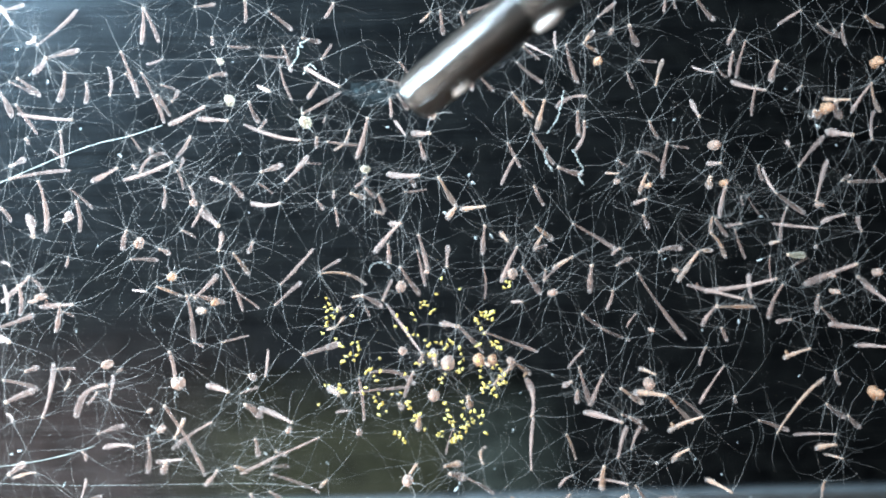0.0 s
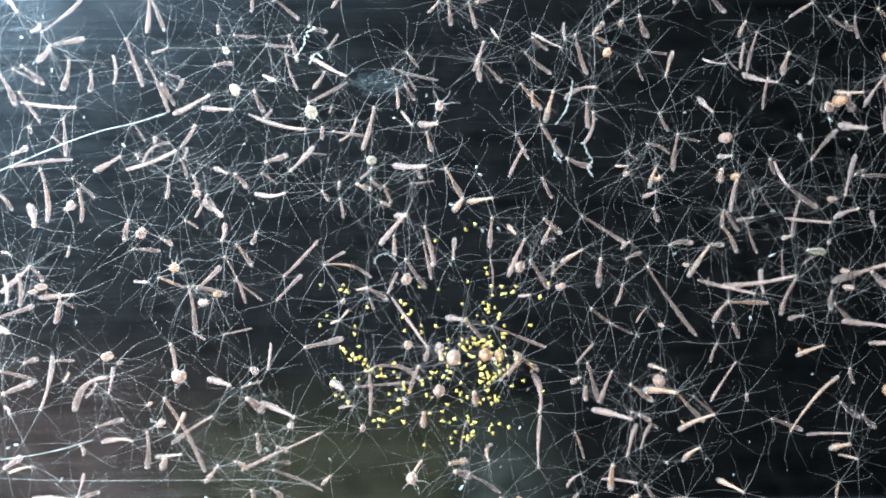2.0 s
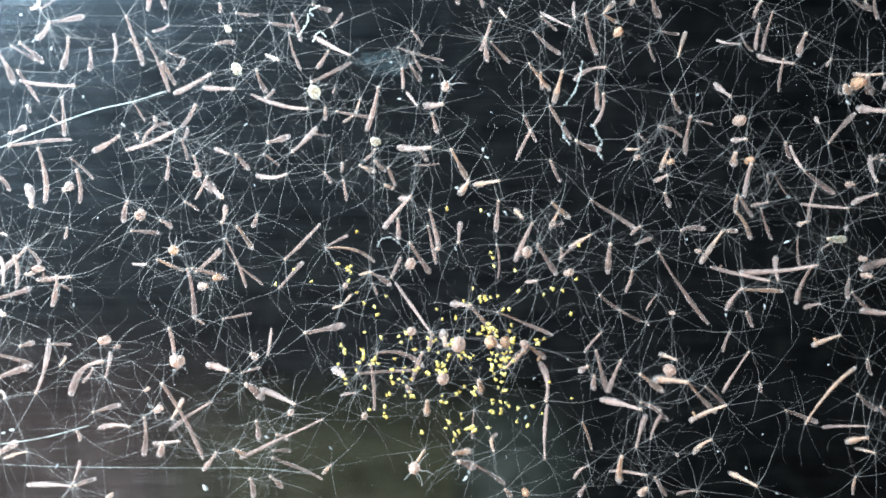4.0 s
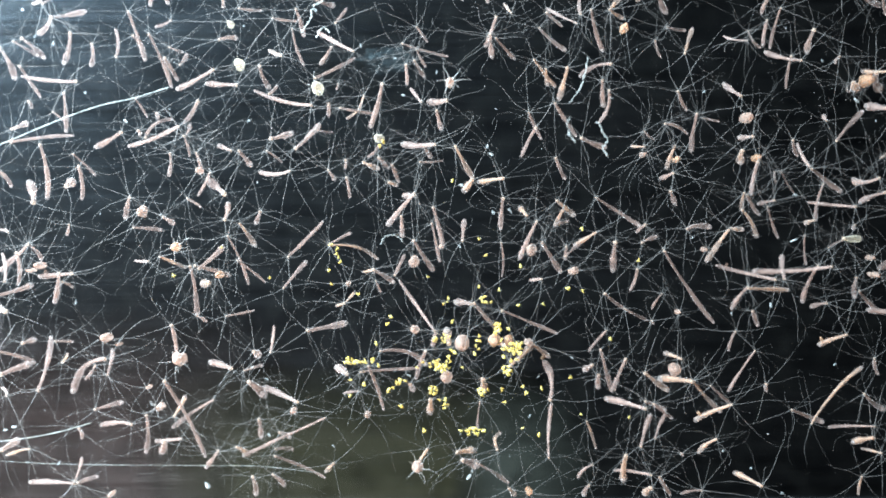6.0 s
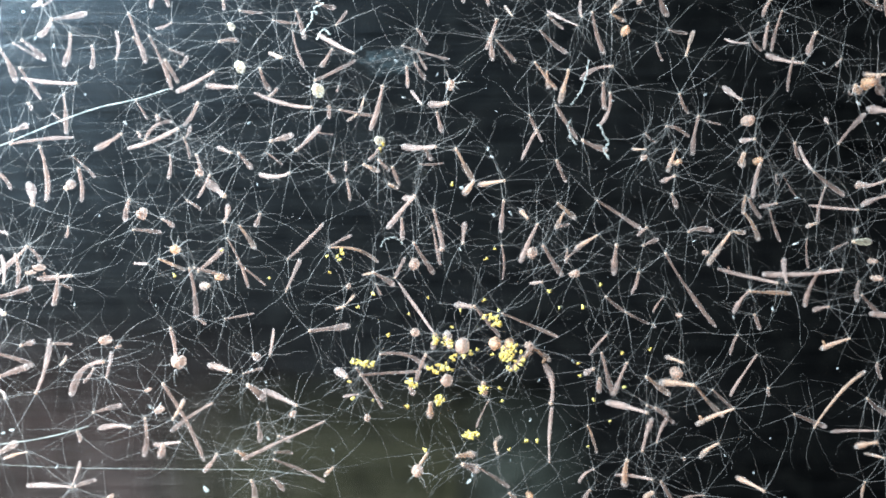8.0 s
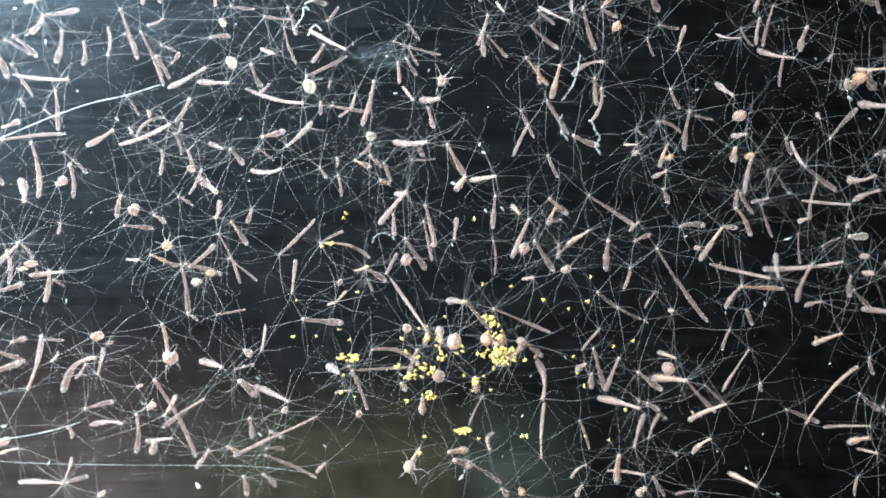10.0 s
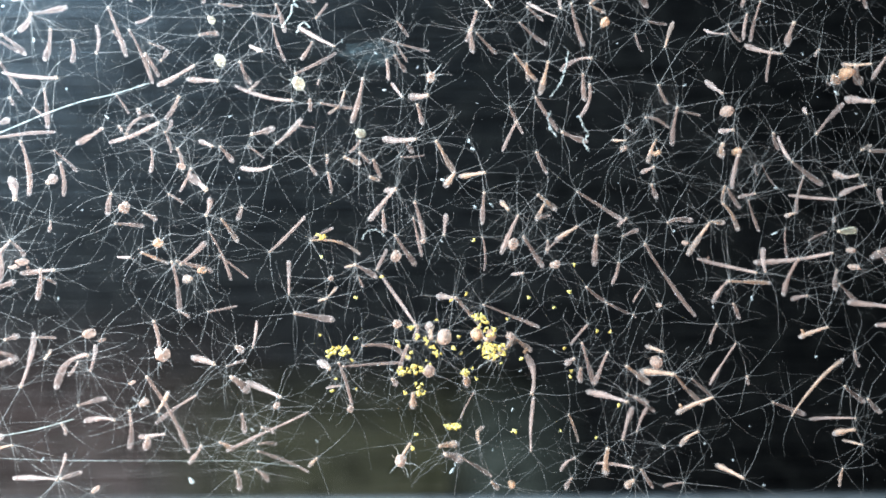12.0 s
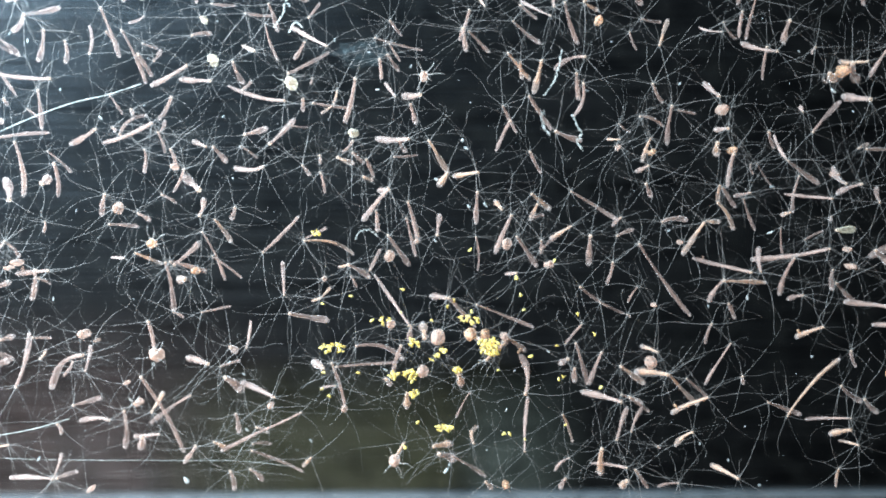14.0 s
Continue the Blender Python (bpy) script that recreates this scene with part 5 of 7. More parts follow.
    nauplius((-3.80, -15.80, 3.5), (-1.20, -14.00, 3.4), (-0.20, -15.30, 3.3), (-0.21, -15.22, 3.3), (0.14, -15.15, 3.3), (-0.08, -16.14, 3.3), (-0.30, -17.05, 3.3))
    nauplius((-7.30, -16.00, 5.1), (-4.90, -15.70, 5.0), (-5.30, -15.80, 4.8), (-1.52, -17.61, 4.8), (-3.50, -16.96, 4.6), (-1.05, -18.70, 4.6), (-0.77, -18.79, 4.6))
    nauplius((-6.80, -16.00, 2.7), (-4.40, -15.70, 2.6), (-3.90, -15.60, 2.6), (-1.10, -14.62, 2.6), (-1.88, -14.99, 2.6), (-1.85, -15.55, 2.7), (-1.42, -16.67, 2.7))
    nauplius((-6.30, -17.20, 3.0), (-4.10, -16.00, 2.9), (-4.00, -16.20, 2.9), (-1.34, -17.67, 2.9), (-3.50, -17.02, 2.9), (-2.04, -16.29, 2.9), (-1.73, -16.91, 2.9))
    nauplius((-6.80, -17.70, 3.1), (-7.70, -19.30, 3.0), (-7.90, -21.10, 3.0), (-11.70, -18.80, 3.0), (-11.30, -18.70, 2.9), (-11.90, -18.50, 3.0), (-11.30, -19.50, 3.0))
    nauplius((-5.80, -18.40, 2.7), (-5.40, -18.80, 2.7), (-5.40, -19.20, 2.6), (-1.56, -18.53, 2.7), (-0.83, -19.19, 2.6), (-0.78, -19.47, 2.7), (-0.52, -19.77, 2.7))
    nauplius((-6.80, -18.80, 3.1), (-6.90, -19.60, 3.1), (-7.40, -21.00, 3.0), (-6.80, -18.00, 3.0), (-4.43, -16.65, 3.0), (-2.98, -16.58, 3.0), (-3.02, -17.29, 3.0))
    nauplius((-2.90, -17.50, 3.0), (-1.50, -15.30, 2.9), (-1.60, -16.10, 2.8), (-0.81, -15.44, 2.9), (-3.23, -17.03, 2.8), (-1.36, -16.40, 2.9), (-0.83, -17.19, 2.9))
    nauplius((-1.80, -19.20, 3.8), (-1.30, -18.10, 3.7), (0.90, -23.00, 3.6), (0.30, -20.23, 3.6), (2.81, -23.16, 3.5), (2.92, -23.17, 3.5), (2.59, -23.38, 3.5))
    nauplius((-5.00, -16.20, 2.3), (-4.20, -15.30, 2.2), (-3.60, -15.70, 2.2), (-1.46, -15.24, 2.3), (-1.58, -15.09, 2.3), (-1.47, -15.75, 2.3), (-1.29, -16.47, 2.3))
    nauplius((-8.70, -15.40, 5.3), (-8.60, -13.30, 5.1), (-7.30, -13.80, 5.0), (-8.00, -14.64, 4.9), (-8.68, -14.28, 4.8), (-3.24, -15.81, 4.7), (-3.51, -16.67, 4.7))
    nauplius((-12.00, -15.00, 3.4), (-9.40, -12.80, 3.3), (-8.20, -14.20, 3.2), (-9.68, -14.50, 3.3), (-9.58, -14.39, 3.2), (-9.73, -14.24, 3.2), (-7.60, -16.50, 3.2))
    nauplius((-13.10, -14.20, 5.3), (-12.90, -14.20, 5.1), (-12.80, -14.10, 5.0), (-12.13, -14.26, 5.0), (-11.29, -13.77, 4.8), (-12.20, -13.89, 4.7), (-11.95, -13.18, 4.7))
    nauplius((-14.60, -16.90, 4.5), (-13.20, -16.90, 4.3), (-12.10, -16.50, 4.2), (-11.52, -14.57, 4.2), (-10.41, -14.06, 4.1), (-11.45, -14.04, 4.1), (-11.15, -13.60, 4.1))
    nauplius((-2.90, -7.20, 4.4), (0.40, -6.30, 4.3), (-1.60, -10.90, 4.2), (-0.74, -11.38, 4.2), (-0.64, -11.20, 4.1), (-0.87, -11.67, 4.0), (-0.74, -12.22, 4.0))
    nauplius((-2.00, -8.00, 3.8), (2.50, -9.30, 3.6), (-0.50, -11.40, 3.6), (-0.02, -11.37, 3.6), (-0.01, -11.54, 3.5), (0.46, -12.84, 3.5), (0.09, -12.92, 3.5))
    nauplius((-2.60, -7.90, 5.3), (0.70, -6.60, 5.2), (-0.80, -11.50, 5.1), (0.08, -11.59, 5.0), (0.31, -11.67, 4.8), (0.88, -12.97, 4.8), (0.24, -12.99, 4.8))
    nauplius((-1.40, -8.30, 2.6), (2.50, -10.20, 2.5), (-0.20, -12.20, 2.5), (-0.43, -14.29, 2.5), (-0.27, -14.52, 2.5), (-0.49, -15.57, 2.6), (1.58, -14.94, 2.6))
    nauplius((-0.50, -8.70, 4.4), (3.60, -9.30, 4.3), (1.60, -12.00, 4.2), (0.38, -11.76, 4.2), (0.72, -11.63, 4.0), (1.08, -13.32, 4.0), (3.23, -13.54, 4.0))
    nauplius((-0.10, -9.60, 3.2), (4.50, -9.60, 3.1), (2.70, -12.10, 3.0), (0.49, -11.58, 3.0), (1.19, -11.72, 3.0), (3.89, -12.86, 3.0), (5.71, -10.00, 3.0))
    nauplius((-1.70, -11.70, 4.4), (1.30, -11.50, 4.3), (-1.00, -12.00, 4.2), (-0.67, -14.63, 4.2), (-1.10, -15.02, 4.1), (-1.35, -15.47, 4.0), (-1.14, -16.35, 4.0))
    nauplius((-0.70, -11.60, 4.6), (2.80, -11.10, 4.5), (0.50, -13.70, 4.4), (0.14, -14.69, 4.3), (0.18, -14.72, 4.2), (0.13, -15.30, 4.2), (1.93, -14.84, 4.2))
    nauplius((0.10, -11.20, 2.7), (4.50, -10.50, 2.7), (2.80, -13.70, 2.6), (1.53, -13.52, 2.7), (1.75, -13.36, 2.6), (3.95, -13.59, 2.7), (5.01, -16.01, 2.7))
    nauplius((0.80, -11.00, 2.9), (5.10, -10.20, 2.8), (5.10, -10.40, 2.7), (4.32, -12.54, 2.8), (3.49, -13.19, 2.7), (7.11, -14.11, 2.8), (8.34, -13.74, 2.8))
    nauplius((1.00, -9.30, 2.3), (4.80, -9.50, 2.2), (5.40, -10.00, 2.2), (1.01, -11.39, 2.3), (1.09, -11.46, 2.2), (0.82, -12.69, 2.3), (3.09, -13.61, 2.3))
    nauplius((1.70, -9.30, 3.0), (4.90, -9.50, 2.9), (5.70, -9.60, 2.8), (4.70, -11.20, 2.9), (4.37, -12.51, 2.8), (7.27, -13.76, 2.9), (8.28, -13.25, 2.9))
    nauplius((2.50, -9.70, 2.5), (5.70, -10.40, 2.4), (6.10, -10.00, 2.3), (6.81, -10.60, 2.4), (6.55, -9.48, 2.4), (7.27, -10.73, 2.5), (6.75, -10.15, 2.5))
    nauplius((3.20, -9.30, 3.5), (5.60, -10.10, 3.4), (5.80, -10.00, 3.3), (4.71, -11.78, 3.4), (6.32, -13.08, 3.3), (7.34, -14.18, 3.3), (8.05, -13.99, 3.3))
    nauplius((2.80, -8.70, 5.4), (6.10, -9.60, 5.3), (6.10, -9.60, 5.1), (6.73, -10.00, 5.1), (6.52, -9.12, 4.9), (7.76, -10.04, 4.8), (6.96, -10.01, 4.8))
    nauplius((4.10, -10.00, 3.4), (6.40, -9.90, 3.3), (6.50, -9.80, 3.2), (7.22, -10.28, 3.3), (7.31, -9.47, 3.2), (8.39, -10.46, 3.2), (9.67, -12.41, 3.2))
    nauplius((4.30, -10.80, 3.2), (6.90, -10.30, 3.1), (6.50, -10.20, 3.1), (6.88, -10.89, 3.1), (7.76, -12.24, 3.0), (7.56, -11.16, 3.1), (8.14, -12.48, 3.1))
    nauplius((4.10, -11.90, 3.7), (5.30, -10.80, 3.6), (4.10, -13.90, 3.6), (4.10, -13.40, 3.6), (2.78, -13.35, 3.5), (6.62, -13.66, 3.5), (7.75, -12.71, 3.5))
    nauplius((4.60, -11.60, 3.1), (6.40, -10.60, 3.0), (6.00, -11.10, 3.0), (6.68, -10.88, 3.0), (7.40, -13.03, 3.0), (7.34, -13.61, 3.0), (8.10, -13.09, 3.0))
    nauplius((3.90, -12.70, 4.6), (5.10, -11.20, 4.5), (4.20, -14.00, 4.4), (2.50, -15.00, 4.4), (4.55, -17.27, 4.2), (4.91, -16.80, 4.2), (4.52, -16.13, 4.2))
    nauplius((2.40, -12.40, 4.6), (4.80, -11.00, 4.4), (4.10, -13.70, 4.3), (1.65, -13.22, 4.3), (2.63, -13.17, 4.2), (3.95, -13.17, 4.2), (3.41, -13.85, 4.2))
    nauplius((1.70, -14.10, 2.7), (4.30, -12.40, 2.7), (3.30, -13.90, 2.6), (1.01, -14.54, 2.7), (1.46, -13.93, 2.6), (1.57, -13.96, 2.7), (2.57, -14.36, 2.7))
    nauplius((1.40, -14.20, 3.0), (1.70, -13.10, 2.9), (0.70, -14.40, 2.8), (0.16, -15.08, 2.9), (0.51, -14.81, 2.8), (1.10, -14.21, 2.9), (2.45, -14.30, 2.9))
    nauplius((7.00, -5.50, 4.4), (7.10, -5.00, 4.3), (5.90, -6.00, 4.2), (5.39, -6.79, 4.2), (6.03, -8.27, 4.1), (6.98, -9.57, 4.0), (6.22, -9.86, 4.0))
    nauplius((7.60, -5.10, 5.3), (7.80, -3.10, 5.1), (6.70, -1.30, 5.0), (7.10, -5.20, 5.0), (6.96, -7.43, 4.8), (7.41, -9.09, 4.7), (6.81, -8.66, 4.7))
    nauplius((8.30, -5.30, 4.3), (8.30, -3.20, 4.2), (13.70, -5.40, 4.1), (12.70, -7.10, 4.1), (14.60, -7.20, 4.0), (17.50, -8.40, 4.0), (13.40, -8.60, 4.0))
    nauplius((7.90, -6.10, 3.6), (8.20, -5.50, 3.5), (7.10, -5.60, 3.4), (6.20, -6.87, 3.5), (6.33, -8.59, 3.4), (7.00, -9.77, 3.4), (5.93, -10.01, 3.4))
    nauplius((6.90, -7.20, 5.4), (7.90, -6.70, 5.3), (8.70, -6.50, 5.1), (8.26, -10.08, 5.1), (8.43, -11.74, 4.9), (8.03, -10.91, 4.8), (9.10, -12.41, 4.8))
    nauplius((7.50, -8.30, 2.2), (8.90, -7.70, 2.2), (9.40, -8.80, 2.1), (9.59, -12.24, 2.2), (8.80, -11.89, 2.2), (8.71, -10.40, 2.3), (10.06, -12.83, 2.3))
    nauplius((8.90, -9.80, 2.4), (8.00, -10.00, 2.3), (7.00, -10.10, 2.3), (7.42, -10.54, 2.4), (8.42, -11.83, 2.3), (7.78, -10.76, 2.4), (8.63, -12.56, 2.4))
    nauplius((9.10, -9.80, 4.8), (9.00, -8.80, 4.6), (9.50, -10.50, 4.5), (9.71, -12.31, 4.5), (9.84, -12.66, 4.4), (9.96, -13.11, 4.3), (10.27, -12.80, 4.3))
    nauplius((6.80, -9.50, 3.6), (7.30, -10.00, 3.4), (6.70, -9.90, 3.4), (7.16, -10.52, 3.4), (6.93, -9.35, 3.3), (7.99, -10.33, 3.3), (9.32, -12.49, 3.3))
    nauplius((6.70, -6.80, 2.3), (6.70, -7.30, 2.3), (5.90, -8.90, 2.2), (6.73, -9.82, 2.3), (5.99, -8.83, 2.3), (6.71, -9.78, 2.4), (5.35, -9.63, 2.4))
    nauplius((6.50, -11.50, 4.0), (7.40, -10.50, 3.9), (7.30, -10.30, 3.8), (8.62, -12.12, 3.8), (8.34, -11.99, 3.7), (7.84, -11.54, 3.7), (8.49, -12.56, 3.7))
    nauplius((6.80, -12.10, 5.5), (8.00, -11.50, 5.3), (8.20, -13.00, 5.2), (9.16, -12.72, 5.1), (8.66, -12.71, 4.9), (8.82, -13.59, 4.9), (9.41, -13.53, 4.9))
    nauplius((6.80, -13.00, 3.9), (8.00, -12.40, 3.8), (8.10, -13.90, 3.7), (8.93, -13.06, 3.7), (8.50, -12.86, 3.6), (8.39, -13.70, 3.6), (9.32, -13.33, 3.6))
    nauplius((8.50, -12.80, 3.4), (8.50, -11.90, 3.3), (8.90, -13.20, 3.2), (9.51, -12.56, 3.2), (8.66, -12.56, 3.2), (8.73, -13.12, 3.2), (9.64, -12.99, 3.2))
    nauplius((9.10, -12.50, 2.5), (8.80, -11.60, 2.4), (9.00, -12.60, 2.4), (9.37, -12.56, 2.5), (8.57, -12.79, 2.4), (8.48, -13.68, 2.5), (9.48, -13.22, 2.5))
    nauplius((9.70, -13.30, 2.4), (8.70, -12.80, 2.4), (8.50, -14.00, 2.3), (9.57, -13.04, 2.4), (8.99, -13.32, 2.4), (9.24, -13.81, 2.4), (9.71, -13.42, 2.4))
    nauplius((9.90, -13.30, 5.2), (9.00, -12.20, 5.0), (13.80, -11.40, 4.9), (9.78, -13.23, 4.8), (10.04, -13.64, 4.7), (11.80, -14.30, 4.6), (14.20, -14.40, 4.6))
    nauplius((9.20, -14.10, 3.8), (9.10, -13.50, 3.7), (8.50, -13.90, 3.6), (9.44, -13.23, 3.6), (8.57, -13.26, 3.5), (8.79, -14.05, 3.6), (9.50, -13.90, 3.6))
    nauplius((9.80, -14.20, 5.3), (11.50, -13.70, 5.1), (14.30, -11.10, 5.0), (9.84, -12.57, 5.0), (16.90, -14.00, 4.8), (17.60, -13.50, 4.7), (17.50, -13.00, 4.7))
    nauplius((10.40, -15.00, 2.4), (13.70, -15.60, 2.3), (14.80, -18.40, 2.3), (23.90, -21.70, 2.3), (21.30, -21.70, 2.3), (22.80, -25.60, 2.4), (18.80, -23.50, 2.4))
    nauplius((8.40, -15.80, 3.0), (7.90, -14.20, 2.9), (7.90, -14.20, 2.9), (8.85, -12.84, 2.9), (8.09, -12.85, 2.9), (7.84, -13.39, 2.9), (8.89, -13.05, 2.9))
    nauplius((7.70, -15.50, 2.4), (6.80, -14.80, 2.3), (7.10, -16.70, 2.2), (8.07, -15.83, 2.3), (7.76, -13.95, 2.3), (7.66, -14.91, 2.4), (8.92, -14.13, 2.4))
    nauplius((7.10, -15.90, 3.5), (6.90, -14.90, 3.4), (7.60, -17.20, 3.3), (8.41, -15.59, 3.4), (8.62, -15.10, 3.3), (8.72, -14.82, 3.3), (9.46, -14.39, 3.3))
    nauplius((8.30, -16.30, 2.4), (7.50, -15.60, 2.3), (11.10, -21.50, 2.3), (17.70, -21.30, 2.4), (18.50, -24.90, 2.3), (19.20, -24.10, 2.4), (13.60, -25.30, 2.4))
    nauplius((4.30, -17.30, 3.0), (6.10, -14.20, 3.0), (6.30, -15.30, 2.9), (7.82, -15.19, 2.9), (7.59, -13.54, 2.9), (7.60, -14.73, 2.9), (8.82, -14.05, 2.9))
    nauplius((4.60, -18.00, 3.5), (6.50, -14.60, 3.4), (6.70, -15.80, 3.4), (8.23, -15.03, 3.4), (7.97, -13.55, 3.3), (8.09, -14.40, 3.3), (8.82, -13.96, 3.3))
    nauplius((2.00, -17.40, 3.2), (2.10, -13.80, 3.1), (1.20, -15.40, 3.0), (0.45, -15.02, 3.1), (0.77, -14.94, 3.0), (1.36, -14.17, 3.1), (2.63, -14.42, 3.1))
    nauplius((2.40, -18.50, 2.4), (1.80, -14.40, 2.3), (1.00, -15.90, 2.3), (0.35, -15.67, 2.3), (-0.20, -18.50, 2.3), (-0.47, -18.47, 2.4), (-0.49, -17.52, 2.4))
    nauplius((2.00, -19.70, 2.3), (2.20, -17.40, 2.3), (1.20, -19.90, 2.2), (0.37, -19.53, 2.3), (0.10, -19.13, 2.3), (-0.14, -19.41, 2.4), (-0.09, -19.40, 2.4))
    nauplius((2.70, -18.70, 5.4), (3.10, -15.60, 5.2), (3.30, -17.90, 5.1), (-0.90, -17.50, 5.1), (-0.65, -18.15, 4.9), (-0.96, -18.19, 4.8), (-1.00, -17.09, 4.8))
    nauplius((3.10, -20.00, 2.8), (3.10, -16.90, 2.7), (3.90, -18.50, 2.7), (0.78, -15.32, 2.7), (1.22, -15.17, 2.7), (5.11, -16.73, 2.7), (4.71, -16.13, 2.7))
    nauplius((4.60, -19.40, 3.9), (5.10, -16.30, 3.8), (4.50, -17.90, 3.7), (5.01, -17.99, 3.7), (4.87, -17.45, 3.6), (5.31, -16.78, 3.6), (4.89, -16.07, 3.6))
    nauplius((5.00, -19.90, 3.5), (6.10, -15.30, 3.4), (7.40, -18.00, 3.4), (7.89, -15.83, 3.4), (5.75, -17.34, 3.3), (6.36, -16.09, 3.3), (5.37, -16.07, 3.3))
    nauplius((4.20, -20.50, 4.0), (4.60, -19.30, 3.8), (4.40, -21.80, 3.8), (4.19, -22.82, 3.8), (4.11, -22.89, 3.7), (4.25, -23.05, 3.7), (3.98, -23.33, 3.7))
    nauplius((3.10, -20.60, 2.5), (4.40, -17.30, 2.4), (4.50, -18.50, 2.4), (4.87, -18.69, 2.4), (4.93, -17.76, 2.4), (5.37, -17.03, 2.5), (5.19, -16.49, 2.5))
    nauplius((1.20, -21.40, 3.2), (0.90, -18.30, 3.1), (1.20, -22.30, 3.1), (-0.35, -19.29, 3.1), (-0.33, -19.26, 3.1), (-0.66, -19.08, 3.1), (-0.58, -19.46, 3.1))
    nauplius((1.00, -21.90, 2.6), (1.00, -19.70, 2.5), (1.50, -23.40, 2.4), (2.31, -23.38, 2.5), (2.67, -23.60, 2.5), (2.78, -23.42, 2.5), (2.35, -23.63, 2.5))
    nauplius((3.40, -22.00, 4.0), (5.10, -21.90, 3.9), (4.50, -22.50, 3.8), (4.54, -23.45, 3.8), (3.88, -23.14, 3.7), (4.12, -23.12, 3.7), (3.70, -23.52, 3.7))
    nauplius((4.10, -21.60, 5.2), (7.40, -21.70, 5.1), (7.50, -21.30, 5.0), (5.01, -18.42, 4.9), (4.87, -17.63, 4.8), (5.17, -16.91, 4.7), (4.89, -16.31, 4.7))
    nauplius((3.00, -22.00, 4.2), (2.30, -21.10, 4.0), (2.40, -23.00, 4.0), (3.33, -23.00, 4.0), (3.11, -23.15, 3.8), (3.26, -23.10, 3.8), (2.67, -23.32, 3.8))
    nauplius((5.10, -20.00, 5.0), (6.70, -16.20, 4.9), (7.30, -19.50, 4.8), (5.67, -17.79, 4.7), (5.18, -16.96, 4.6), (5.43, -16.48, 4.5), (5.13, -16.01, 4.5))
    nauplius((5.80, -20.20, 2.9), (7.20, -17.70, 2.8), (7.80, -21.00, 2.8), (7.60, -18.10, 2.8), (7.30, -17.50, 2.8), (8.19, -15.05, 2.8), (9.15, -14.21, 2.8))
    nauplius((6.90, -20.40, 2.3), (7.80, -21.00, 2.2), (10.20, -21.60, 2.1), (10.30, -23.10, 2.2), (8.50, -25.30, 2.2), (4.65, -23.67, 2.3), (4.36, -23.83, 2.3))
    nauplius((7.40, -21.30, 4.0), (9.00, -21.00, 3.9), (10.40, -21.40, 3.8), (12.20, -23.60, 3.8), (11.90, -23.90, 3.7), (11.50, -23.80, 3.7), (11.60, -24.30, 3.7))
    nauplius((-0.70, -20.70, 3.8), (0.50, -19.10, 3.7), (1.40, -23.00, 3.6), (0.31, -19.84, 3.6), (3.11, -22.91, 3.5), (3.65, -22.99, 3.5), (3.19, -23.27, 3.5))
    nauplius((-3.30, -22.30, 4.1), (-2.10, -22.50, 4.0), (1.30, -24.20, 3.9), (3.40, -23.50, 3.9), (3.45, -23.51, 3.8), (3.33, -23.47, 3.8), (2.90, -23.82, 3.8))
    nauplius((6.50, -19.20, 3.4), (7.20, -16.10, 3.3), (8.80, -20.90, 3.3), (10.20, -17.60, 3.3), (7.50, -19.00, 3.2), (7.10, -18.00, 3.3), (5.50, -16.31, 3.3))
    nauplius((1.80, -0.60, 4.3), (4.30, 5.70, 4.1), (7.20, 3.90, 4.0), (1.30, 8.40, 4.0), (1.20, 8.30, 3.9), (6.10, 1.50, 3.9), (6.70, -1.00, 3.9))
    nauplius((4.20, -2.00, 4.6), (6.20, -0.50, 4.5), (7.30, -0.50, 4.4), (4.60, 1.10, 4.3), (6.50, 0.20, 4.2), (10.40, -7.80, 4.2), (9.82, -12.50, 4.2))
    nauplius((1.10, -2.60, 5.2), (4.30, 5.60, 5.1), (3.90, 2.10, 5.0), (-7.30, 13.20, 4.9), (-7.40, 13.20, 4.7), (-12.42, 0.70, 4.7), (-12.10, 1.22, 4.7))
    nauplius((-0.40, -3.70, 3.2), (4.20, 5.80, 3.1), (-10.50, -2.90, 3.1), (-13.37, -0.76, 3.1), (-13.29, -0.80, 3.0), (-13.21, 0.46, 3.1), (-12.83, 1.03, 3.1))
    nauplius((10.80, -1.90, 3.7), (12.90, -3.60, 3.6), (15.10, -6.40, 3.5), (21.30, -11.60, 3.5), (22.90, -17.20, 3.4), (24.90, -21.80, 3.4), (23.10, -18.60, 3.4))
    nauplius((-4.10, -5.30, 4.9), (-2.10, -4.10, 4.8), (-7.90, -7.30, 4.7), (-6.80, -9.50, 4.6), (-6.70, -10.50, 4.5), (-2.57, -14.03, 4.4), (-4.28, -10.10, 4.4))
    nauplius((-2.10, -5.40, 2.9), (-1.90, -4.30, 2.9), (-5.70, -10.50, 2.8), (-1.04, -11.71, 2.8), (-1.08, -11.75, 2.8), (-2.31, -14.62, 2.9), (-0.91, -12.96, 2.9))
    nauplius((0.30, -5.30, 2.6), (5.20, -7.10, 2.5), (2.40, -8.00, 2.5), (1.30, -9.40, 2.5), (0.33, -11.05, 2.5), (0.16, -12.18, 2.6), (-0.10, -12.90, 2.6))
    nauplius((-4.40, -6.90, 3.2), (-2.60, -4.80, 3.1), (-6.10, -10.10, 3.1), (-1.04, -11.53, 3.1), (-1.08, -10.94, 3.0), (-0.74, -11.36, 3.1), (-3.48, -9.81, 3.1))
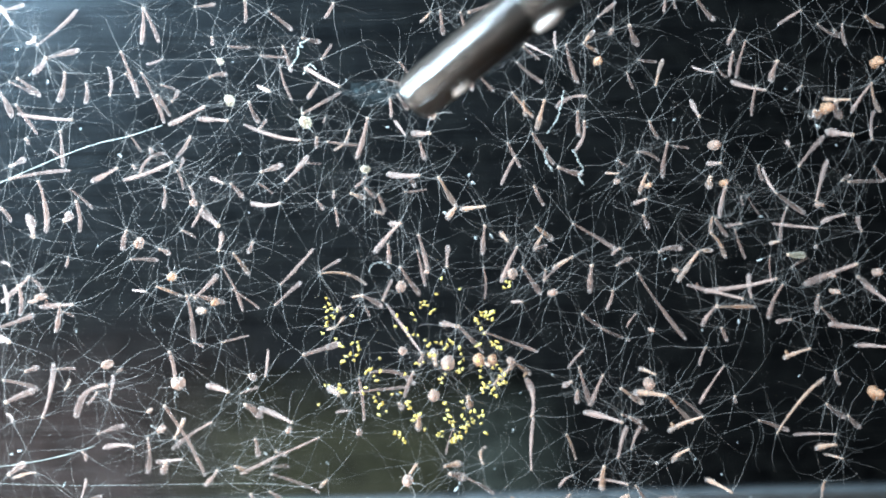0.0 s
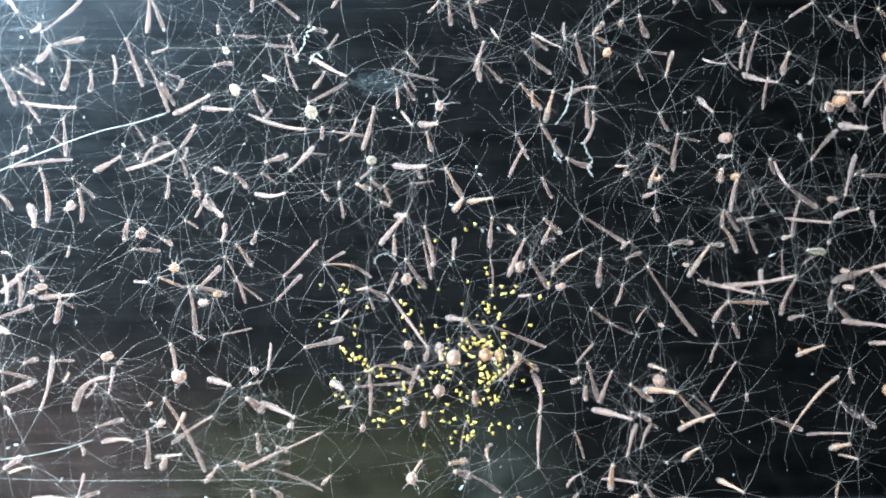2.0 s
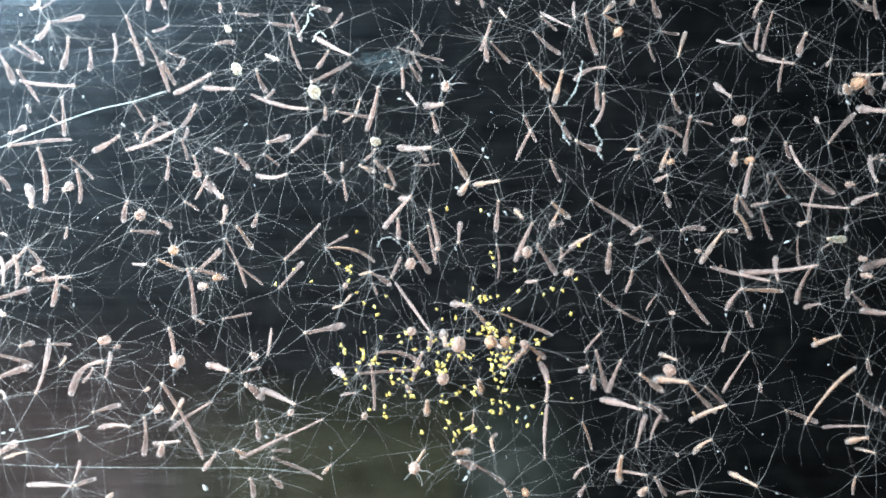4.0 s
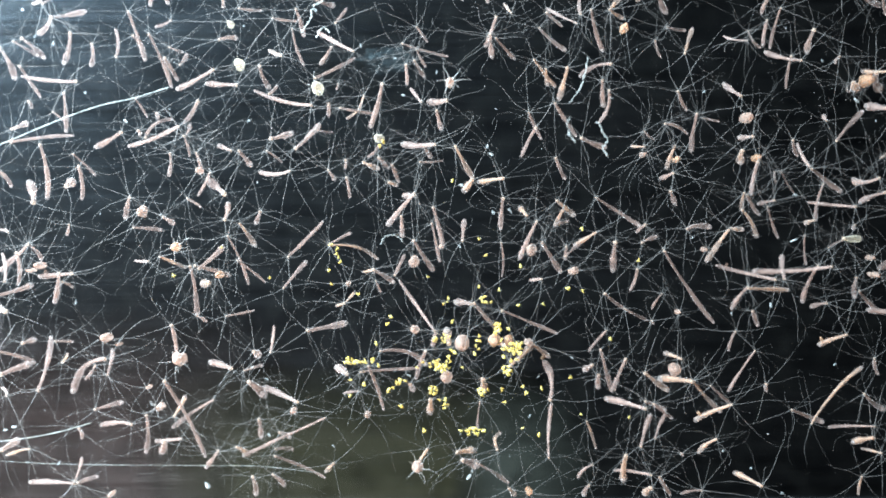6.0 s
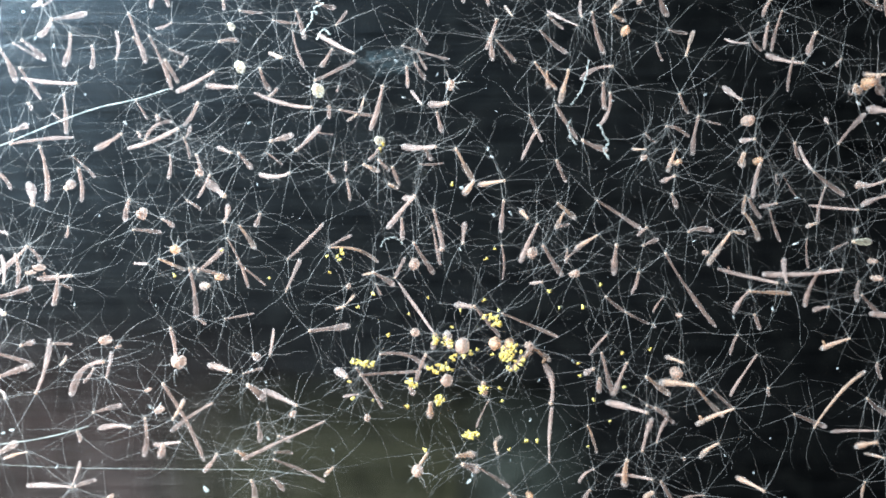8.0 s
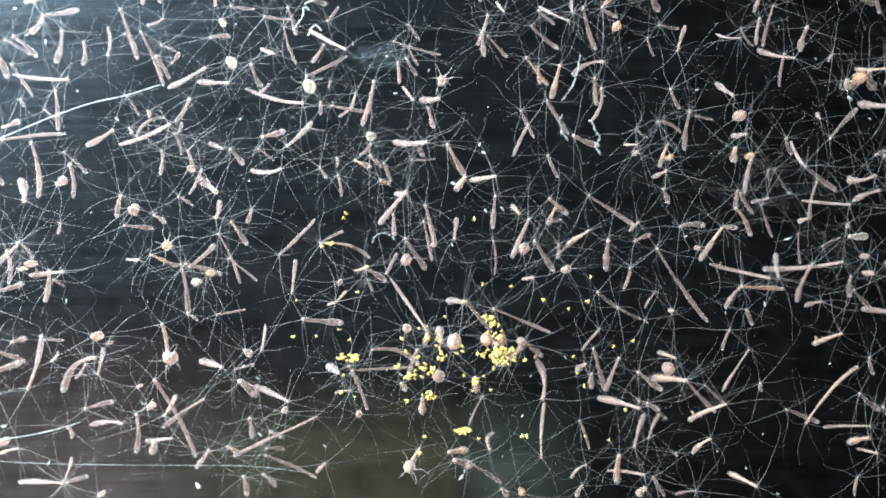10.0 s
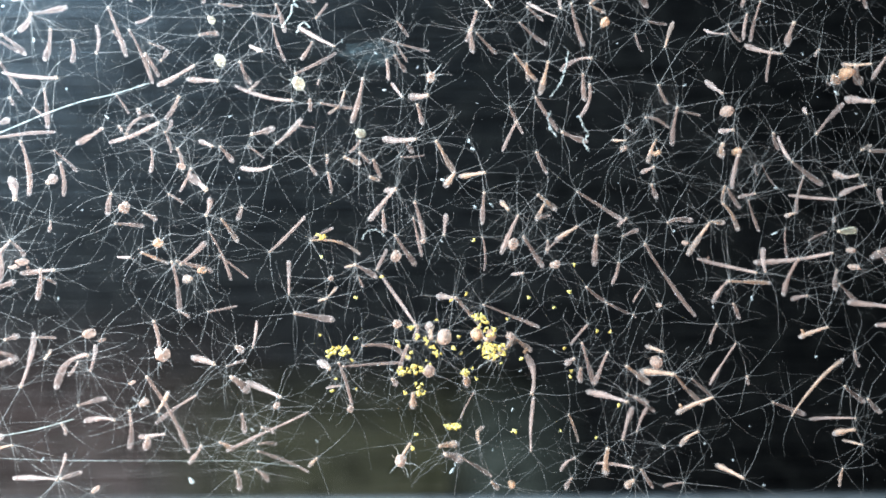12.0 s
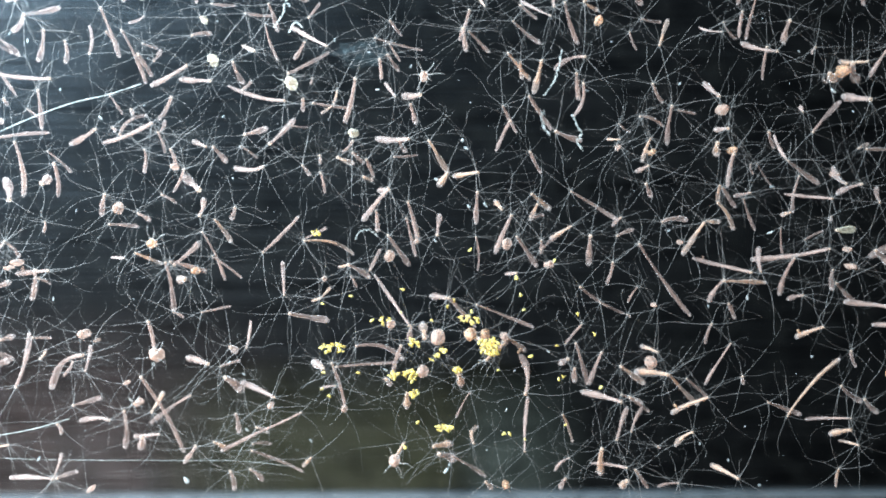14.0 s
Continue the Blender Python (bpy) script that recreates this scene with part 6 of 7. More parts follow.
    nauplius((-1.80, -6.20, 2.5), (5.20, -7.20, 2.4), (1.30, -8.50, 2.4), (0.19, -11.10, 2.4), (-0.50, -11.39, 2.4), (-0.69, -11.71, 2.5), (-0.53, -12.42, 2.5))
    nauplius((-1.60, -18.50, 4.7), (-1.20, -16.20, 4.6), (0.50, -19.00, 4.5), (-0.70, -17.93, 4.5), (-0.21, -18.63, 4.3), (-0.21, -18.51, 4.3), (-0.53, -18.56, 4.3))
    nauplius((9.80, -14.40, 4.9), (9.30, -13.70, 4.8), (11.00, -20.40, 4.7), (12.40, -17.60, 4.6), (18.80, -18.60, 4.5), (18.70, -17.10, 4.4), (17.70, -17.30, 4.4))
    nauplius((9.30, -14.90, 3.2), (8.70, -13.90, 3.1), (8.20, -14.70, 3.1), (9.13, -13.37, 3.1), (8.14, -13.35, 3.0), (8.31, -13.78, 3.1), (9.11, -13.32, 3.1))
    nauplius((-12.00, -14.70, 2.6), (-9.60, -12.60, 2.5), (-7.70, -13.90, 2.5), (-8.73, -14.30, 2.6), (-8.68, -14.28, 2.5), (-2.47, -15.12, 2.6), (-0.77, -13.03, 2.6))
    nauplius((5.00, -20.50, 2.5), (6.40, -16.70, 2.4), (7.10, -20.60, 2.3), (5.25, -18.23, 2.4), (5.18, -17.39, 2.4), (5.37, -16.60, 2.5), (5.13, -16.07, 2.5))
    nauplius((7.70, -5.70, 3.0), (7.60, -5.00, 2.9), (6.40, -6.10, 2.9), (5.52, -6.97, 2.9), (6.27, -8.43, 2.9), (7.38, -9.45, 2.9), (6.52, -9.54, 2.9))
    nauplius((-2.70, -18.10, 2.5), (-3.60, -16.80, 2.4), (-3.30, -15.90, 2.4), (-0.82, -15.02, 2.4), (-0.97, -15.40, 2.4), (-1.17, -15.82, 2.5), (-0.79, -16.60, 2.5))
    nauplius((9.10, -9.20, 3.6), (9.20, -8.70, 3.5), (9.60, -10.30, 3.4), (9.59, -12.24, 3.5), (8.91, -12.12, 3.4), (8.89, -13.19, 3.4), (9.62, -13.22, 3.4))
    nauplius((4.60, -20.50, 4.1), (4.90, -19.80, 4.0), (7.00, -21.90, 3.9), (5.17, -23.09, 3.9), (4.41, -23.15, 3.8), (4.50, -23.30, 3.8), (4.12, -23.52, 3.8))
    nauplius((9.50, -14.00, 3.0), (9.50, -13.20, 2.9), (9.30, -14.40, 2.9), (9.72, -13.39, 2.9), (10.15, -14.01, 2.9), (10.16, -14.10, 2.9), (10.17, -14.18, 2.9))
    nauplius((7.10, -19.30, 2.4), (7.60, -17.00, 2.3), (9.50, -21.20, 2.3), (10.70, -18.60, 2.4), (10.60, -24.20, 2.3), (11.30, -24.20, 2.4), (10.90, -24.60, 2.4))
    nauplius((4.70, -20.30, 4.5), (4.90, -16.80, 4.4), (7.20, -21.10, 4.3), (5.01, -18.36, 4.3), (4.99, -17.45, 4.1), (5.43, -16.78, 4.1), (5.13, -16.19, 4.1))
    nauplius((-0.60, -4.20, 2.4), (3.90, -1.40, 2.3), (4.30, -4.90, 2.2), (4.70, -5.00, 2.3), (2.30, -7.60, 2.3), (1.50, -9.80, 2.4), (1.80, -10.00, 2.4))
    nauplius((0.90, -4.80, 2.9), (3.90, -4.00, 2.8), (3.90, -6.70, 2.7), (0.80, -6.40, 2.8), (1.20, -9.70, 2.7), (-0.00, -11.89, 2.8), (-0.40, -12.72, 2.8))
    nauplius((2.60, -19.90, 3.1), (2.80, -17.20, 3.0), (3.80, -18.70, 3.0), (-0.76, -17.99, 3.0), (-0.45, -18.63, 3.0), (-0.78, -18.89, 3.0), (-0.70, -19.06, 3.0))
    nauplius((3.60, -13.10, 3.4), (5.80, -12.40, 3.3), (4.70, -13.90, 3.3), (4.61, -12.86, 3.3), (3.74, -13.00, 3.2), (7.18, -13.96, 3.2), (8.03, -13.46, 3.2))
    nauplius((9.90, -15.00, 2.5), (11.40, -14.40, 2.4), (12.60, -17.10, 2.4), (16.30, -16.60, 2.5), (17.40, -15.90, 2.4), (18.50, -16.30, 2.5), (18.50, -17.30, 2.5))
    nauplius((3.10, -19.70, 3.6), (3.50, -15.70, 3.5), (4.10, -18.30, 3.4), (4.70, -18.17, 3.4), (4.75, -17.51, 3.3), (5.03, -16.99, 3.4), (4.71, -16.19, 3.4))
    nauplius((7.60, -5.80, 3.2), (7.30, -5.60, 3.1), (5.70, -6.30, 3.1), (5.09, -6.73, 3.1), (5.40, -8.22, 3.1), (6.90, -9.48, 3.1), (6.36, -9.72, 3.1))
    nauplius((-11.70, -9.00, 4.7), (-11.70, -10.20, 4.5), (-12.10, -12.00, 4.4), (-11.93, -14.32, 4.4), (-11.12, -14.05, 4.3), (-11.69, -13.98, 4.2), (-11.44, -13.68, 4.2))
    nauplius((0.10, -9.30, 4.0), (4.30, -9.00, 3.9), (2.30, -11.50, 3.8), (0.42, -11.08, 3.8), (0.54, -11.49, 3.7), (0.53, -12.20, 3.7), (0.08, -12.66, 3.7))
    nauplius((-6.40, -17.00, 5.2), (-4.60, -17.10, 5.0), (-4.20, -18.50, 4.9), (-1.40, -17.73, 4.8), (-0.64, -18.88, 4.7), (-0.78, -18.89, 4.6), (-0.64, -19.40, 4.6))
    nauplius((6.30, -6.00, 4.4), (6.60, -4.80, 4.2), (5.60, -5.70, 4.1), (4.91, -6.33, 4.1), (5.12, -8.38, 4.0), (6.48, -9.35, 4.0), (5.64, -9.38, 4.0))
    nauplius((8.40, -9.50, 4.7), (7.30, -9.40, 4.6), (6.30, -9.40, 4.5), (6.89, -9.57, 4.4), (6.79, -8.75, 4.3), (7.62, -9.81, 4.3), (6.81, -10.08, 4.3))
    nauplius((7.00, -18.40, 4.1), (7.20, -15.90, 4.0), (7.90, -20.20, 3.9), (8.20, -15.95, 3.9), (8.13, -14.67, 3.8), (7.68, -14.73, 3.8), (8.98, -14.20, 3.8))
    nauplius((-0.10, -4.20, 3.7), (6.60, -1.10, 3.5), (7.20, -0.90, 3.5), (5.50, -1.00, 3.5), (5.50, -1.10, 3.4), (6.00, -6.20, 3.4), (4.70, -7.40, 3.4))
    nauplius((-9.10, -9.70, 4.9), (-10.10, -11.20, 4.7), (-8.10, -13.40, 4.7), (-8.74, -13.93, 4.6), (-9.44, -14.09, 4.5), (-9.69, -13.62, 4.4), (-9.18, -13.00, 4.4))
    nauplius((3.70, -21.70, 4.4), (4.90, -21.50, 4.2), (4.40, -22.10, 4.1), (4.41, -23.44, 4.1), (3.75, -23.45, 4.0), (3.90, -23.42, 4.0), (3.73, -23.76, 4.0))
    nauplius((6.70, -13.50, 5.4), (6.40, -12.90, 5.2), (7.00, -13.40, 5.1), (8.46, -12.78, 5.0), (7.90, -12.79, 4.8), (7.63, -13.29, 4.8), (8.25, -12.87, 4.8))
    nauplius((7.70, -15.10, 4.6), (6.90, -14.20, 4.5), (7.70, -15.60, 4.4), (8.37, -14.92, 4.3), (8.14, -13.82, 4.2), (8.33, -14.59, 4.2), (9.36, -14.06, 4.2))
    nauplius((-7.10, -16.60, 4.5), (-5.70, -16.10, 4.4), (-6.50, -18.40, 4.3), (-6.16, -17.55, 4.3), (-3.99, -16.96, 4.1), (-2.61, -16.54, 4.1), (-2.88, -16.85, 4.1))
    nauplius((-3.60, -22.10, 3.1), (-5.60, -19.20, 3.0), (-6.30, -19.00, 2.9), (-5.34, -17.06, 3.0), (-3.81, -16.96, 2.9), (-2.50, -16.39, 3.0), (-2.50, -16.70, 3.0))
    nauplius((-9.30, -8.70, 4.9), (-3.40, -7.30, 4.7), (-5.60, -10.60, 4.6), (-1.08, -14.22, 4.6), (-1.28, -14.58, 4.4), (-1.45, -15.32, 4.4), (-1.36, -16.21, 4.4))
    nauplius((4.80, -21.20, 3.5), (6.80, -20.90, 3.4), (8.00, -21.30, 3.3), (7.90, -19.60, 3.3), (4.33, -23.02, 3.2), (4.34, -23.24, 3.3), (4.05, -23.46, 3.3))
    nauplius((3.30, -22.80, 2.6), (4.40, -23.30, 2.6), (3.90, -22.80, 2.5), (4.22, -23.69, 2.6), (3.57, -23.76, 2.5), (3.84, -23.66, 2.6), (3.33, -23.82, 2.6))
    nauplius((3.30, -22.50, 2.4), (3.80, -22.60, 2.3), (3.70, -23.00, 2.3), (3.77, -23.06, 2.4), (3.45, -23.33, 2.4), (3.46, -23.54, 2.4), (3.07, -23.52, 2.4))
    nauplius((3.20, -22.70, 2.8), (4.60, -22.80, 2.7), (3.90, -22.80, 2.6), (4.06, -23.00, 2.7), (3.63, -23.21, 2.6), (3.84, -23.12, 2.7), (3.58, -23.52, 2.7))
    nauplius((0.60, -5.00, 3.1), (5.70, -6.50, 3.0), (5.60, -6.80, 2.9), (0.70, -6.90, 3.0), (-0.52, -10.96, 2.9), (-0.60, -11.43, 3.0), (-2.10, -8.90, 3.0))
    nauplius((8.30, -5.10, 4.4), (8.40, -2.70, 4.3), (9.60, -2.70, 4.2), (9.80, -2.30, 4.2), (13.30, -5.10, 4.1), (13.30, -7.10, 4.0), (13.00, -6.70, 4.0))
    nauplius((9.30, -10.00, 3.1), (8.30, -11.00, 3.0), (9.30, -11.30, 3.0), (9.15, -12.30, 3.0), (8.55, -12.15, 3.0), (8.16, -13.14, 3.0), (9.15, -12.91, 3.0))
    nauplius((-13.50, -4.80, 2.4), (-12.00, -3.40, 2.3), (-11.20, -3.30, 2.3), (-13.00, -1.80, 2.4), (-13.07, -1.19, 2.3), (-9.00, -7.10, 2.4), (-8.50, -6.80, 2.4))
    nauplius((6.90, -15.30, 4.7), (6.10, -13.70, 4.6), (6.30, -14.50, 4.5), (7.71, -13.68, 4.4), (7.94, -13.20, 4.3), (7.80, -14.03, 4.3), (8.59, -13.82, 4.3))
    nauplius((-13.80, -14.50, 4.0), (-13.40, -14.90, 3.9), (-12.60, -16.20, 3.8), (-11.76, -14.44, 3.8), (-10.75, -14.18, 3.7), (-11.59, -13.98, 3.7), (-11.12, -13.41, 3.7))
    nauplius((-12.30, -15.40, 2.3), (-9.50, -13.30, 2.2), (-8.70, -14.30, 2.2), (-10.09, -14.57, 2.3), (-9.78, -14.57, 2.2), (-10.23, -14.01, 2.3), (-10.01, -13.22, 2.3))
    nauplius((9.60, -10.40, 2.4), (9.60, -11.10, 2.3), (14.20, -11.30, 2.2), (9.92, -12.84, 2.3), (10.18, -13.63, 2.3), (10.37, -13.68, 2.4), (10.43, -13.85, 2.4))
    nauplius((-13.50, -6.30, 2.6), (-11.50, -8.80, 2.6), (-8.90, -6.20, 2.5), (-14.10, -4.60, 2.6), (-14.30, -2.80, 2.5), (-11.74, -13.53, 2.6), (-11.23, -13.15, 2.6))
    nauplius((-12.80, -5.30, 3.4), (-11.30, -3.30, 3.3), (-10.50, -3.10, 3.2), (-13.10, -1.20, 3.2), (-13.17, -0.68, 3.2), (-12.97, 0.34, 3.2), (-12.00, -7.70, 3.2))
    nauplius((-1.90, -18.60, 5.0), (-1.90, -16.10, 4.9), (0.50, -19.10, 4.8), (-0.95, -18.23, 4.7), (-0.45, -18.82, 4.6), (-0.60, -18.83, 4.5), (-0.57, -19.06, 4.5))
    nauplius((0.60, -10.50, 5.3), (4.70, -9.80, 5.2), (3.00, -13.00, 5.1), (1.13, -12.78, 5.0), (1.17, -11.96, 4.8), (3.95, -12.80, 4.8), (3.59, -13.46, 4.8))
    nauplius((1.60, -20.90, 4.2), (1.80, -19.20, 4.1), (3.30, -22.50, 4.0), (3.45, -22.73, 4.0), (3.25, -22.91, 3.9), (3.72, -23.12, 3.9), (3.26, -23.40, 3.9))
    nauplius((2.90, -22.70, 3.0), (2.30, -23.00, 2.9), (1.90, -23.90, 2.8), (3.34, -23.43, 2.9), (3.08, -23.52, 2.8), (3.33, -23.47, 2.9), (2.77, -23.69, 2.9))
    nauplius((8.00, -14.70, 3.6), (6.90, -13.90, 3.5), (6.70, -14.30, 3.4), (8.53, -12.97, 3.5), (8.16, -13.11, 3.4), (8.09, -13.64, 3.4), (8.89, -13.18, 3.4))
    nauplius((-1.00, -4.50, 3.4), (0.70, -2.00, 3.3), (-0.50, -7.70, 3.2), (0.20, -7.10, 3.3), (-4.20, -8.00, 3.2), (-0.97, -11.34, 3.2), (-3.83, -9.86, 3.2))
    nauplius((8.20, -5.60, 3.3), (8.00, -3.40, 3.2), (10.40, -4.50, 3.1), (9.70, -7.30, 3.2), (6.92, -8.33, 3.1), (7.68, -9.50, 3.1), (7.63, -9.77, 3.1))
    nauplius((3.20, -22.30, 2.2), (2.40, -19.20, 2.2), (3.40, -22.20, 2.1), (0.68, -20.14, 2.2), (3.39, -23.03, 2.2), (5.27, -17.23, 2.3), (5.13, -16.62, 2.3))
    nauplius((8.80, -16.30, 4.1), (7.60, -14.50, 4.0), (8.30, -15.90, 3.9), (8.49, -15.51, 3.9), (9.29, -14.72, 3.8), (8.89, -14.52, 3.8), (9.66, -13.91, 3.8))
    nauplius((1.60, -14.30, 4.9), (1.80, -13.50, 4.8), (0.90, -14.40, 4.7), (0.29, -14.96, 4.6), (0.57, -14.81, 4.5), (-0.13, -15.78, 4.4), (-0.07, -16.53, 4.4))
    nauplius((-1.30, -11.90, 4.6), (1.70, -11.10, 4.5), (-0.90, -11.80, 4.4), (-0.60, -14.50, 4.3), (0.04, -14.45, 4.2), (0.71, -13.98, 4.2), (2.20, -14.34, 4.2))
    nauplius((4.50, -12.90, 2.5), (6.60, -10.70, 2.4), (6.40, -10.40, 2.4), (6.75, -10.80, 2.5), (6.43, -9.48, 2.4), (7.28, -11.13, 2.5), (6.91, -10.40, 2.5))
    nauplius((2.10, -13.30, 4.0), (3.50, -11.90, 3.8), (1.20, -13.80, 3.8), (0.56, -14.32, 3.8), (0.47, -14.17, 3.7), (0.58, -13.92, 3.7), (2.31, -14.25, 3.7))
    nauplius((2.20, -10.10, 2.8), (5.50, -10.30, 2.7), (5.60, -10.30, 2.6), (4.51, -11.89, 2.7), (3.55, -12.88, 2.7), (7.27, -13.96, 2.7), (8.43, -13.32, 2.7))
    nauplius((-4.00, -21.50, 4.5), (-7.10, -20.50, 4.4), (-7.30, -21.20, 4.3), (-6.80, -18.10, 4.3), (-8.70, -18.70, 4.2), (-10.30, -18.90, 4.1), (-3.36, -16.98, 4.1))
    nauplius((0.10, -10.80, 3.7), (4.10, -9.90, 3.6), (2.00, -13.10, 3.5), (0.82, -13.89, 3.5), (1.18, -13.57, 3.4), (0.90, -13.50, 3.4), (3.03, -13.74, 3.4))
    nauplius((2.70, -22.00, 5.3), (1.90, -22.00, 5.1), (2.20, -22.70, 5.0), (2.90, -22.84, 5.0), (2.87, -23.10, 4.8), (2.92, -23.17, 4.7), (2.51, -23.51, 4.7))
    nauplius((6.40, -11.60, 4.8), (7.00, -10.70, 4.7), (7.70, -13.40, 4.6), (8.77, -12.58, 4.5), (8.30, -12.52, 4.4), (8.16, -13.14, 4.4), (9.31, -12.91, 4.4))
    nauplius((9.50, -13.10, 2.6), (9.20, -11.90, 2.5), (9.70, -11.90, 2.5), (9.77, -12.50, 2.5), (9.34, -12.80, 2.5), (9.66, -14.02, 2.6), (10.01, -13.63, 2.6))
    nauplius((6.00, -18.50, 3.2), (6.80, -15.80, 3.1), (7.80, -18.50, 3.1), (8.67, -15.65, 3.1), (9.93, -14.46, 3.1), (10.15, -14.42, 3.1), (9.89, -14.26, 3.1))
    nauplius((-11.30, -14.90, 5.2), (-9.20, -12.90, 5.1), (-8.00, -14.20, 5.0), (-8.71, -14.24, 4.9), (-9.08, -14.48, 4.7), (-9.42, -13.81, 4.7), (-9.25, -13.55, 4.7))
    nauplius((-11.80, -15.40, 3.7), (-12.00, -16.90, 3.6), (-12.00, -17.00, 3.5), (-11.60, -16.70, 3.5), (-11.70, -16.50, 3.5), (-11.20, -16.30, 3.5), (-12.20, -18.50, 3.5))
    nauplius((8.50, -6.20, 3.6), (8.40, -6.50, 3.5), (8.80, -6.50, 3.5), (7.23, -9.73, 3.5), (7.19, -9.11, 3.4), (8.14, -10.14, 3.4), (7.64, -10.10, 3.4))
    nauplius((8.30, -9.20, 3.7), (8.50, -8.70, 3.5), (9.40, -9.70, 3.5), (9.30, -12.31, 3.5), (8.69, -12.21, 3.4), (8.34, -13.10, 3.4), (9.58, -12.74, 3.4))
    nauplius((-6.80, -13.90, 4.7), (-5.20, -14.10, 4.6), (-4.90, -15.30, 4.5), (-1.57, -14.46, 4.5), (-1.87, -14.50, 4.3), (-2.41, -15.05, 4.3), (-0.71, -13.03, 4.3))
    nauplius((-1.30, -18.30, 5.3), (1.30, -14.00, 5.1), (0.30, -15.20, 5.0), (-0.05, -15.35, 5.0), (-0.27, -18.38, 4.8), (-0.41, -18.46, 4.7), (-0.70, -17.42, 4.7))
    nauplius((-4.00, -21.20, 4.0), (-5.00, -18.80, 3.8), (-2.10, -23.10, 3.8), (-2.30, -23.00, 3.8), (-2.20, -25.00, 3.7), (-1.50, -26.10, 3.7), (-1.70, -25.90, 3.7))
    nauplius((10.70, -1.20, 5.4), (13.50, -2.80, 5.2), (17.40, -0.20, 5.1), (17.40, 2.30, 5.1), (19.60, -4.30, 4.9), (19.30, -3.50, 4.8), (17.20, -2.40, 4.8))
    nauplius((10.40, -1.20, 4.2), (13.20, -3.20, 4.0), (14.60, -4.90, 4.0), (17.70, -5.50, 4.0), (22.50, -12.90, 3.8), (22.40, -12.40, 3.8), (20.20, -9.20, 3.8))
    nauplius((8.70, -5.40, 2.5), (12.30, -6.80, 2.5), (13.80, -10.80, 2.4), (10.02, -12.21, 2.5), (9.31, -12.00, 2.5), (9.83, -13.16, 2.5), (10.03, -13.42, 2.5))
    nauplius((5.80, -19.40, 4.9), (7.10, -16.80, 4.7), (7.90, -20.40, 4.6), (8.38, -15.89, 4.6), (9.12, -14.85, 4.5), (9.39, -14.74, 4.4), (10.10, -16.10, 4.4))
    nauplius((-3.10, -17.10, 3.6), (-1.70, -14.60, 3.5), (-2.00, -15.50, 3.4), (-0.44, -15.21, 3.4), (-0.61, -15.39, 3.3), (-0.90, -16.20, 3.4), (-0.85, -16.94, 3.4))
    nauplius((6.40, -6.50, 2.4), (7.10, -5.40, 2.3), (5.70, -6.00, 2.3), (5.24, -6.35, 2.3), (6.11, -8.18, 2.3), (6.81, -9.17, 2.4), (6.36, -9.48, 2.4))
    nauplius((4.20, -18.60, 5.4), (6.00, -14.50, 5.3), (4.80, -16.60, 5.2), (4.83, -17.61, 5.1), (4.93, -17.15, 4.9), (5.19, -16.42, 4.8), (4.89, -15.83, 4.8))
    nauplius((-2.30, -19.80, 2.3), (-4.60, -18.50, 2.2), (-4.80, -19.30, 2.2), (-1.43, -18.45, 2.3), (-0.58, -19.55, 2.3), (-1.50, -25.70, 2.3), (-0.10, -23.10, 2.3))
    nauplius((-8.40, -14.90, 4.1), (-7.90, -13.50, 4.0), (-6.10, -15.50, 3.9), (-5.34, -16.76, 3.9), (-3.93, -16.42, 3.8), (-2.51, -16.01, 3.8), (-3.14, -16.55, 3.8))
    nauplius((9.60, -10.10, 3.8), (9.10, -10.50, 3.7), (9.30, -11.00, 3.6), (9.43, -12.32, 3.6), (8.98, -12.26, 3.5), (9.48, -13.43, 3.5), (9.95, -13.35, 3.5))
    nauplius((5.50, -19.10, 5.1), (6.60, -15.50, 5.0), (7.60, -18.40, 4.9), (8.21, -15.61, 4.8), (8.25, -14.49, 4.6), (8.15, -14.56, 4.6), (9.13, -14.05, 4.6))
    nauplius((7.60, -5.20, 3.5), (7.80, -3.40, 3.4), (7.70, -4.80, 3.3), (7.60, -8.00, 3.3), (6.72, -8.53, 3.3), (7.60, -9.41, 3.3), (7.26, -9.61, 3.3))
    nauplius((8.70, -15.60, 2.9), (8.00, -14.30, 2.8), (8.20, -15.20, 2.8), (9.42, -14.25, 2.8), (9.21, -14.05, 2.8), (9.25, -14.16, 2.8), (10.09, -13.85, 2.8))
    nauplius((-9.60, -10.70, 3.1), (-9.90, -11.70, 3.0), (-7.90, -13.50, 3.0), (-8.88, -14.18, 3.0), (-8.93, -14.29, 2.9), (-3.01, -15.78, 3.0), (-3.25, -16.48, 3.0))
    nauplius((-11.70, -11.60, 2.9), (-11.70, -11.20, 2.8), (-11.60, -12.00, 2.7), (-12.07, -14.45, 2.8), (-11.43, -14.14, 2.7), (-12.04, -14.14, 2.8), (-12.10, -16.50, 2.8))
    nauplius((5.40, -18.40, 4.1), (6.40, -14.70, 3.9), (6.00, -15.80, 3.9), (7.70, -15.25, 3.9), (7.38, -13.39, 3.7), (7.50, -14.17, 3.7), (8.50, -13.65, 3.7))
    nauplius((7.20, -14.80, 3.4), (5.90, -13.30, 3.3), (6.40, -14.50, 3.2), (7.66, -12.85, 3.2), (7.39, -13.24, 3.2), (7.42, -13.96, 3.2), (8.96, -13.53, 3.2))
    nauplius((3.20, -22.00, 4.7), (4.70, -21.80, 4.5), (4.30, -22.30, 4.4), (4.19, -23.25, 4.4), (3.69, -23.27, 4.3), (4.19, -23.18, 4.2), (3.88, -23.40, 4.2))
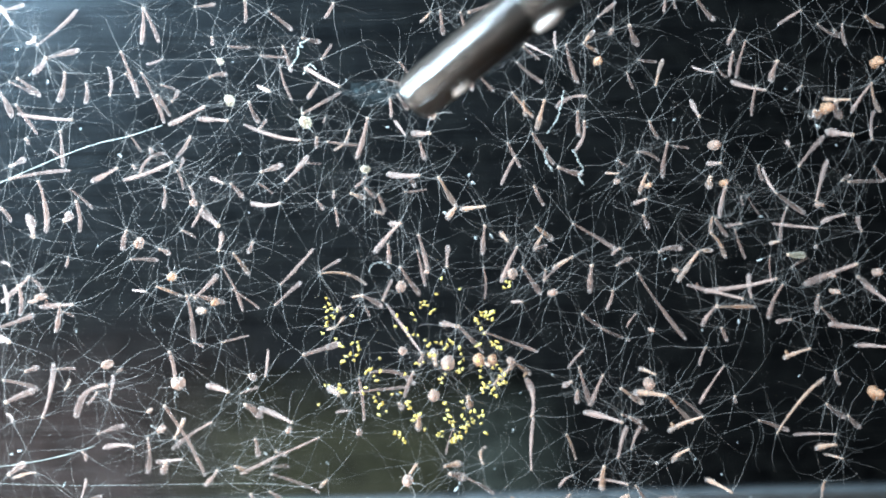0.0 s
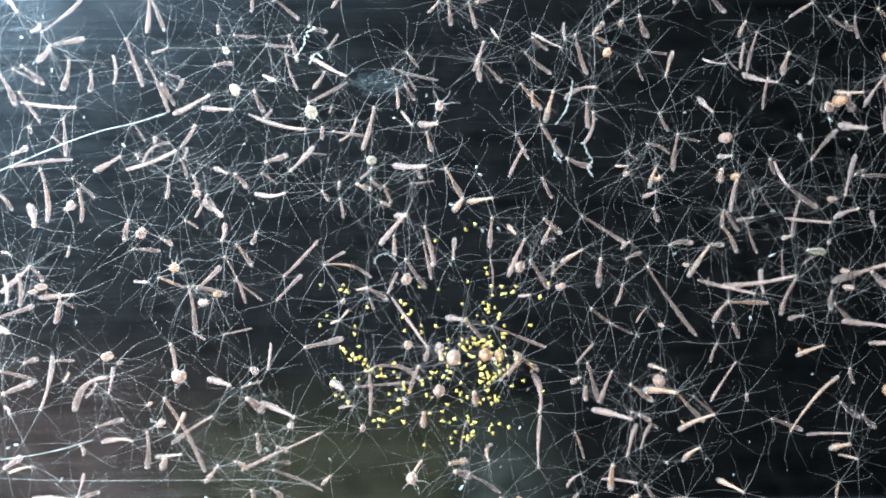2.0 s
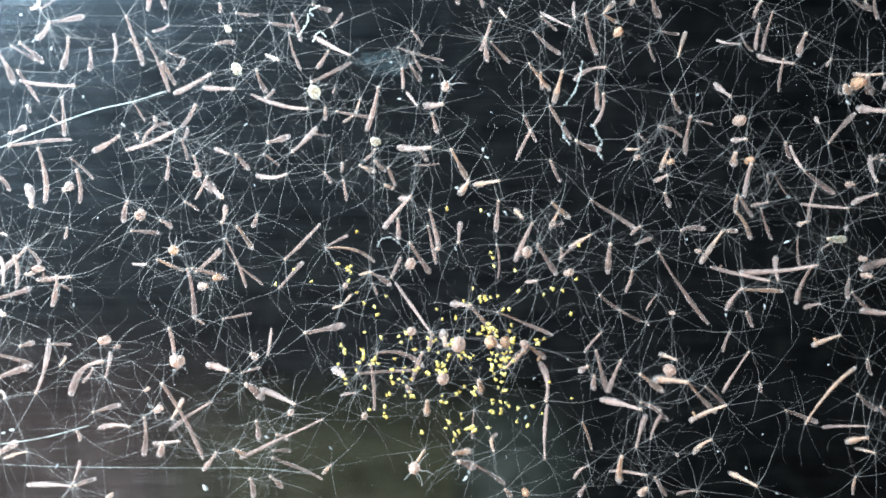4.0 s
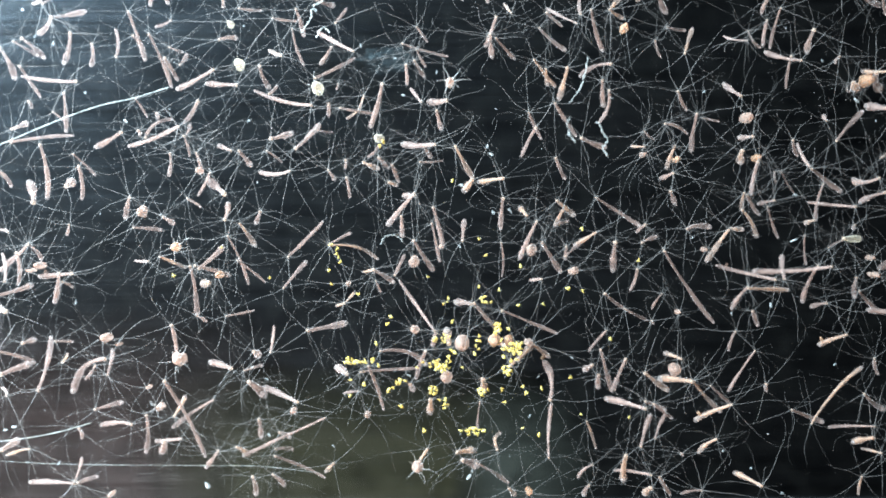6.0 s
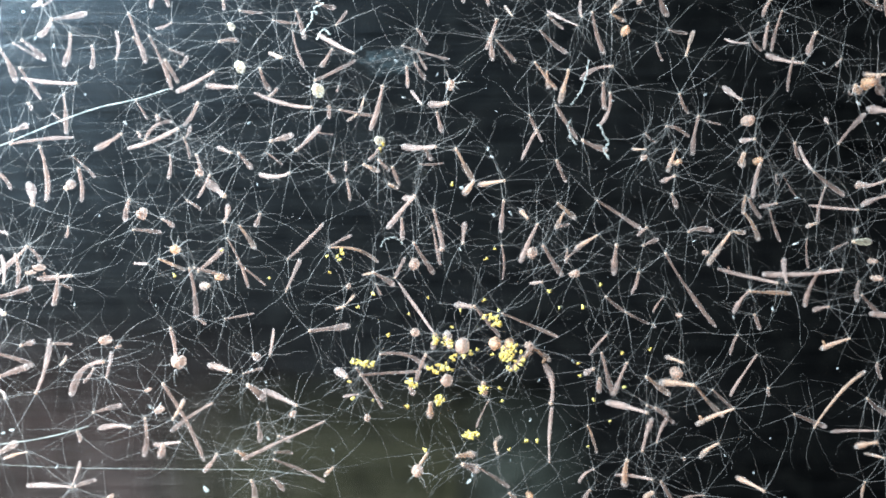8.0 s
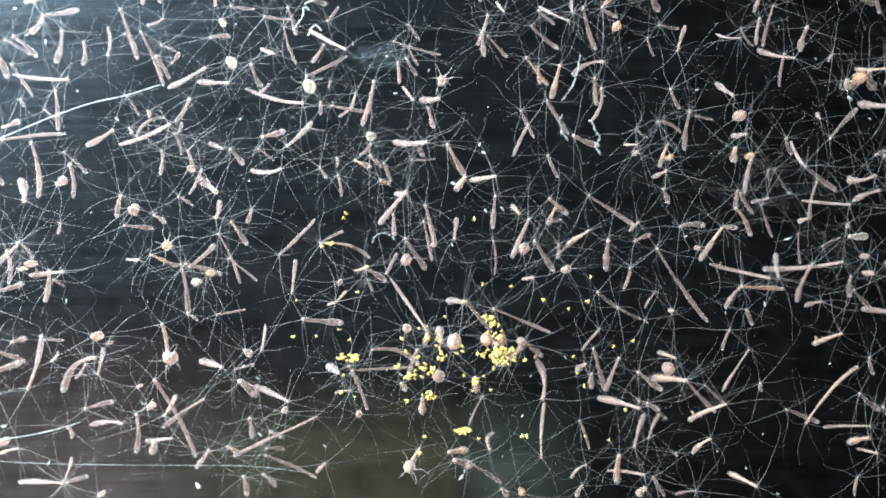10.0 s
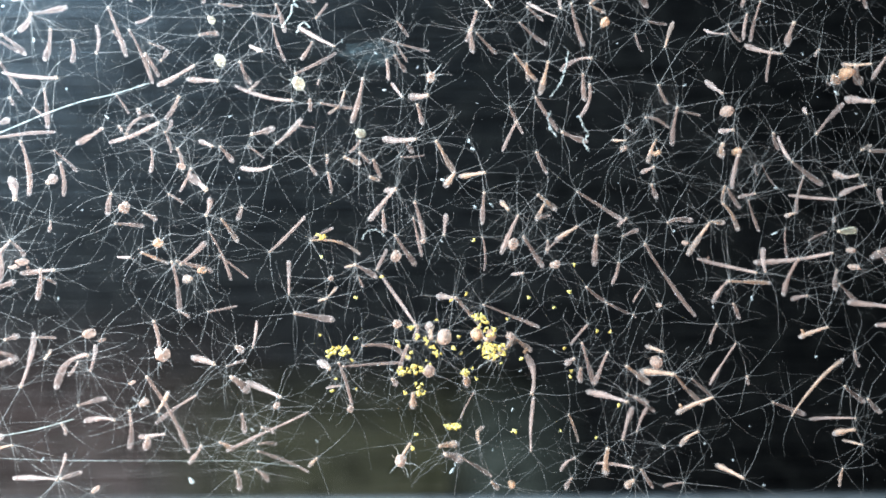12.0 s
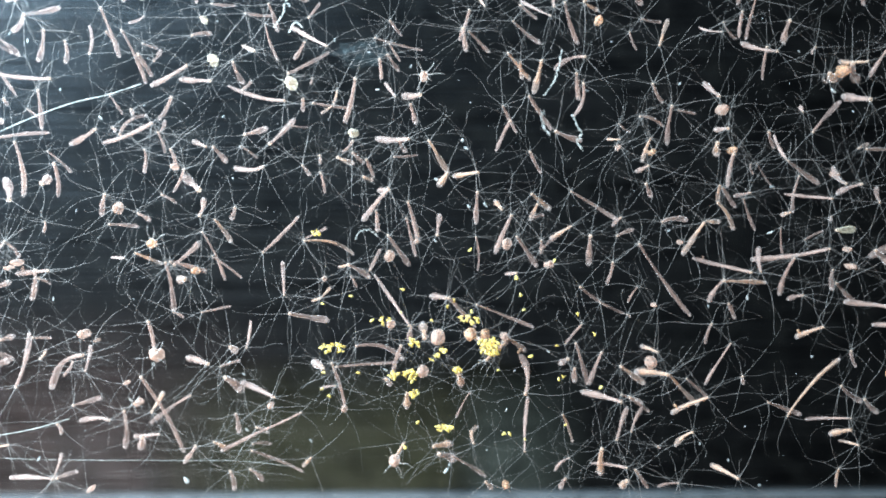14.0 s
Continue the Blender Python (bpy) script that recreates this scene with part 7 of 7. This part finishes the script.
    nauplius((3.90, -21.40, 3.0), (5.00, -20.20, 2.9), (4.40, -22.30, 2.8), (4.70, -23.19, 2.9), (4.27, -23.20, 2.8), (4.34, -23.42, 2.9), (3.99, -23.89, 2.9))
    nauplius((-0.90, -3.80, 3.4), (0.40, -1.90, 3.3), (-8.20, -6.90, 3.2), (-1.80, -3.70, 3.2), (-1.80, -6.00, 3.2), (-0.91, -11.22, 3.2), (-3.54, -9.63, 3.2))
    nauplius((-11.20, -15.60, 3.0), (-10.20, -14.50, 2.9), (-10.10, -15.30, 2.9), (-11.15, -14.69, 2.9), (-10.26, -14.43, 2.9), (-11.52, -14.29, 2.9), (-11.17, -13.73, 2.9))
    nauplius((7.20, -14.80, 5.4), (6.70, -14.00, 5.3), (6.90, -14.80, 5.2), (8.63, -14.06, 5.1), (8.49, -13.47, 4.9), (8.56, -14.12, 4.9), (9.12, -13.82, 4.9))
    nauplius((8.50, -5.10, 5.0), (8.70, -2.50, 4.8), (13.90, -5.20, 4.7), (15.70, -5.10, 4.7), (17.50, -7.00, 4.5), (20.10, -7.30, 4.5), (12.50, -4.50, 4.5))
    nauplius((-12.30, -5.40, 5.0), (-8.40, -5.00, 4.9), (-9.80, -4.80, 4.8), (-14.10, -2.80, 4.7), (-14.30, -0.70, 4.6), (-13.27, 0.70, 4.5), (-12.95, 1.34, 4.5))
    nauplius((10.10, -2.00, 4.2), (9.40, -2.40, 4.1), (14.50, -4.70, 4.0), (24.70, -1.60, 4.0), (26.00, -12.40, 3.9), (23.90, -11.70, 3.9), (22.30, -11.70, 3.9))
    nauplius((-2.80, -17.00, 3.5), (-0.50, -13.70, 3.4), (-0.00, -14.20, 3.3), (-0.28, -14.88, 3.4), (-0.12, -14.83, 3.3), (-0.44, -15.66, 3.3), (-0.67, -16.42, 3.3))
    nauplius((-4.20, -21.20, 2.7), (-5.10, -18.70, 2.6), (-5.00, -18.90, 2.5), (-1.58, -17.98, 2.6), (-0.82, -18.88, 2.6), (-1.14, -19.14, 2.6), (-0.70, -19.52, 2.6))
    nauplius((3.90, -12.90, 4.9), (5.70, -12.30, 4.8), (5.90, -13.00, 4.7), (7.99, -12.48, 4.7), (7.57, -12.77, 4.5), (7.52, -12.93, 4.5), (8.16, -12.86, 4.5))
    nauplius((-8.00, -12.70, 3.8), (-7.50, -13.00, 3.7), (-6.40, -13.90, 3.6), (-2.40, -14.49, 3.6), (-3.81, -16.29, 3.5), (-2.18, -15.82, 3.6), (-1.76, -16.52, 3.6))
    nauplius((-11.60, -15.80, 2.3), (-12.00, -17.60, 2.3), (-9.40, -17.80, 2.2), (-10.00, -17.50, 2.3), (-9.93, -14.69, 2.3), (-10.29, -14.38, 2.4), (-10.05, -13.85, 2.4))
    nauplius((1.60, -21.90, 2.8), (1.30, -19.50, 2.7), (2.00, -22.90, 2.6), (0.31, -19.84, 2.7), (-0.14, -19.20, 2.6), (-0.41, -19.27, 2.7), (-0.39, -19.52, 2.7))
    nauplius((6.40, -9.90, 2.5), (7.10, -10.30, 2.5), (7.00, -10.30, 2.4), (7.57, -11.77, 2.5), (7.65, -12.55, 2.4), (7.82, -13.02, 2.5), (8.58, -13.04, 2.5))
    nauplius((4.10, -21.60, 4.6), (6.80, -21.30, 4.4), (7.50, -21.20, 4.3), (5.25, -18.11, 4.3), (5.18, -17.33, 4.2), (5.55, -16.78, 4.2), (5.31, -16.19, 4.2))
    nauplius((-11.30, -9.20, 5.2), (-10.90, -10.70, 5.0), (-9.20, -12.00, 4.9), (-10.53, -14.16, 4.9), (-10.02, -14.07, 4.7), (-10.13, -13.76, 4.6), (-9.95, -12.82, 4.6))
    nauplius((-7.10, -14.20, 2.9), (-6.50, -13.90, 2.8), (-5.80, -16.00, 2.7), (-4.73, -16.95, 2.8), (-3.68, -17.08, 2.7), (-2.18, -16.43, 2.8), (-1.60, -16.98, 2.8))
    nauplius((3.30, -21.30, 4.8), (4.10, -19.50, 4.7), (4.00, -21.70, 4.6), (0.37, -18.94, 4.5), (0.17, -18.61, 4.4), (0.11, -18.97, 4.4), (-0.14, -18.67, 4.4))
    nauplius((-3.20, -7.10, 3.3), (-0.10, -6.60, 3.2), (-5.20, -10.30, 3.1), (-1.04, -11.65, 3.1), (-0.97, -11.18, 3.1), (-1.09, -11.46, 3.1), (-4.53, -9.55, 3.1))
    nauplius((7.00, -5.20, 4.5), (7.10, -4.80, 4.3), (6.00, -5.60, 4.2), (5.36, -6.16, 4.2), (5.20, -6.20, 4.1), (3.40, -7.00, 4.1), (3.80, -8.10, 4.1))
    nauplius((3.20, -21.70, 5.0), (4.30, -21.70, 4.9), (3.70, -22.20, 4.8), (3.91, -22.82, 4.7), (3.51, -23.15, 4.6), (3.60, -23.24, 4.5), (3.33, -23.34, 4.5))
    nauplius((2.40, -18.80, 4.3), (3.10, -14.10, 4.1), (4.10, -18.10, 4.0), (4.64, -17.93, 4.0), (4.69, -17.27, 3.9), (5.11, -16.85, 3.9), (4.89, -16.19, 3.9))
    nauplius((-4.60, -20.80, 4.8), (-6.10, -19.20, 4.7), (-7.00, -21.20, 4.6), (-5.20, -19.80, 4.6), (-4.40, -19.40, 4.4), (-3.00, -18.80, 4.4), (-0.88, -19.00, 4.4))
    nauplius((0.70, -11.00, 3.4), (4.70, -10.50, 3.3), (3.50, -13.30, 3.3), (1.43, -13.13, 3.3), (1.61, -13.23, 3.2), (3.65, -13.17, 3.3), (3.35, -13.79, 3.3))


larvae()
PIPETTE = [
    (0.0, -1.1, 18.4, 35), (0.4, -0.5, 18.4, 35), (1.2, -0.5, 18.0, 35), (1.5, 0.1, 18.6, 35), (1.6, 2.2, 19.6, 36),
    (1.7, 16, 36, 44), (1.9, 45, 70, 60), (2.4, 70, 95, 75), (8.0, 72, 97, 76), (14.0, 72, 97, 76),
]
motions()
